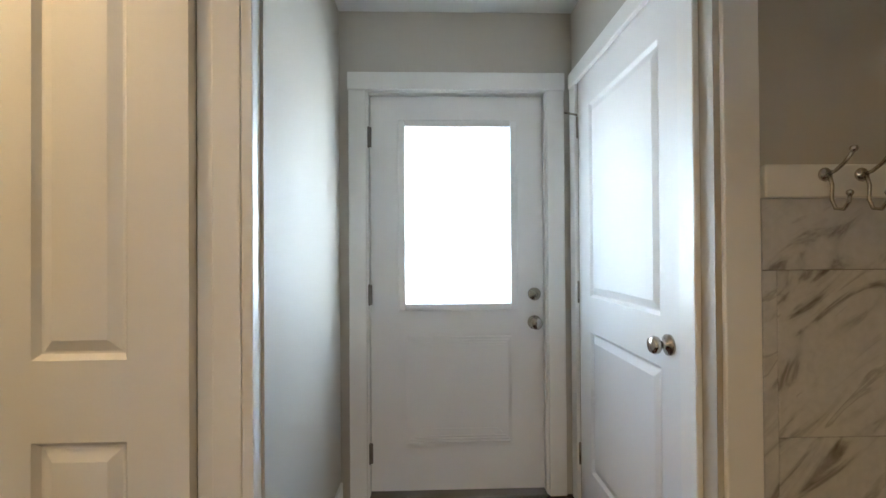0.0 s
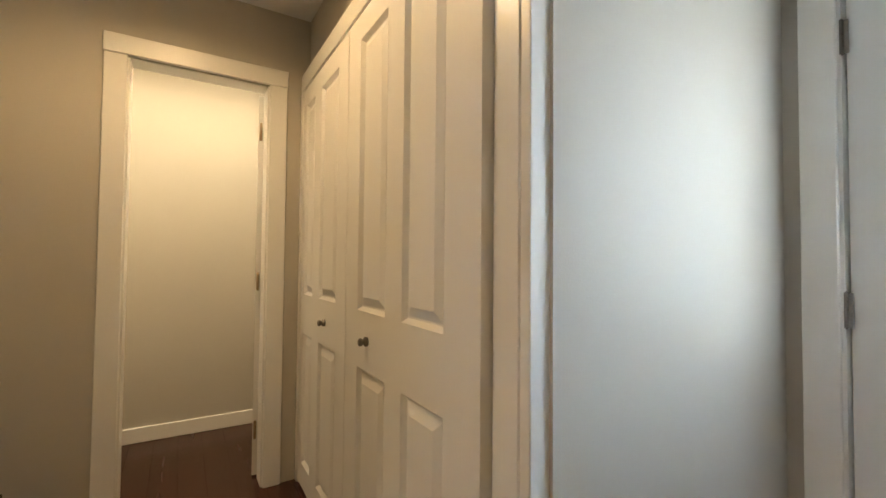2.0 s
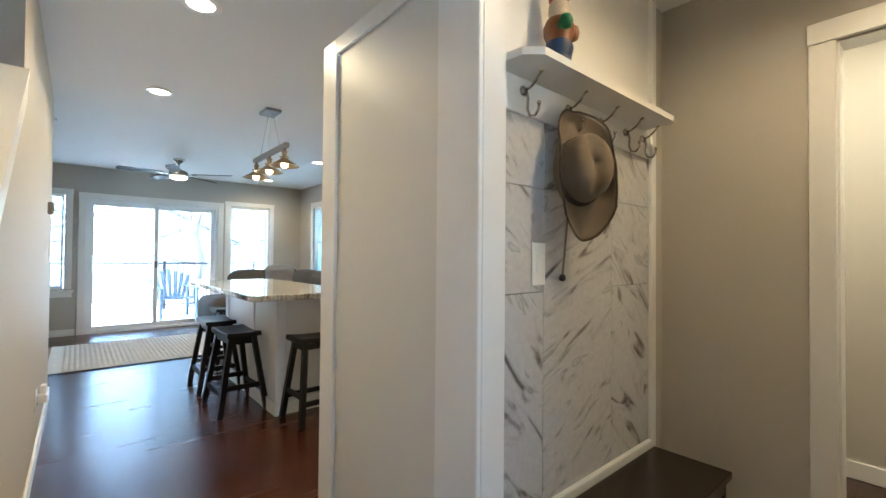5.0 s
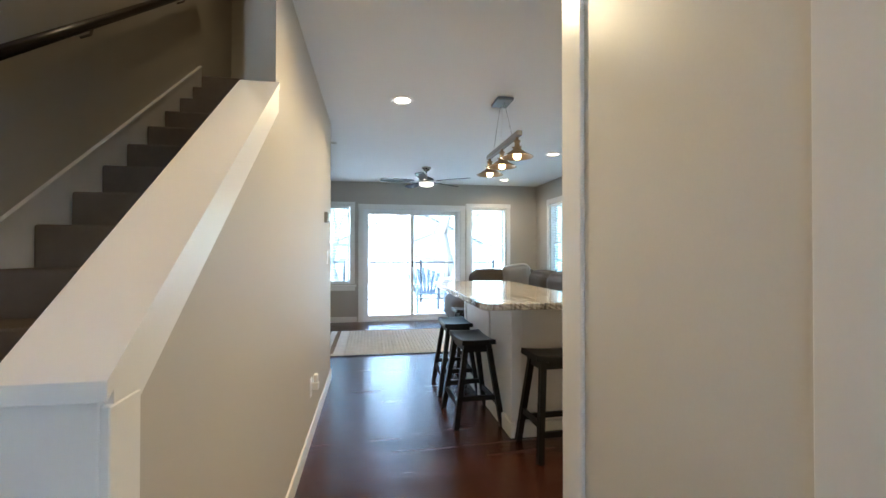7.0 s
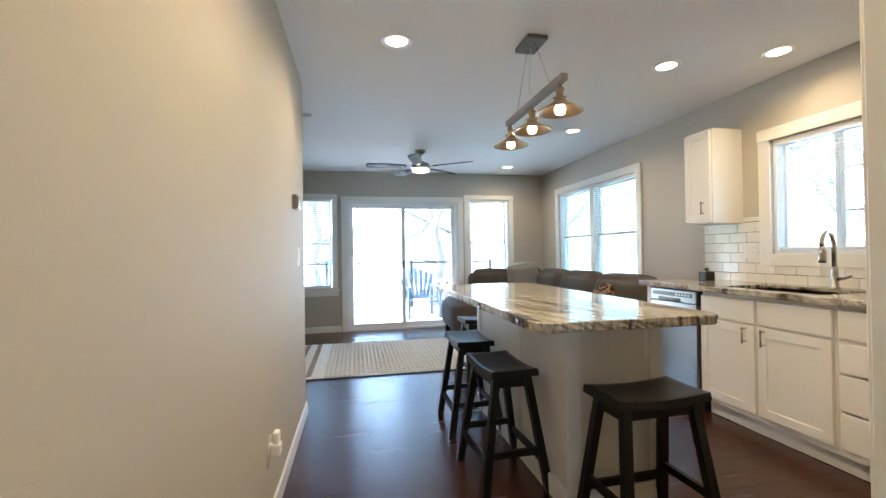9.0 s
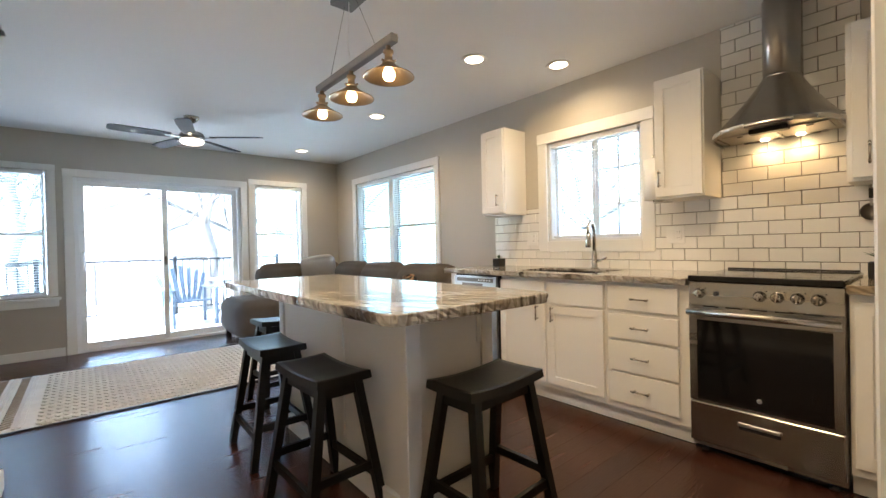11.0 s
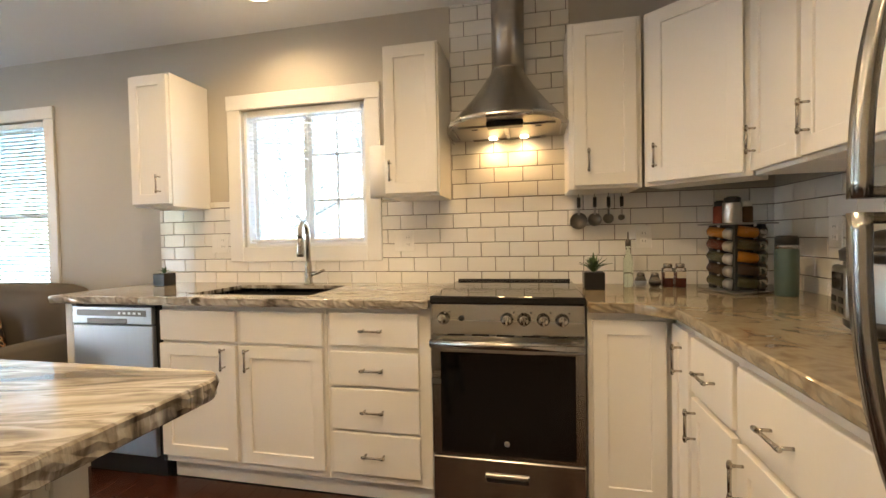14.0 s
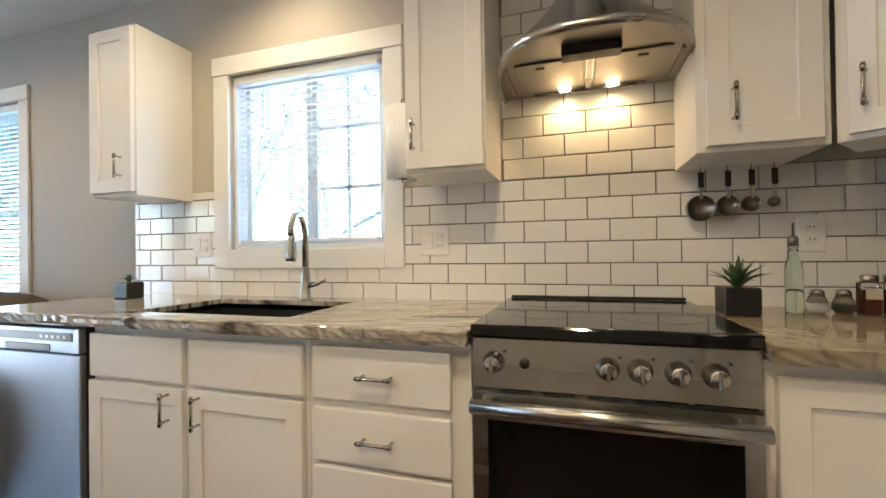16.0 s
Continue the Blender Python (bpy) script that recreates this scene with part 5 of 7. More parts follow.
part("slab", rough_slab(pts, CT0 + 0.002, CT1 + 0.003, 0.018, 0.004, rs), M_GRANITE, itop)


# ---------------------------------------------------------------- saddle stools
def saddle(L, W, top_z, t=0.034):
    """A saddle seat: long along x, dished along its length, with rounded edges."""
    bm = bmesh.new()
    nx, ny = 16, 8
    grid = {}
    for lvl in (0, 1):
        for i in range(nx + 1):
            for j in range(ny + 1):
                u, v = 2 * i / nx - 1, 2 * j / ny - 1
                edge = max(abs(u), abs(v))
                z = top_z + 0.013 * u * u - 0.004 * (1 - v * v)
                if lvl == 1:
                    z -= t
                sh = 0.004 if (lvl == 0 and edge > 0.99) else 0
                grid[lvl, i, j] = bm.verts.new((u * (L / 2 - sh), v * (W / 2 - sh), z - sh * 0.6))
    for i in range(nx):
        for j in range(ny):
            f = bm.faces.new([grid[0, i, j], grid[0, i + 1, j], grid[0, i + 1, j + 1], grid[0, i, j + 1]])
            f.smooth = True
            bm.faces.new([grid[1, i, j + 1], grid[1, i + 1, j + 1], grid[1, i + 1, j], grid[1, i, j]])
    for i in range(nx):
        bm.faces.new([grid[1, i, 0], grid[1, i + 1, 0], grid[0, i + 1, 0], grid[0, i, 0]])
        bm.faces.new([grid[0, i, ny], grid[0, i + 1, ny], grid[1, i + 1, ny], grid[1, i, ny]])
    for j in range(ny):
        bm.faces.new([grid[0, 0, j], grid[0, 0, j + 1], grid[1, 0, j + 1], grid[1, 0, j]])
        bm.faces.new([grid[1, nx, j], grid[1, nx, j + 1], grid[0, nx, j + 1], grid[0, nx, j]])
    bmesh.ops.recalc_face_normals(bm, faces=bm.faces)
    return bm


def stool(at, rz):
    s = thing("bar_stool", at, "black lacquered wooden saddle-seat bar stool by the island", "stool", "stools round the island", False, rz)
    part("seat", saddle(0.425, 0.245, 0.592), M_BLACKW, s)
    tops = {(a, b): Vector((a * 0.155, b * 0.080, 0.57)) for a in (-1, 1) for b in (-1, 1)}
    feet = {(a, b): Vector((a * 0.212, b * 0.165, 0.0)) for a in (-1, 1) for b in (-1, 1)}
    for k in tops:
        bm = bmesh.new()
        bar(bm, feet[k], tops[k], 0.036, 0.036, (0, 1, 0))
        part("leg", bm, M_BLACKW, s)

    def along(k, z):
        return feet[k].lerp(tops[k], z / 0.57)
    for b in (-1, 1):
        bm = bmesh.new()
        bar(bm, along((-1, b), 0.155), along((1, b), 0.155), 0.018, 0.034)
        part("stretcher", bm, M_BLACKW, s)
    for a in (-1, 1):
        bm = bmesh.new()
        bar(bm, along((a, -1), 0.20), along((a, 1), 0.20), 0.018, 0.034)
        part("stretcher", bm, M_BLACKW, s)
        bm = bmesh.new()
        bar(bm, along((a, -1), 0.535), along((a, 1), 0.535), 0.018, 0.05)
        part("apron", bm, M_BLACKW, s)
    for b in (-1, 1):
        bm = bmesh.new()
        bar(bm, along((-1, b), 0.535), along((1, b), 0.535), 0.018, 0.04)
        part("apron", bm, M_BLACKW, s)
    return s


st = stool((-1.39, -2.015, 0), 2)
copy_thing(st, pose(-0.962, -2.60, 0, 0, 0, 92))
copy_thing(st, pose(-0.975, -3.29, 0, 0, 0, 89))
copy_thing(st, pose(-1.33, -4.08, 0, 0, 0, 3))

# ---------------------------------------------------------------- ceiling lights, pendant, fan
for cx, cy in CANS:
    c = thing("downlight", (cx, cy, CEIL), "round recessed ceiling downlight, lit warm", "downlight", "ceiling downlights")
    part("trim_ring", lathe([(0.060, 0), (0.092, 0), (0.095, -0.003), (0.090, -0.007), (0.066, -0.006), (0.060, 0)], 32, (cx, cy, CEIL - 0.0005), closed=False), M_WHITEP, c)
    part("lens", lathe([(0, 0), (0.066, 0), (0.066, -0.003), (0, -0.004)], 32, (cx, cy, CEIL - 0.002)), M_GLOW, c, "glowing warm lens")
pd = thing("pendant_light", (-1.28, -2.85, CEIL), "three-shade pendant on a grey wooden bar over the island", "pendant light")
M_GREYW = material("grey_washed_metal", (0.20, 0.195, 0.19), 0.45, 0.4, var=0.12, scale=8, fine=80, bump=0.02, stretch=(6, 0.5, 6))
part("canopy", boxes((-1.345, -1.215, -2.95, -2.75, CEIL - 0.028, CEIL - 0.0005), bevel=0.006, seg=2), M_GREYW, pd)
part("crossbar", boxes((-1.30, -1.26, -3.26, -2.44, 2.045, 2.085), bevel=0.004), M_GREYW, pd)
for a, b in (((-1.28, -2.80, CEIL - 0.02), (-1.28, -2.60, 2.08)), ((-1.28, -2.90, CEIL - 0.02), (-1.28, -3.10, 2.08))):
    part("wire", tube([a, b], 0.0013, 6), M_NICKEL, pd, "thin steel wire")
part("cord", tube([(-1.28, -2.86, CEIL - 0.02), (-1.30, -2.90, 2.34), (-1.295, -2.92, 2.24), (-1.275, -2.87, 2.16), (-1.28, -2.85, 2.08)], 0.0025, 8), M_WHITEP, pd, "pale power cord")
for sy in (-2.495, -2.855, -3.215):
    sock = part("socket", lathe([(0, 0), (0.012, 0), (0.012, -0.02), (0.024, -0.022), (0.024, -0.034), (0.018, -0.038), (0.019, -0.066), (0.028, -0.070), (0.030, -0.080), (0.026, -0.086), (0, -0.086)], 20, (-1.28, sy, 2.045)), M_BRASS, pd)
    for q in (0, 120, 240):
        part("screw", lathe([(0, 0), (0.005, 0), (0.006, 0.010), (0, 0.012)], 8, (-1.28 + 0.027 * math.cos(radians(q)), sy + 0.027 * math.sin(radians(q)), 1.972), pose(0, 0, 0, 0, 90, q)), M_BRASS, sock)
    prof = [(0.026, -0.080), (0.034, -0.090), (0.060, -0.108), (0.092, -0.128), (0.116, -0.141), (0.118, -0.145), (0.114, -0.144), (0.090, -0.131), (0.058, -0.111), (0.030, -0.094), (0.022, -0.084)]
    part("shade", lathe(prof, 40, (-1.28, sy, 2.045), closed=False), M_BRASS, pd, "wide flared aged metal shade")
    part("bulb", lathe([(0, -0.086), (0.012, -0.088), (0.016, -0.10), (0.027, -0.122), (0.029, -0.138), (0.022, -0.155), (0, -0.163)], 18, (-1.28, sy, 2.045)), M_BULB, pd, "glowing warm bulb")
    lamp("POINT", "pendant_lamp", (-1.28, sy, 1.868), 0.16, WARM, size=0.03)

fan = thing("ceiling_fan", (-1.02, -5.63, CEIL), "brushed nickel ceiling fan with dark grey blades and lit lamp", "ceiling fan")
M_BLADE = material("dark_grey_blade", (0.022, 0.025, 0.031), 0.6, spec=0.25, var=0.12, scale=4, fine=60, bump=0.01, stretch=(3, 0.6, 1))
part("canopy", lathe([(0, 0), (0.068, 0), (0.066, -0.02), (0.040, -0.05), (0.018, -0.062), (0, -0.062)], 28, (-1.02, -5.63, CEIL)), M_NICKEL, fan)
part("rod", lathe([(0, -0.06), (0.012, -0.06), (0.012, -0.16), (0, -0.16)], 14, (-1.02, -5.63, CEIL)), M_NICKEL, fan)
part("motor", lathe([(0, -0.13), (0.030, -0.132), (0.055, -0.145), (0.100, -0.165), (0.112, -0.185), (0.110, -0.215), (0.098, -0.228), (0, -0.228)], 32, (-1.02, -5.63, CEIL)), M_PEWTER, fan)
part("lamp_bowl", lathe([(0, -0.229), (0.100, -0.229), (0.104, -0.240), (0.098, -0.258), (0.070, -0.272), (0, -0.278)], 32, (-1.02, -5.63, CEIL)), M_FANBOWL, fan, "glowing frosted lamp bowl")
lamp("SPOT", "fan_lamp", (-1.02, -5.63, 2.155), 0.36, WARM, (-1.02, -5.63, 0), 0.06, spot=150, blend=0.7)
for k in range(5):
    q = 2 + 72 * k
    m = pose(-1.02, -5.63, 2.238, 0, 0, q) @ pose(0, 0, 0, 11, 0, 0)
    pts = [(0.18, -0.048), (0.30, -0.060), (0.55, -0.066), (0.64, -0.060), (0.665, -0.035), (0.665, 0.035), (0.64, 0.055), (0.55, 0.060), (0.30, 0.055), (0.18, 0.045)]
    bm = prism(pts, -0.004, 0.004)
    bmesh.ops.transform(bm, matrix=m, verts=bm.verts)
    b = part("blade", bm, M_BLADE, fan)
    bm = boxes((0.09, 0.23, -0.018, 0.018, -0.010, -0.004), bevel=0.002)
    bmesh.ops.transform(bm, matrix=m, verts=bm.verts)
    part("blade_iron", bm, M_NICKEL, b, "nickel blade bracket")


# ---------------------------------------------------------------- living room
def cushion(x0, x1, y0, y1, z0, z1, r, puff=0.02, n=10, seed=0):
    """A soft block: a rounded box whose faces swell."""
    bm = bmesh.new()
    box(bm, -1, 1, -1, 1, -1, 1)
    bmesh.ops.subdivide_edges(bm, edges=bm.edges, cuts=n, use_grid_fill=True)
    hx, hy, hz = (x1 - x0) / 2, (y1 - y0) / 2, (z1 - z0) / 2
    cx, cy, cz = (x0 + x1) / 2, (y0 + y1) / 2, (z0 + z1) / 2
    for v in bm.verts:
        p = Vector((v.co.x * hx, v.co.y * hy, v.co.z * hz))
        inner = Vector((max(-hx + r, min(hx - r, p.x)), max(-hy + r, min(hy - r, p.y)), max(-hz + r, min(hz - r, p.z))))
        d = p - inner
        if d.length > 1e-6:
            p = inner + d.normalized() * r
        u = v.co
        sw = puff * (1 - abs(u.x) ** 3) * (1 - abs(u.y) ** 3) if abs(u.z) > 0.99 else (puff * (1 - abs(u.x) ** 3) * (1 - abs(u.z) ** 3) if abs(u.y) > 0.99 else puff * (1 - abs(u.y) ** 3) * (1 - abs(u.z) ** 3))
        p += (d.normalized() if d.length > 1e-6 else Vector((0, 0, 0))) * sw
        p += Vector((noise.noise(p * 4 + Vector((seed, 0, 0))), noise.noise(p * 4 + Vector((0, seed, 5))), noise.noise(p * 4 + Vector((3, 0, seed))))) * 0.006
        v.co = p + Vector((cx, cy, cz))
    for f in bm.faces:
        f.smooth = True
    return bm


sofa = thing("sectional_sofa", (-2.8, -5.8, 0), "taupe upholstered corner sofa with rounded back cushions", "sofa")
part("base", boxes((-3.22, -2.32, -6.98, -4.02, 0.06, 0.30), (-2.32, -1.62, -6.98, -6.10, 0.06, 0.30), bevel=0.03, seg=3), M_SOFA, sofa)
part("back_frame", boxes((-3.23, -3.02, -6.99, -4.00, 0.10, 0.74), (-3.02, -1.98, -6.99, -6.80, 0.10, 0.74), bevel=0.05, seg=3), M_SOFA, sofa)
for i, (y0, y1) in enumerate(((-4.90, -4.03), (-5.72, -4.92), (-6.45, -5.74))):
    part("back_cushion", cushion(-3.18, -2.86, y0, y1, 0.42, 0.90, 0.13, 0.03, seed=i), M_SOFA, sofa)
    part("seat_cushion", cushion(-2.95, -2.30, y0, y1, 0.28, 0.47, 0.06, 0.02, seed=i + 9), M_SOFA, sofa)
for i, (x0, x1) in enumerate(((-2.62, -1.96), (-3.15, -2.64))):
    part("back_cushion", cushion(x0, x1, -6.96, -6.66, 0.42, 0.90, 0.13, 0.03, seed=i + 4), M_SOFA, sofa)
part("seat_cushion", cushion(-2.94, -2.00, -6.72, -6.08, 0.28, 0.47, 0.06, 0.02, seed=15), M_SOFA, sofa)
part("arm", cushion(-3.22, -2.34, -4.02, -3.82, 0.08, 0.64, 0.09, 0.02, seed=17), M_SOFA, sofa)
part("chaise_cushion", cushion(-2.02, -1.52, -6.96, -6.02, 0.08, 0.50, 0.10, 0.03, seed=21), M_SOFA, sofa)
for fx_, fy_ in ((-3.15, -3.95), (-2.4, -3.95), (-1.6, -6.15), (-1.6, -6.9), (-3.15, -6.9), (-2.4, -6.15)):
    part("foot", boxes((fx_ - 0.03, fx_ + 0.03, fy_ - 0.03, fy_ + 0.03, 0, 0.075)), M_ESPRESSO, sofa)
pil = tagged(part("throw_pillow", cushion(-0.22, 0.22, -0.07, 0.07, -0.2, 0.2, 0.065, 0.02, seed=31), M_PILLOW), "light grey linen throw pillow leaning on the sofa", "pillow")
pil.matrix_basis = pose(-2.72, -6.58, 0.80, -12, 6, -14)
M_PATTERN = stone("patterned_blanket", None, [(0.36, (0.012, 0.010, 0.010)), (0.47, (0.03, 0.02, 0.015)), (0.50, (0.42, 0.16, 0.06)), (0.57, (0.50, 0.40, 0.26)), (0.60, (0.02, 0.015, 0.012))], 16, (1, 1, 1), (0, 0, 0), 0.95, 0.5, 2)
blk = tagged(part("patterned_pillow", cushion(-0.20, 0.20, -0.06, 0.06, -0.16, 0.16, 0.055, 0.02, seed=33), M_PATTERN), "black and orange patterned pillow on the sofa", "pillow")
blk.matrix_basis = pose(-2.80, -4.55, 0.62, 0, -18, 82)

# rug: a woven body, raised zigzag yarns, banded end and fringe
RX0, RX1, RY0, RY1 = -1.56, 0.98, -6.20, -4.61
rug = thing("area_rug", (-0.3, -5.4, 0), "cream woven rug with a zigzag texture, banded end and dark edge", "rug")
bm = bmesh.new()
nx, ny = 60, 40
vg = [[bm.verts.new((RX0 + (RX1 - RX0) * i / nx, RY0 + (RY1 - RY0) * j / ny + 0.012 * noise.noise(Vector((i * 0.22, j * 0.3, 1))), 0.008 + 0.004 * noise.noise(Vector((i * 0.3, j * 0.4, 0))))) for j in range(ny + 1)] for i in range(nx + 1)]
for i in range(nx):
    for j in range(ny):
        bm.faces.new((vg[i][j], vg[i + 1][j], vg[i + 1][j + 1], vg[i][j + 1]))
r = bmesh.ops.extrude_face_region(bm, geom=list(bm.faces))
bmesh.ops.translate(bm, vec=(0, 0, -0.0075), verts=[g for g in r["geom"] if isinstance(g, bmesh.types.BMVert)])
bmesh.ops.recalc_face_normals(bm, faces=bm.faces)
part("weave", bm, M_RUG, rug)
bm = bmesh.new()
x = RX0 + 0.05
while x < 0.10:
    k, y = 0, RY0 + 0.04
    while y < RY1 - 0.06:
        a = (x + (0.018 if k % 2 else -0.018), y, 0.013)
        b = (x + (-0.018 if k % 2 else 0.018), y + 0.045, 0.013)
        bar(bm, a, b, 0.012, 0.009)
        y += 0.045
        k += 1
    x += 0.045
for x in (0.16, 0.30, 0.44, 0.62, 0.78):
    for dx in (0, 0.028):
        bar(bm, (x + dx, RY0 + 0.03, 0.013), (x + dx, RY1 - 0.04, 0.013), 0.018, 0.010)
yarn = part("raised_yarn", bm, M_RUG, rug)
yarn["kind"] = "stuff"
bm = bmesh.new()
for x in (0.21, 0.35, 0.52, 0.69):
    y = RY0 + 0.05
    while y < RY1 - 0.08:
        bar(bm, (x, y, 0.0125), (x + 0.05, y + 0.03, 0.0125), 0.014, 0.008)
        y += 0.055
dy_ = part("dark_yarn", bm, M_RUGD, rug, "taupe woven dashes")
dy_["kind"] = "stuff"
for y0, y1 in ((RY1 - 0.004, RY1 + 0.014), (RY0 - 0.012, RY0)):
    part("edge_binding", boxes((RX0, RX1, y0, y1, 0.0005, 0.011)), M_BLACKP, rug, "dark bound edge")


# ---------------------------------------------------------------- small things of the kitchen
def succulent(at, seed, n, size, label, pot=0.055):
    x, y, z = at
    p = thing("potted_succulent", at, label, "plant", "small potted plants")
    bm = bmesh.new()
    h = pot * 1.75
    for (r0, z0_), (r1, z1_) in (((pot * 0.92, 0), (pot, h)),):
        box(bm, x - pot, x + pot, y - pot, y + pot, z, z + h, bevel=0.004)
    part("pot", bm, M_BLACKP, p, "square matt black pot")
    rg = random.Random(seed)
    for i in range(n):
        a = i * 2.4 + rg.uniform(-0.2, 0.2)
        lean = 0.25 + 0.75 * (i / n)
        L = size * rg.uniform(0.75, 1.1)
        w = size * 0.10
        d = Vector((math.cos(a) * lean, math.sin(a) * lean, 1.1 - lean * 0.6)).normalized()
        s = d.cross(Vector((0, 0, 1))).normalized()
        c = Vector((x, y, z + h - 0.004))
        pts_ = [c, c + d * L * 0.4 + Vector((0, 0, 0.01)), c + d * L * 0.75, c + d * L + Vector((0, 0, -0.012 * lean))]
        ws = [w * 0.8, w, w * 0.6, 0.0006]
        bm = bmesh.new()
        up = s.cross(d)
        rings = [[bm.verts.new(q + s * k), bm.verts.new(q - up * k * 0.4), bm.verts.new(q - s * k), bm.verts.new(q + up * k * 0.15)] for q, k in zip(pts_, ws)]
        for a_, b_ in zip(rings, rings[1:]):
            for e in range(4):
                bm.faces.new((a_[e], a_[(e + 1) % 4], b_[(e + 1) % 4], b_[e]))
        bm.faces.new(rings[0])
        bm.faces.new(rings[-1])
        bmesh.ops.recalc_face_normals(bm, faces=bm.faces)
        part("leaf", bm, M_LEAF, p)
    return p


M_LEAF = material("succulent_leaf", (0.075, 0.13, 0.055), 0.45, var=0.2, scale=30, fine=150, bump=0.01)
succulent((-3.07, -3.47, CT1), 4, 12, 0.055, "tiny succulent in a square black pot on the worktop", 0.042)
succulent((-3.05, -1.03, CT1), 8, 22, 0.095, "spiky succulent in a square black pot on the worktop", 0.046)

soap = thing("oil_bottle", (-3.13, -0.86, CT1), "clear green oil bottle with a steel pour spout", "bottle")
b = part("bottle", lathe([(0, 0), (0.021, 0), (0.023, 0.004), (0.023, 0.12), (0.020, 0.145), (0.011, 0.165), (0.011, 0.19), (0.014, 0.192), (0.014, 0.196), (0, 0.196)], 24, (-3.13, -0.86, CT1)), M_GREENGL, soap)
part("stopper", lathe([(0, 0.196), (0.013, 0.196), (0.013, 0.222), (0.008, 0.226), (0.0035, 0.228), (0.003, 0.265), (0, 0.266)], 14, (-3.13, -0.86, CT1)), M_PEWTER, soap)
for sy, stuff_c in ((-0.805, (0.75, 0.74, 0.72)), (-0.742, (0.10, 0.075, 0.055))):
    s = thing("shaker", (-3.13, sy, CT1), "round glass shaker with a perforated steel cap", "shaker", "salt and pepper shakers")
    part("glass", lathe([(0, 0), (0.018, 0), (0.027, 0.012), (0.028, 0.028), (0.020, 0.046), (0.017, 0.05), (0, 0.05)], 20, (-3.13, sy, CT1)), M_GLASS, s)
    part("spice", lathe([(0, 0.003), (0.016, 0.003), (0.0235, 0.012), (0.0235, 0.024), (0, 0.026)], 18, (-3.13, sy, CT1)), material("spice", stuff_c, 0.9, var=0.15, scale=80, fine=300), s)
    part("cap", lathe([(0, 0.05), (0.018, 0.05), (0.0185, 0.060), (0.014, 0.068), (0, 0.071)], 18, (-3.13, sy, CT1)), M_STEEL, s)
M_SPICER = material("red_spice", (0.16, 0.035, 0.02), 0.9, var=0.2, scale=60, fine=300)
M_SPICEB = material("brown_spice", (0.12, 0.07, 0.035), 0.9, var=0.25, scale=60, fine=300)
M_SPICEO = material("orange_spice", (0.55, 0.22, 0.03), 0.9, var=0.2, scale=60, fine=300)
M_SPICEG = material("green_herb", (0.13, 0.12, 0.06), 0.9, var=0.3, scale=60, fine=300)
M_LABEL = material("pale_label", (0.62, 0.55, 0.45), 0.7, var=0.05, scale=40, fine=200)
for jy in (-0.688, -0.635):
    j = thing("spice_jar", (-3.12, jy, CT1), "square glass spice jar with a pale label and steel cap", "jar", "spice jars")
    part("glass", boxes((-3.142, -3.098, jy - 0.022, jy + 0.022, CT1, CT1 + 0.092), bevel=0.005, seg=2), M_GLASS, j)
    part("spice", boxes((-3.138, -3.102, jy - 0.018, jy + 0.018, CT1 + 0.004, CT1 + 0.07)), M_SPICER, j, "red-brown ground spice")
    part("label", boxes((-3.098, -3.0972, jy - 0.019, jy + 0.019, CT1 + 0.045, CT1 + 0.075)), M_LABEL, j)
    part("cap", lathe([(0, 0.092), (0.019, 0.092), (0.02, 0.094), (0.02, 0.110), (0.018, 0.112), (0, 0.112)], 18, (-3.12, jy, CT1)), M_NICKEL, j)

# revolving spice rack
rk = thing("spice_rack", (-2.975, -0.459, CT1), "revolving spice rack full of small jars on the worktop", "spice rack")
RXc, RYc = -2.975, -0.459
RT = pose(RXc, RYc, 0, 0, 0, 20)


def turned(bm):
    bmesh.ops.transform(bm, matrix=RT, verts=bm.verts)
    return bm


part("base_plate", turned(boxes((-0.103, 0.103, -0.103, 0.103, CT1 + 0.004, CT1 + 0.012), bevel=0.003)), M_STEEL, rk)
part("turntable", lathe([(0, 0), (0.06, 0), (0.06, 0.004), (0, 0.004)], 24, (RXc, RYc, CT1)), M_BLACKP, rk)
part("core", turned(boxes((-0.042, 0.042, -0.042, 0.042, CT1 + 0.012, CT1 + 0.285))), M_BLACKP, rk)
for a, b_ in ((-1, -1), (1, -1), (1, 1), (-1, 1)):
    part("corner_post", turned(boxes((a * 0.060 - 0.012, a * 0.060 + 0.012, b_ * 0.060 - 0.012, b_ * 0.060 + 0.012, CT1 + 0.012, CT1 + 0.285), bevel=0.002)), M_BLACKP, rk)
part("top_plate", turned(boxes((-0.103, 0.103, -0.103, 0.103, CT1 + 0.285, CT1 + 0.292), bevel=0.003)), M_STEEL, rk)
spices = [M_SPICER, M_SPICEB, M_SPICEO, M_SPICEG]
rg = random.Random(12)
glass_bm = lathe([(0, 0), (0.0205, 0), (0.022, 0.003), (0.022, 0.055), (0.0205, 0.058), (0, 0.058)], 14)
glass_me = bpy.data.meshes.new("jar")
glass_bm.to_mesh(glass_me)
glass_bm.free()
glass_me.materials.append(M_GLASS)
lid_bm = lathe([(0, 0.058), (0.022, 0.058), (0.023, 0.060), (0.023, 0.076), (0.021, 0.079), (0, 0.079)], 14)
lid_me = bpy.data.meshes.new("lid")
lid_bm.to_mesh(lid_me)
lid_bm.free()
lid_me.materials.append(M_STEEL)
fill = []
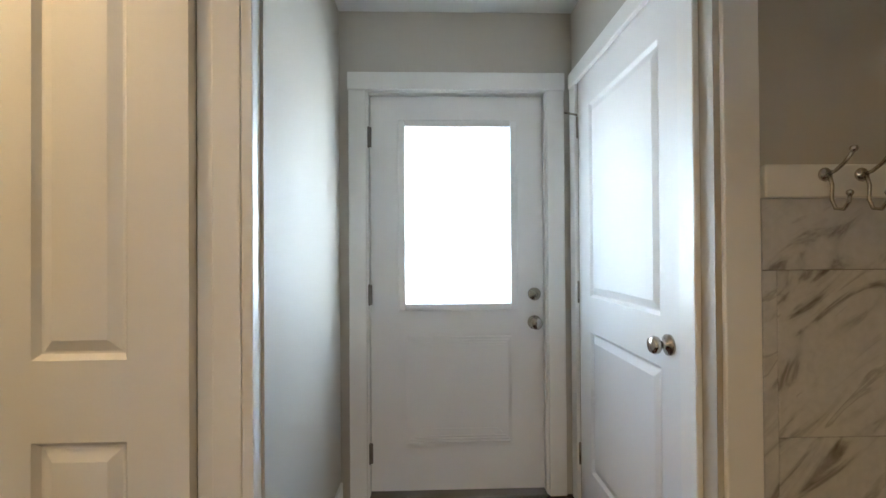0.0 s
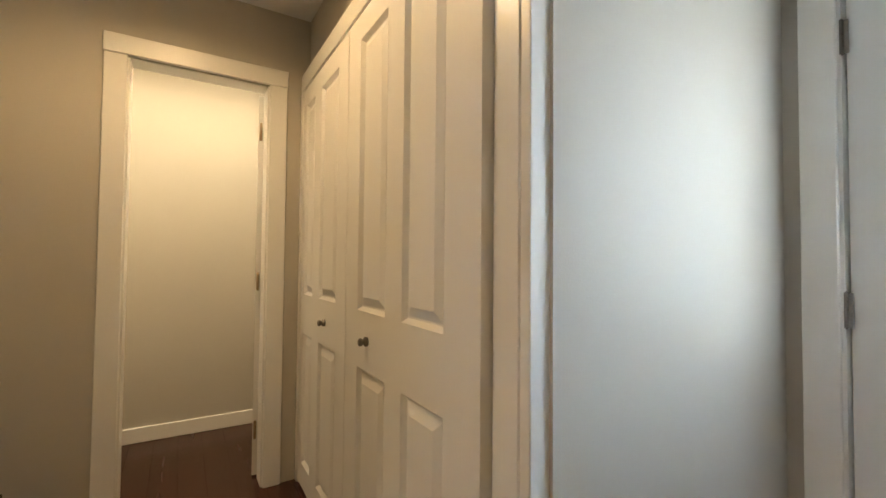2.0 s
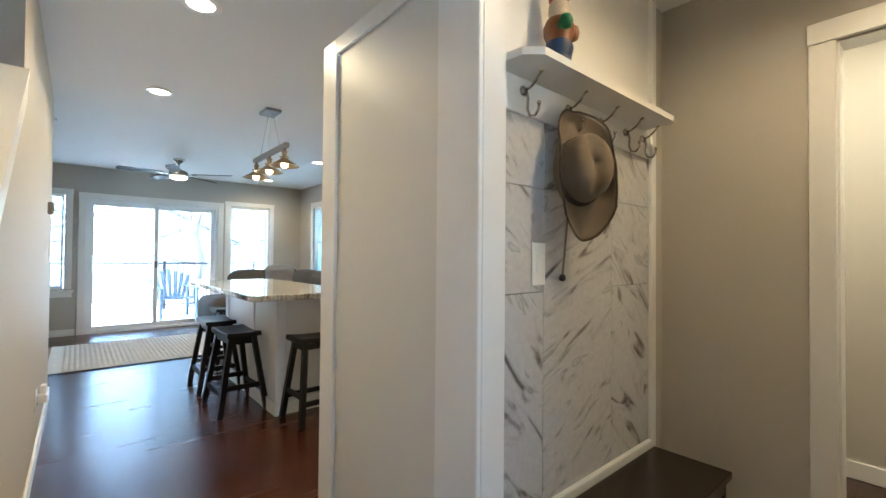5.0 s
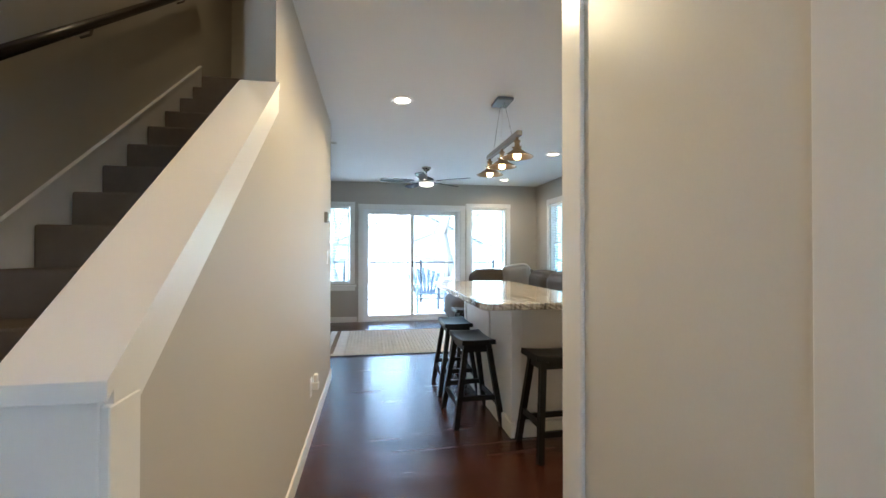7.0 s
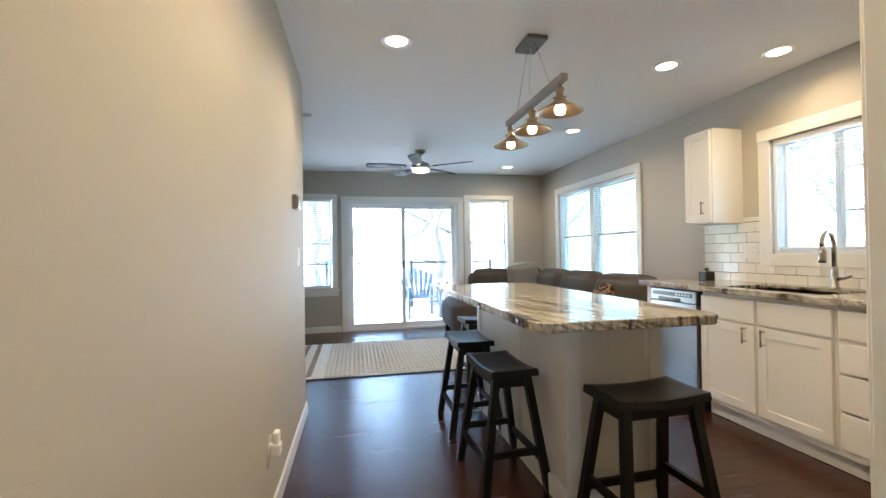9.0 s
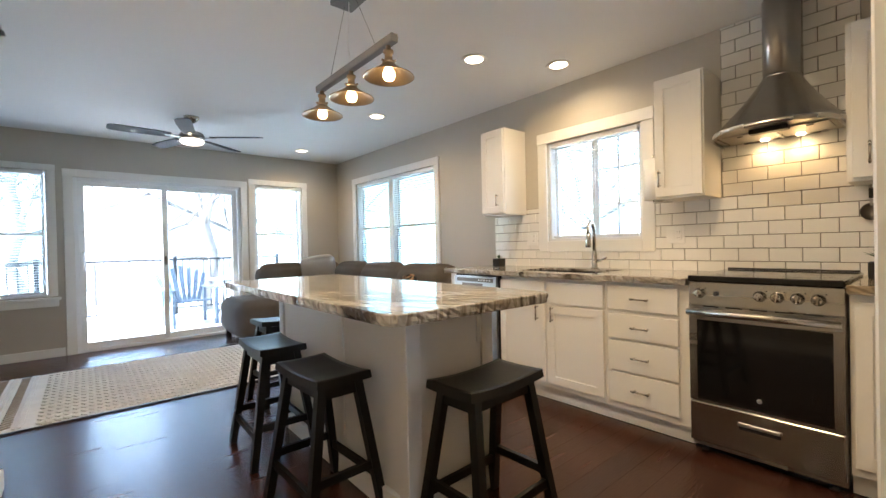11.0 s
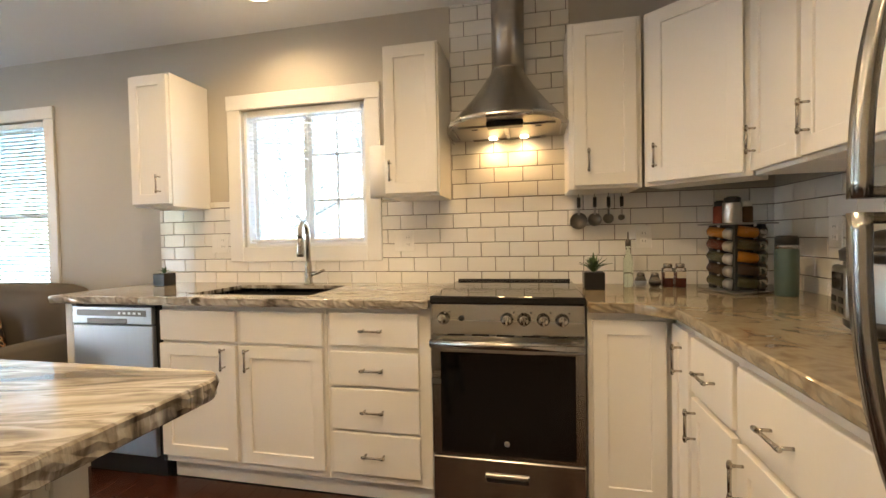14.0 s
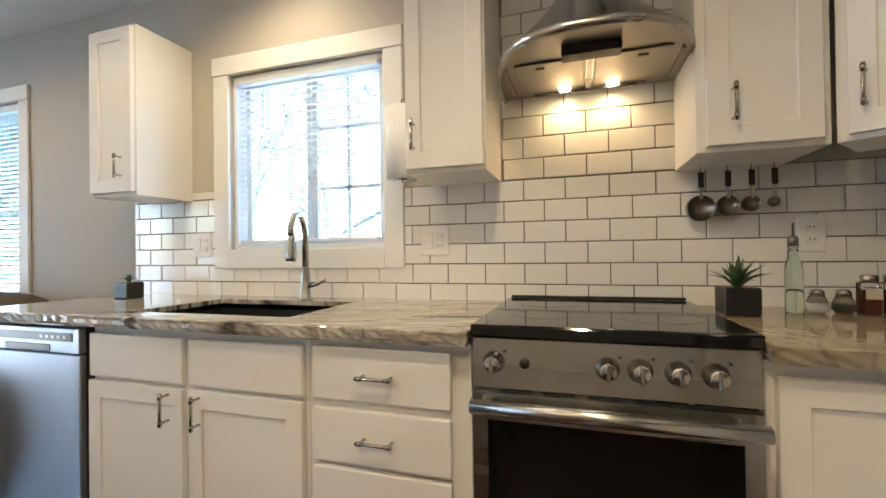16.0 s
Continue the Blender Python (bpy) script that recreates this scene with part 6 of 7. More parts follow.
for mt in spices:
    fb = lathe([(0, 0.002), (0.0185, 0.002), (0.0185, 0.054), (0, 0.054)], 12)
    me = bpy.data.meshes.new("spice")
    fb.to_mesh(me)
    fb.free()
    me.materials.append(mt)
    fill.append(me)
for side_ in range(4):
    for row in range(5):
        z = CT1 + 0.045 + row * 0.052
        m = pose(RXc, RYc, z, 0, 0, side_ * 90 + 20) @ pose(0.070, -0.062, 0.006, -90 - 7, 0, 0) @ Matrix.Diagonal((1, 1, 1.55, 1))
        j = new("jar", glass_me)
        j.parent = rk
        j.matrix_parent_inverse = rk.matrix_basis.inverted()
        j.matrix_basis = m
        shared("lid", lid_me, j, Matrix.Identity(4))
        shared("spice", fill[rg.choice((0, 1, 1, 3, 3, 2))], j, Matrix.Identity(4))
for (dx, dy, r_, h_, mt, lid_m, lab) in ((-0.045, -0.045, 0.026, 0.075, M_SPICER, M_BLACKP, "glass jar of red spice with a black lid"), (0.035, -0.03, 0.034, 0.085, M_STEEL, M_BLACKP, "round steel canister with a black lid"), (-0.02, 0.045, 0.024, 0.07, M_SPICEB, M_WHITEP, "glass jar of brown spice with a pale lid")):
    z = CT1 + 0.292
    c = thing("canister", (RXc + dx, RYc + dy, z), lab, "jar")
    part("body", lathe([(0, 0), (r_, 0), (r_ * 1.03, 0.004), (r_ * 1.03, h_ - 0.006), (r_, h_), (0, h_)], 22, (RXc + dx, RYc + dy, z)), mt, c)
    part("lid", lathe([(0, h_), (r_ * 0.9, h_), (r_ * 0.9, h_ + 0.02), (r_ * 0.5, h_ + 0.026), (0, h_ + 0.026)], 20, (RXc + dx, RYc + dy, z)), lid_m, c)

M_SAGE = material("sage_enamel", (0.06, 0.092, 0.076), 0.38, var=0.06, scale=14, fine=240, bump=0.01)
th = thing("travel_mug", (-2.852, -0.334, CT1), "sage green insulated travel bottle with a dark lid", "bottle")
part("body", lathe([(0, 0), (0.036, 0), (0.039, 0.004), (0.040, 0.175), (0.038, 0.185), (0, 0.185)], 28, (-2.852, -0.334, CT1)), M_SAGE, th)
part("collar", lathe([(0, 0.185), (0.0385, 0.185), (0.0385, 0.20), (0, 0.20)], 28, (-2.852, -0.334, CT1)), M_STEEL, th)
part("lid", lathe([(0, 0.20), (0.038, 0.20), (0.038, 0.228), (0.033, 0.236), (0, 0.238)], 28, (-2.852, -0.334, CT1)), M_BLACKP, th)

ck = thing("pressure_cooker", (-2.125, -0.42, CT1), "steel and black electric pressure cooker on the worktop", "cooker")
kx, ky = -2.125, -0.42
part("base", lathe([(0, 0.006), (0.135, 0.006), (0.15, 0.018), (0.152, 0.05), (0, 0.05)], 36, (kx, ky, CT1)), M_BLACKP, ck)
part("drum", lathe([(0.152, 0.05), (0.152, 0.20), (0.150, 0.205)], 40, (kx, ky, CT1), closed=False), M_STEEL, ck)
part("top_ring", lathe([(0.150, 0.205), (0.160, 0.207), (0.162, 0.235), (0.150, 0.245), (0.10, 0.245)], 40, (kx, ky, CT1), closed=False), M_BLACKP, ck)
part("lid", lathe([(0.14, 0.243), (0.138, 0.262), (0.11, 0.285), (0.06, 0.298), (0, 0.30)], 36, (kx, ky, CT1), closed=False), M_BLACKP, ck)
part("lid_handle", boxes((kx - 0.045, kx + 0.045, ky - 0.018, ky + 0.018, CT1 + 0.295, CT1 + 0.322), bevel=0.008, seg=2), M_BLACKP, ck)
pm = pose(kx, ky, 0, 0, 0, -16)
bm = boxes((-0.062, 0.062, -0.168, -0.145, CT1 + 0.045, CT1 + 0.195), bevel=0.012, seg=3)
bmesh.ops.transform(bm, matrix=pm, verts=bm.verts)
cp = part("control_panel", bm, M_STEEL, ck)
for (a, b_, c_, d_, mt) in ((-0.040, 0.040, 0.125, 0.175, M_BLACKGL), (-0.042, -0.012, 0.06, 0.078, M_BLACKP), (0.012, 0.042, 0.06, 0.078, M_BLACKP), (-0.042, -0.012, 0.088, 0.106, M_BLACKP), (0.012, 0.042, 0.088, 0.106, M_BLACKP)):
    bm = boxes((a, b_, -0.1705, -0.167, CT1 + c_, CT1 + d_), bevel=0.001)
    bmesh.ops.transform(bm, matrix=pm, verts=bm.verts)
    part("display" if mt is M_BLACKGL else "button", bm, mt, cp)
for s in (-1, 1):
    part("side_handle", boxes((kx + s * 0.158 - 0.018, kx + s * 0.158 + 0.018, ky - 0.04, ky + 0.04, CT1 + 0.21, CT1 + 0.235), bevel=0.006), M_BLACKP, ck)
for fq in (45, 135, 225, 315):
    part("foot", lathe([(0, 0), (0.012, 0), (0.012, 0.007), (0, 0.007)], 10, (kx + 0.1 * math.cos(radians(fq)), ky + 0.1 * math.sin(radians(fq)), CT1)), M_BLACKP, ck)

ck.scale = (0.92, 0.92, 0.86)

# measuring cups and spoons hung under the wall cabinet
for i, (hy, cr) in enumerate(((-1.078, 0.043), (-1.000, 0.033), (-0.934, 0.025), (-0.872, 0.015))):
    cup = thing("measuring_cup", (-3.215, hy, 1.372), "steel measuring cup with a black handle hung on a hook", "measuring cup", "hanging measuring cups")
    part("hook", tube([(-3.215, hy, 1.3745), (-3.215, hy, 1.36), (-3.208, hy, 1.350), (-3.20, hy, 1.355)], 0.0022, 8), M_NICKEL, cup)
    part("handle", boxes((-3.214, -3.208, hy - 0.009, hy + 0.009, 1.305, 1.358), bevel=0.003, seg=2), M_BLACKP, cup)
    dn = 1.305 - 0.045
    part("shank", boxes((-3.2125, -3.2095, hy - 0.005, hy + 0.005, dn + cr * 0.2, 1.306)), M_STEEL, cup)
    part("bowl", lathe([(cr * 0.8, 0.0), (cr, 0.004), (cr, 0.022), (cr * 0.94, 0.022), (cr * 0.94, 0.005), (0, 0.003)], 24, (-3.235, hy, dn - cr * 0.5), FACE_E, closed=False), M_PEWTER, cup)

# paper towel roll on the wall cabinet's side
pt = thing("paper_towel", (-3.11, -2.10, 1.38), "white paper towel roll on a wire holder by the window", "paper towel")
part("roll", lathe([(0.02, 0), (0.060, 0), (0.060, 0.27), (0.02, 0.27)], 30, (-3.11, -2.10, 1.385), closed=False), material("paper", (0.80, 0.79, 0.77), 0.9, var=0.03, scale=20, fine=200, bump=0.04), pt)
part("bracket", boxes((-3.125, -3.095, -2.0405, -2.031, 1.376, 1.40), (-3.125, -3.095, -2.0405, -2.031, 1.67, 1.695)), M_NICKEL, pt)
part("holder", tube([(-3.11, -2.033, 1.40), (-3.11, -2.05, 1.374), (-3.11, -2.10, 1.372), (-3.11, -2.10, 1.69), (-3.11, -2.05, 1.69), (-3.11, -2.033, 1.68)], 0.003, 8), M_NICKEL, pt)
TF = XW + 0.0125
switch_plate("wall_outlet", "x", (TF, -2.025, 1.152), 1, 0.118, 0.118, label="white plate with a switch and an outlet on the tiles", n=2)
switch_plate("wall_outlet", "x", (TF, -0.76, 1.15), 1, kind="outlet", label="white outlet on the tiles")
switch_plate("light_switch", "x", (TF, -3.235, 1.157), 1, 0.118, 0.118, label="white double switch on the tiles by the window", n=2)
switch_plate("wall_outlet", "y", (-2.825, -0.1825, 1.16), -1, kind="outlet", label="white outlet on the tiles of the side wall")

# ---------------------------------------------------------------- things on the coat wall
M_KHAKI = material("khaki_canvas", (0.24, 0.19, 0.135), 0.95, var=0.12, scale=9, fine=420, bump=0.05)
M_KHAKID = material("dark_khaki_lining", (0.085, 0.066, 0.050), 0.95, var=0.12, scale=9, fine=420, bump=0.05)
hat = thing("sun_hat", (-1.40, 0.12, 1.45), "floppy khaki canvas sun hat that hangs from a hook", "hat")


HATM = pose(-1.365, 0.128, 1.49, 8, 0, -26) @ Matrix.Diagonal((1.10, 1.10, 1.25, 1))


def hat_surface(rows, thick):
    """A bent sheet spun from (along, rise) rows: the crown points into the room, the brim's sides fold up beside it."""
    bm = bmesh.new()
    seg = 48
    rings = []
    for r, h in rows:
        ring = []
        for i in range(seg):
            a = 2 * math.pi * i / seg
            c, s = math.cos(a), math.sin(a)
            run = max(0.0, r - 0.090)
            phi = radians(70 if c > 0 else 76) * abs(c) ** 1.1 * min(1, run / 0.03)
            rad = min(r, 0.090) + run * math.cos(phi)
            x, z = rad * c * 0.86, rad * s * (1.12 if s < 0 else 1.0)
            y = h + run * math.sin(phi) * (0.95 if c > 0 else 0.7)
            y += 0.012 * noise.noise(Vector((x * 13, z * 13, 2))) + 0.004 * noise.noise(Vector((x * 40, z * 40, 7)))
            if h > 0.085:
                y -= 0.022 * math.exp(-(x / 0.022) ** 2)
            ring.append(bm.verts.new((x, y, z)))
        rings.append(ring)
    for a_, b_ in zip(rings, rings[1:]):
        for i in range(seg):
            f = bm.faces.new((a_[i], a_[(i + 1) % seg], b_[(i + 1) % seg], b_[i]))
            f.smooth = True
    bmesh.ops.remove_doubles(bm, verts=bm.verts, dist=0.0005)
    bmesh.ops.solidify(bm, geom=list(bm.faces), thickness=thick)
    bmesh.ops.recalc_face_normals(bm, faces=bm.faces)
    bmesh.ops.transform(bm, matrix=HATM, verts=bm.verts)
    return bm


part("crown", hat_surface([(0.002, 0.112), (0.03, 0.112), (0.055, 0.108), (0.072, 0.098), (0.082, 0.080), (0.086, 0.05), (0.089, 0.02), (0.090, 0.0)], 0.003), M_KHAKI, hat)
part("brim", hat_surface([(0.090, 0.0), (0.098, -0.003), (0.112, -0.005), (0.130, -0.006), (0.150, -0.005), (0.168, -0.003), (0.176, -0.001)], 0.003), M_KHAKI, hat)
part("brim_binding", hat_surface([(0.174, -0.0025), (0.178, -0.001), (0.180, 0.001)], 0.005), M_KHAKID, hat, "dark stitched brim edge")
part("band", hat_surface([(0.0905, 0.001), (0.0900, 0.010), (0.0885, 0.024)], 0.004), M_KHAKID, hat, "darker fabric band")
part("strap", tube([(-1.34, 0.12, 1.42), (-1.345, 0.10, 1.32), (-1.35, 0.085, 1.20), (-1.345, 0.08, 1.115)], 0.004, 8), M_KHAKI, hat)
part("toggle", lathe([(0, -0.014), (0.010, -0.010), (0.012, 0), (0.010, 0.010), (0, 0.014)], 12, (-1.345, 0.08, 1.108)), M_BLACKP, hat, "black cord toggle")

# painted garden figure, a plain stacked shape
fg = lathe([(0, 0), (0.048, 0), (0.050, 0.02), (0.046, 0.03), (0.040, 0.034), (0.042, 0.05), (0.048, 0.075), (0.046, 0.09), (0.040, 0.10), (0.050, 0.125), (0.052, 0.15), (0.042, 0.175), (0.030, 0.182), (0.036, 0.20), (0.034, 0.225), (0.026, 0.24), (0.034, 0.245), (0.022, 0.29), (0.008, 0.33), (0, 0.335)], 24, (-1.235, 0.135, 1.80))
lathe([(0, -0.026), (0.018, -0.018), (0.024, 0), (0.018, 0.018), (0, 0.026)], 14, (-1.205, 0.182, 1.945), None, fg)
lathe([(0, -0.03), (0.016, -0.02), (0.02, 0), (0.016, 0.02), (0, 0.03)], 12, (-1.275, 0.165, 1.935), None, fg)
figure = tagged(part("garden_figurine", fg, material("figure_brown", (0.22, 0.085, 0.03), 0.45, var=0.3, scale=25, fine=120, bump=0.02)), "painted ceramic garden figurine in brown, blue and green on a shelf", "figurine")
for nm, col in (("figure_blue", (0.012, 0.035, 0.10)), ("figure_green", (0.01, 0.16, 0.07)), ("figure_red", (0.32, 0.03, 0.02)), ("figure_cream", (0.55, 0.45, 0.33))):
    figure.data.materials.append(material(nm, col, 0.42, var=0.2, scale=25, fine=120, bump=0.02))
for p in figure.data.polygons:
    z, x = p.center.z - 1.80, p.center.x
    p.material_index = 2 if (z < 0.03 or (p.center.y > 0.165 and x > -1.226 and 0.115 < z < 0.175)) else 1 if z < 0.095 else 0 if z < 0.18 else 4 if z < 0.24 else 3


# ---------------------------------------------------------------- outside
M_DECK = material("weathered_deck", (0.66, 0.66, 0.65), 0.8, var=0.10, scale=3, fine=40, bump=0.03, stretch=(0.4, 6, 1))
M_SNOW = material("pale_winter_ground", (0.78, 0.79, 0.80), 0.9, var=0.05, scale=0.3, fine=6, bump=0.05)
M_BARK = material("grey_bark", (0.26, 0.235, 0.21), 0.9, var=0.25, scale=5, fine=50, bump=0.08)
M_IRON = material("dark_iron", (0.04, 0.04, 0.045), 0.5, 0.3, var=0.1)
M_CHAIRB = material("blue_grey_resin", (0.10, 0.14, 0.20), 0.55, var=0.1, scale=6, fine=80)
M_SIDING = material("pale_siding", (0.50, 0.50, 0.49), 0.7, var=0.05, scale=2, fine=30)
M_ROOF = material("grey_shingle", (0.12, 0.115, 0.11), 0.9, var=0.2, scale=4, fine=60, bump=0.06)
bm = bmesh.new()
for a, b in (((-300, -300), (-4.45, 300)), ((2.45, -300), (300, 300)), ((-4.45, -300), (2.45, -7.3)), ((-4.45, 2.76), (2.45, 300))):
    box(bm, a[0], b[0], a[1], b[1], -1.0, -0.9)
setting("ground", bm, M_SNOW, "snow-pale winter lawn behind the house", "ground")
deck = thing("deck", (-0.8, -8.7, -0.9), "weathered wooden deck with boards", "deck")
deck["kind"] = "structure"
y = -10.1
while y < -7.26:
    part("deck_board", boxes((-3.4, 2.4, y, y + 0.135, -0.07, -0.035), bevel=0.004), M_DECK, deck)
    y += 0.141
part("skirt", boxes((-3.35, 2.35, -10.05, -7.3, -0.9, -0.075)), M_DECK, deck)
rail = thing("deck_railing", (-0.8, -10.0, -0.035), "dark iron railing along the deck's edge", "railing")
part("top_rail", boxes((-3.35, 2.35, -10.03, -9.98, 0.95, 0.985)), M_IRON, rail)
part("bottom_rail", boxes((-3.35, 2.35, -10.02, -9.99, 0.06, 0.085)), M_IRON, rail)
bal = None
x = -3.3
while x < 2.35:
    if bal is None:
        bal = part("baluster", boxes((-0.008, 0.008, -10.013, -9.997, 0.085, 0.95)), M_IRON, rail)
        bal_me = bal.data
        bal.matrix_basis = pose(x, 0, 0)
    else:
        o = new("baluster", bal_me)
        o.parent = rail
        o.matrix_parent_inverse = rail.matrix_basis.inverted()
        o.matrix_basis = pose(x, 0, 0)
    x += 0.115
for px_ in (-3.3, -1.45, 0.4, 2.3):
    part("post", boxes((px_ - 0.03, px_ + 0.03, -10.035, -9.975, -0.035, 1.03), bevel=0.004), M_IRON, rail)
ac = thing("deck_chair", (-1.43, -8.55, -0.035), "blue-grey slatted garden chair on the deck", "chair", at_world=False, rz=8)
for k in range(7):
    q = (k - 3) * 6.5
    bm = boxes((-0.032, 0.032, -0.012, 0.012, 0, 0.62 - abs(k - 3) * 0.035), bevel=0.006, seg=2)
    bmesh.ops.transform(bm, matrix=pose((k - 3) * 0.062, -0.20, 0.33, 20, q, 0), verts=bm.verts)
    part("back_slat", bm, M_CHAIRB, ac)
for k in range(5):
    part("seat_slat", boxes((-0.26, 0.26, -0.20 + k * 0.10, -0.11 + k * 0.10, 0.33 + k * 0.012, 0.352 + k * 0.012), bevel=0.004), M_CHAIRB, ac)
for s in (-1, 1):
    part("arm", boxes((s * 0.32 - 0.06, s * 0.32 + 0.06, -0.28, 0.36, 0.56, 0.582), bevel=0.006), M_CHAIRB, ac)
    part("leg", boxes((s * 0.30 - 0.02, s * 0.30 + 0.02, 0.24, 0.32, 0, 0.56), bevel=0.004), M_CHAIRB, ac)
    part("leg", boxes((s * 0.30 - 0.02, s * 0.30 + 0.02, -0.28, -0.20, 0, 0.56), bevel=0.004), M_CHAIRB, ac)
ot = thing("deck_table", (-1.98, -8.5, -0.035), "small white round table with iron legs on the deck", "table")
part("top", lathe([(0, 0.68), (0.30, 0.68), (0.31, 0.69), (0.30, 0.70), (0, 0.70)], 32, (-1.98, -8.5, -0.035)), M_WHITEP, ot)
for q in (30, 150, 270):
    c, s = math.cos(radians(q)), math.sin(radians(q))
    part("leg", tube([(-1.98 + 0.06 * c, -8.5 + 0.06 * s, 0.65), (-1.98 + 0.10 * c, -8.5 + 0.10 * s, 0.3), (-1.98 + 0.26 * c, -8.5 + 0.26 * s, -0.03)], 0.012, 8), M_IRON, ot)


def tree(at, height, seed, label):
    """A bare winter tree: a tapered trunk, limbs that fork, and twigs."""
    rg_ = random.Random(seed)
    t = thing("bare_tree", at, label, "tree", "bare trees")
    trunk, crown = bmesh.new(), bmesh.new()
    x, y, z = at
    p = [Vector((x + rg_.uniform(-0.1, 0.1) * i, y + rg_.uniform(-0.1, 0.1) * i, z + height * 0.55 * i / 5)) for i in range(6)]
    tube(p, height * 0.022, 10, trunk, taper=height * 0.012)

    def grow(a, d, length, r, depth):
        pts_ = [a]
        for i in range(4):
            d = (d + Vector((rg_.uniform(-1, 1), rg_.uniform(-1, 1), rg_.uniform(-0.4, 0.7))) * 0.22).normalized()
            pts_.append(pts_[-1] + d * length / 4)
        tube(pts_, r, 5, crown, taper=r * 0.45)
        if depth:
            for _ in range(3 if depth > 1 else 4):
                k = rg_.randrange(1, 5)
                nd = (d + Vector((rg_.uniform(-1, 1), rg_.uniform(-1, 1), rg_.uniform(-0.3, 0.8))) * 0.9).normalized()
                grow(pts_[k], nd, length * rg_.uniform(0.5, 0.75), r * 0.5, depth - 1)
    for i in range(8):
        a = p[rg_.randrange(2, 6)]
        q = rg_.uniform(0, 6.28)
        grow(a, Vector((math.cos(q), math.sin(q), rg_.uniform(0.2, 0.9))).normalized(), height * rg_.uniform(0.25, 0.45), height * 0.008, 3)
    part("trunk", trunk, M_BARK, t)
    part("crown", crown, M_BARK, t)
    return t


tr = tree((0, 0, 0), 8.0, 2, "bare grey winter tree behind the house")
copy_thing(tr, pose(-4.5, -18.0, -0.9, 0, 0, 60))
copy_thing(tr, pose(2.2, -16.0, -0.9, 0, 0, 200))
copy_thing(tr, pose(-12.0, -6.0, -0.9, 0, 0, 120))
copy_thing(tr, pose(-14.0, -2.5, -0.9, 0, 0, 10))
copy_thing(tr, pose(-15.0, -10.0, -0.9, 0, 0, 300))
for tx, ty, tz in ((-9.0, -8.2, 250), (-10.5, -4.4, 35), (-17.0, -5.0, 170), (-18.0, -13.0, 80), (-7.5, -15.0, 140), (0.9, -13.5, 310), (4.5, -19.0, 20), (-2.6, -13.0, 100), (-21.0, -8.5, 220), (-11.5, -11.5, 330)):
    copy_thing(tr, pose(tx, ty, -0.9, 0, 0, tz))
tr.matrix_basis = pose(-0.4, -22.0, -0.9, 0, 0, 0)
for hx, hy, hr in ((-3.0, -34.0, 0), (-26.0, -9.0, 90)):
    hs = thing("neighbour_house", (hx, hy, -0.9), "pale sided neighbouring house with a grey gable roof", "house", at_world=False, rz=hr)
    part("wall", prism([(-5, 0), (5, 0), (5, 2.9), (0, 5.2), (-5, 2.9)], -4, 4, "y"), M_SIDING, hs)
    bm = bmesh.new()
    bar(bm, (-5.4, 0, 2.75), (0.06, 0, 5.32), 8.8, 0.14, (0, 0, 1))
    bar(bm, (5.4, 0, 2.75), (-0.06, 0, 5.32), 8.8, 0.14, (0, 0, 1))
    part("roof", bm, M_ROOF, hs)

# ---------------------------------------------------------------- pieces of floor and walls
cache = {}
for px, py, pl, pw in planks:
    key = (round(pl, 1), round(pw, 3))
    if key not in cache:
        cache[key] = plank_mesh(1.0, pw)
    ob = shared("plank", cache[key], floor, Matrix.LocRotScale((px, py, 0), None, (pl, 1, 1)))


def tile_mesh(name, w, h, t, mat, joint=0.0040):
    """A tile that lies in the xz plane with its front at -y."""
    bm = boxes((joint / 2, w - joint / 2, -t, 0, joint / 2, h - joint / 2))
    front = [e for e in bm.edges if all(abs(v.co.y + t) < 1e-6 for v in e.verts)]
    bmesh.ops.bevel(bm, geom=front, offset=0.0018, segments=1, affect="EDGES")
    me = bpy.data.meshes.new(name)
    bm.to_mesh(me)
    bm.free()
    me.materials.append(mat)
    return me


TW, TH, TT = 0.1535, 0.0802, 0.008
tile_cache = {}


def lay_tiles(parent, axis, face, lo, hi, z0, z1, start, holes=()):
    row, z = 0, z0
    while z < z1 - 0.012:
        h = min(TH, z1 - z)
        x = start + (row % 2) * TW / 2
        x -= math.ceil((x - lo) / TW) * TW
        while x < hi - 0.012:
            a, b = max(x, lo), min(x + TW, hi)
            x += TW
            pieces = [(a, b)]
            for hl, hh, hz0, hz1 in holes:
                if z + h / 2 > hz0 and z + h / 2 < hz1:
                    pieces = [q for l, r in pieces for q in ((l, min(r, hl)), (max(l, hh), r)) if q[1] - q[0] > 0.012]
            for l, r in pieces:
                key = (round(r - l, 3), round(h, 3))
                if key not in tile_cache:
                    tile_cache[key] = tile_mesh("tile", r - l, h, TT, M_TILE)
                m = pose(face, l, z, 0, 0, 90) if axis == "x" else pose(l, face, z)
                shared("tile", tile_cache[key], parent, m)
        z += h
        row += 1


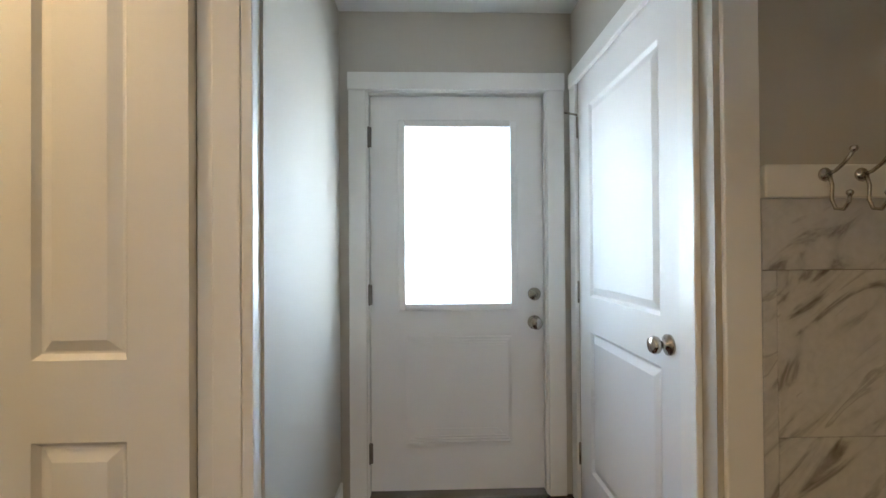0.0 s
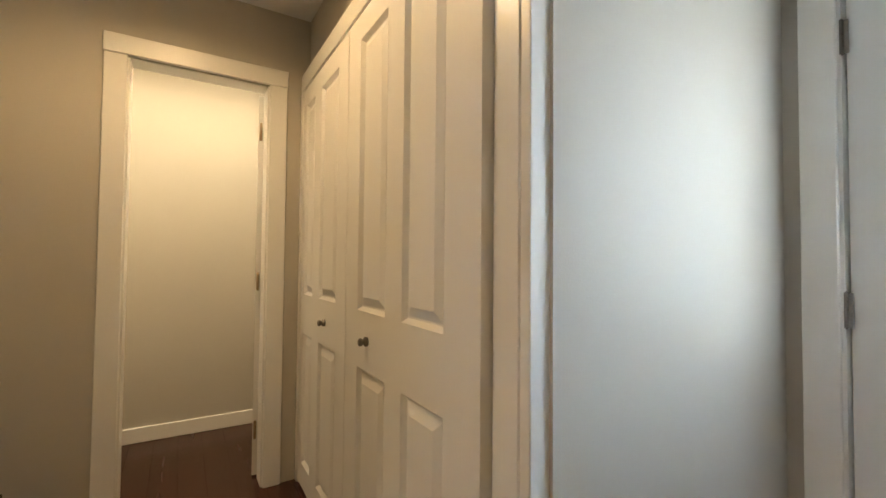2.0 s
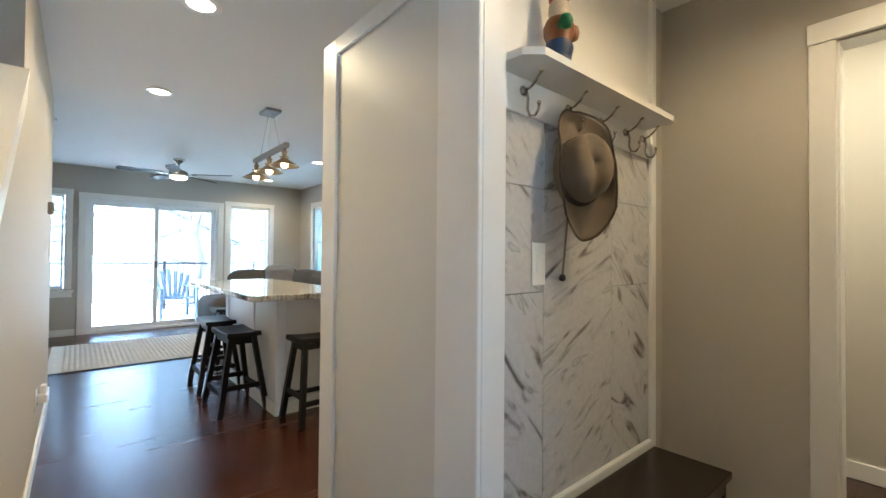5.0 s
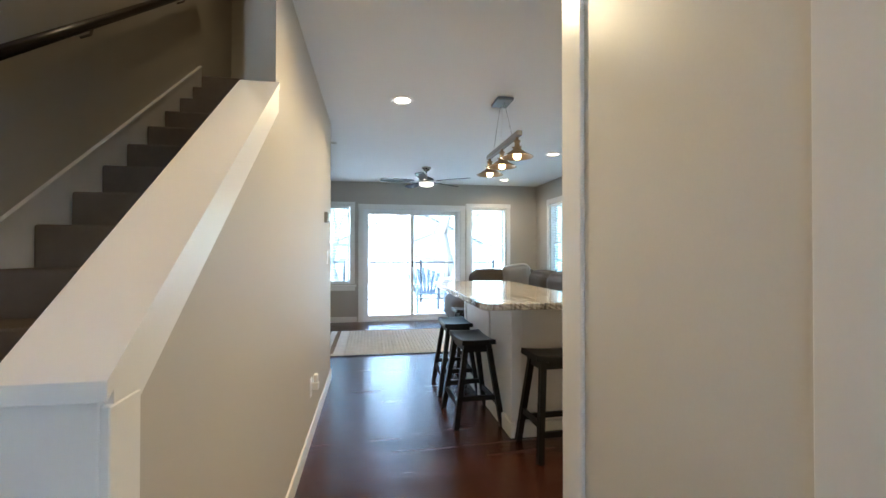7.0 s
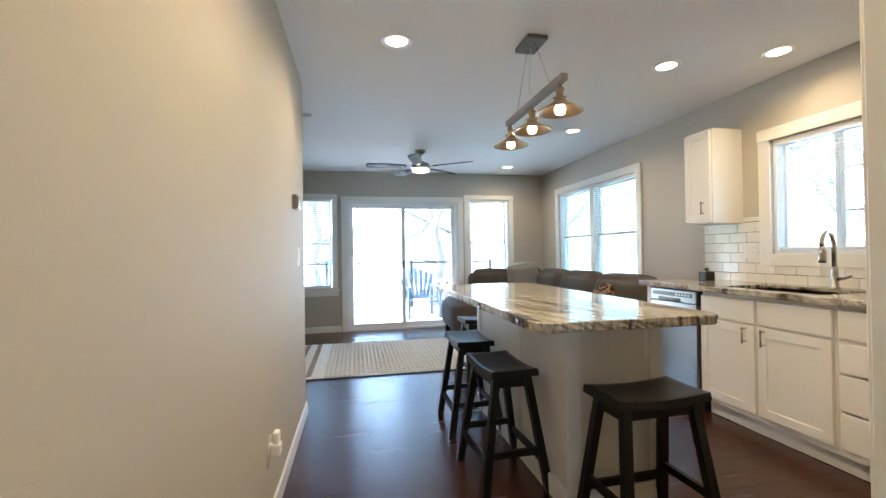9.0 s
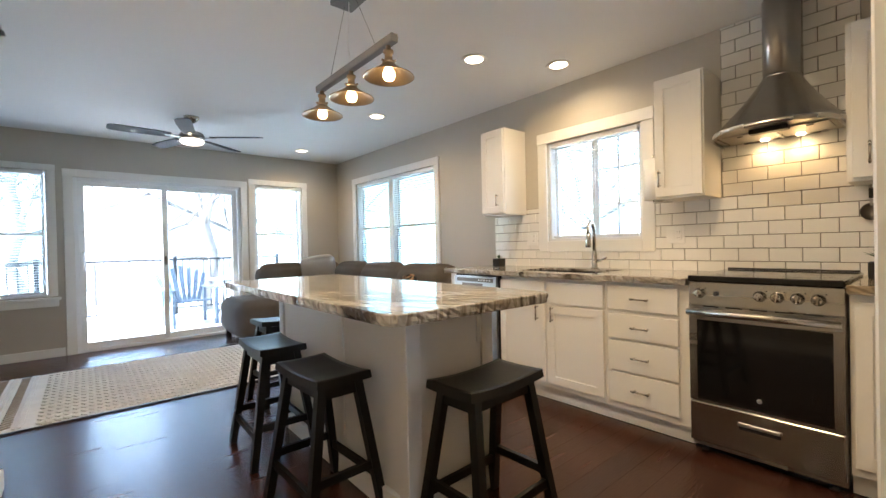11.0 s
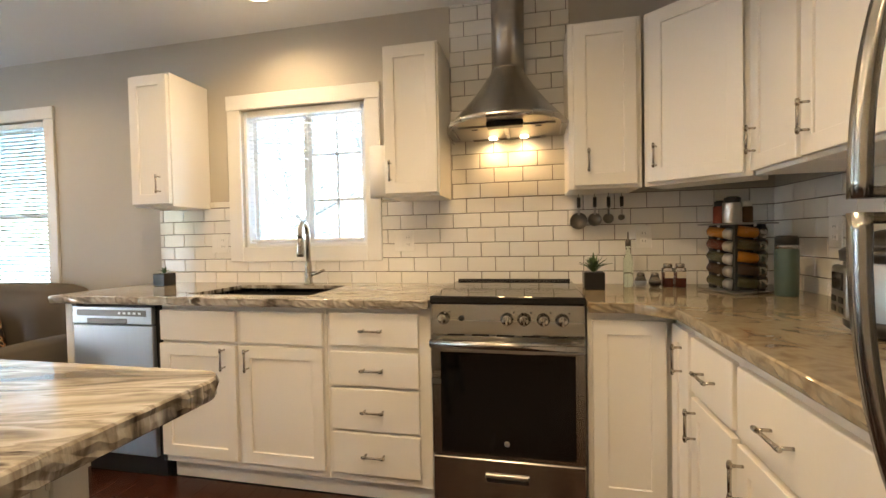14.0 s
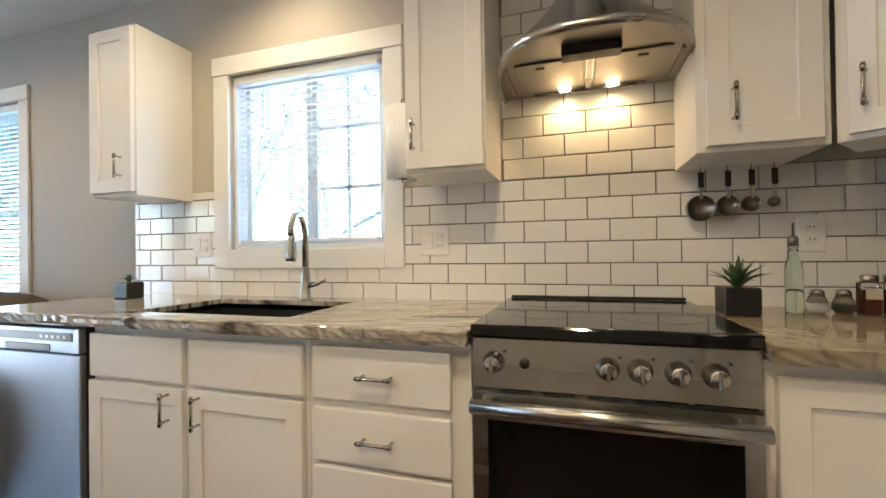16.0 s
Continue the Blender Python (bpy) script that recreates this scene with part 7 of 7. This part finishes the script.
splash = setting("backsplash", boxes((XW, XW + 0.004, -3.69, -3.16, 0.90, 1.42), (XW, XW + 0.004, -3.16, -2.16, 0.90, 1.04), (XW, XW + 0.004, -2.16, -0.17, 0.90, 1.38), (XW, XW + 0.004, -1.745, -1.11, 1.38, CEIL)), M_GROUT, "white subway tile backsplash with dark grey grout", "backsplash")
lay_tiles(splash, "x", XW + 0.0035, -3.69, -0.17, 0.897, 1.38, -3.583, [(-3.16, -2.16, 1.04, 2)])
lay_tiles(splash, "x", XW + 0.0035, -1.745, -1.11, 1.38, CEIL, -3.583)
lay_tiles(splash, "x", XW + 0.0035, -3.69, -3.16, 1.38, 1.42, -3.583)
splash_n = setting("backsplash", boxes((XW, -1.62, -0.174, -0.17, 0.90, 1.38)), M_GROUT, "white subway tile backsplash with dark grey grout", "backsplash")
lay_tiles(splash_n, "y", -0.1735, XW + 0.012, -1.62, 0.897, 1.38, XW + 0.09)

marble = setting("marble_wall", boxes((-2.09, -0.985, 0.045, 0.049, 0.325, 1.655)), M_GROUT, "white marble-look tiles with grey veins", "wall tiles")
for col, (l, r) in enumerate(((-2.09, -1.735), (-1.735, -1.26), (-1.26, -0.985))):
    z = 0.325
    tops = (1.06, 1.42, 1.655) if col != 1 else (1.655,)
    for q in tops:
        me = tile_mesh("marble_tile", r - l, q - z, 0.011, M_MARBLE2 if col == 1 else M_MARBLE, 0.0015)
        shared("marble_tile", me, marble, pose(r, 0.049, z, 0, 0, 180))
        z = q
marble_n = setting("marble_wall", boxes((0.76, 1.25, 1.471, 1.475, 0.0, 1.358)), M_GROUT, "white marble-look tiles with grey veins", "wall tiles")
for l, r, q0, q1 in ((0.76, 0.80, 0.55, 1.175), (0.76, 0.80, 0.0, 0.55), (0.80, 1.25, 0.75, 1.175), (0.76, 1.25, 1.175, 1.358), (0.80, 1.25, 0.0, 0.75)):
    me = tile_mesh("marble_tile", r - l, q1 - q0, 0.009, M_MARBLE, 0.0015)
    shared("marble_tile", me, marble_n, pose(l, 1.471, q0))
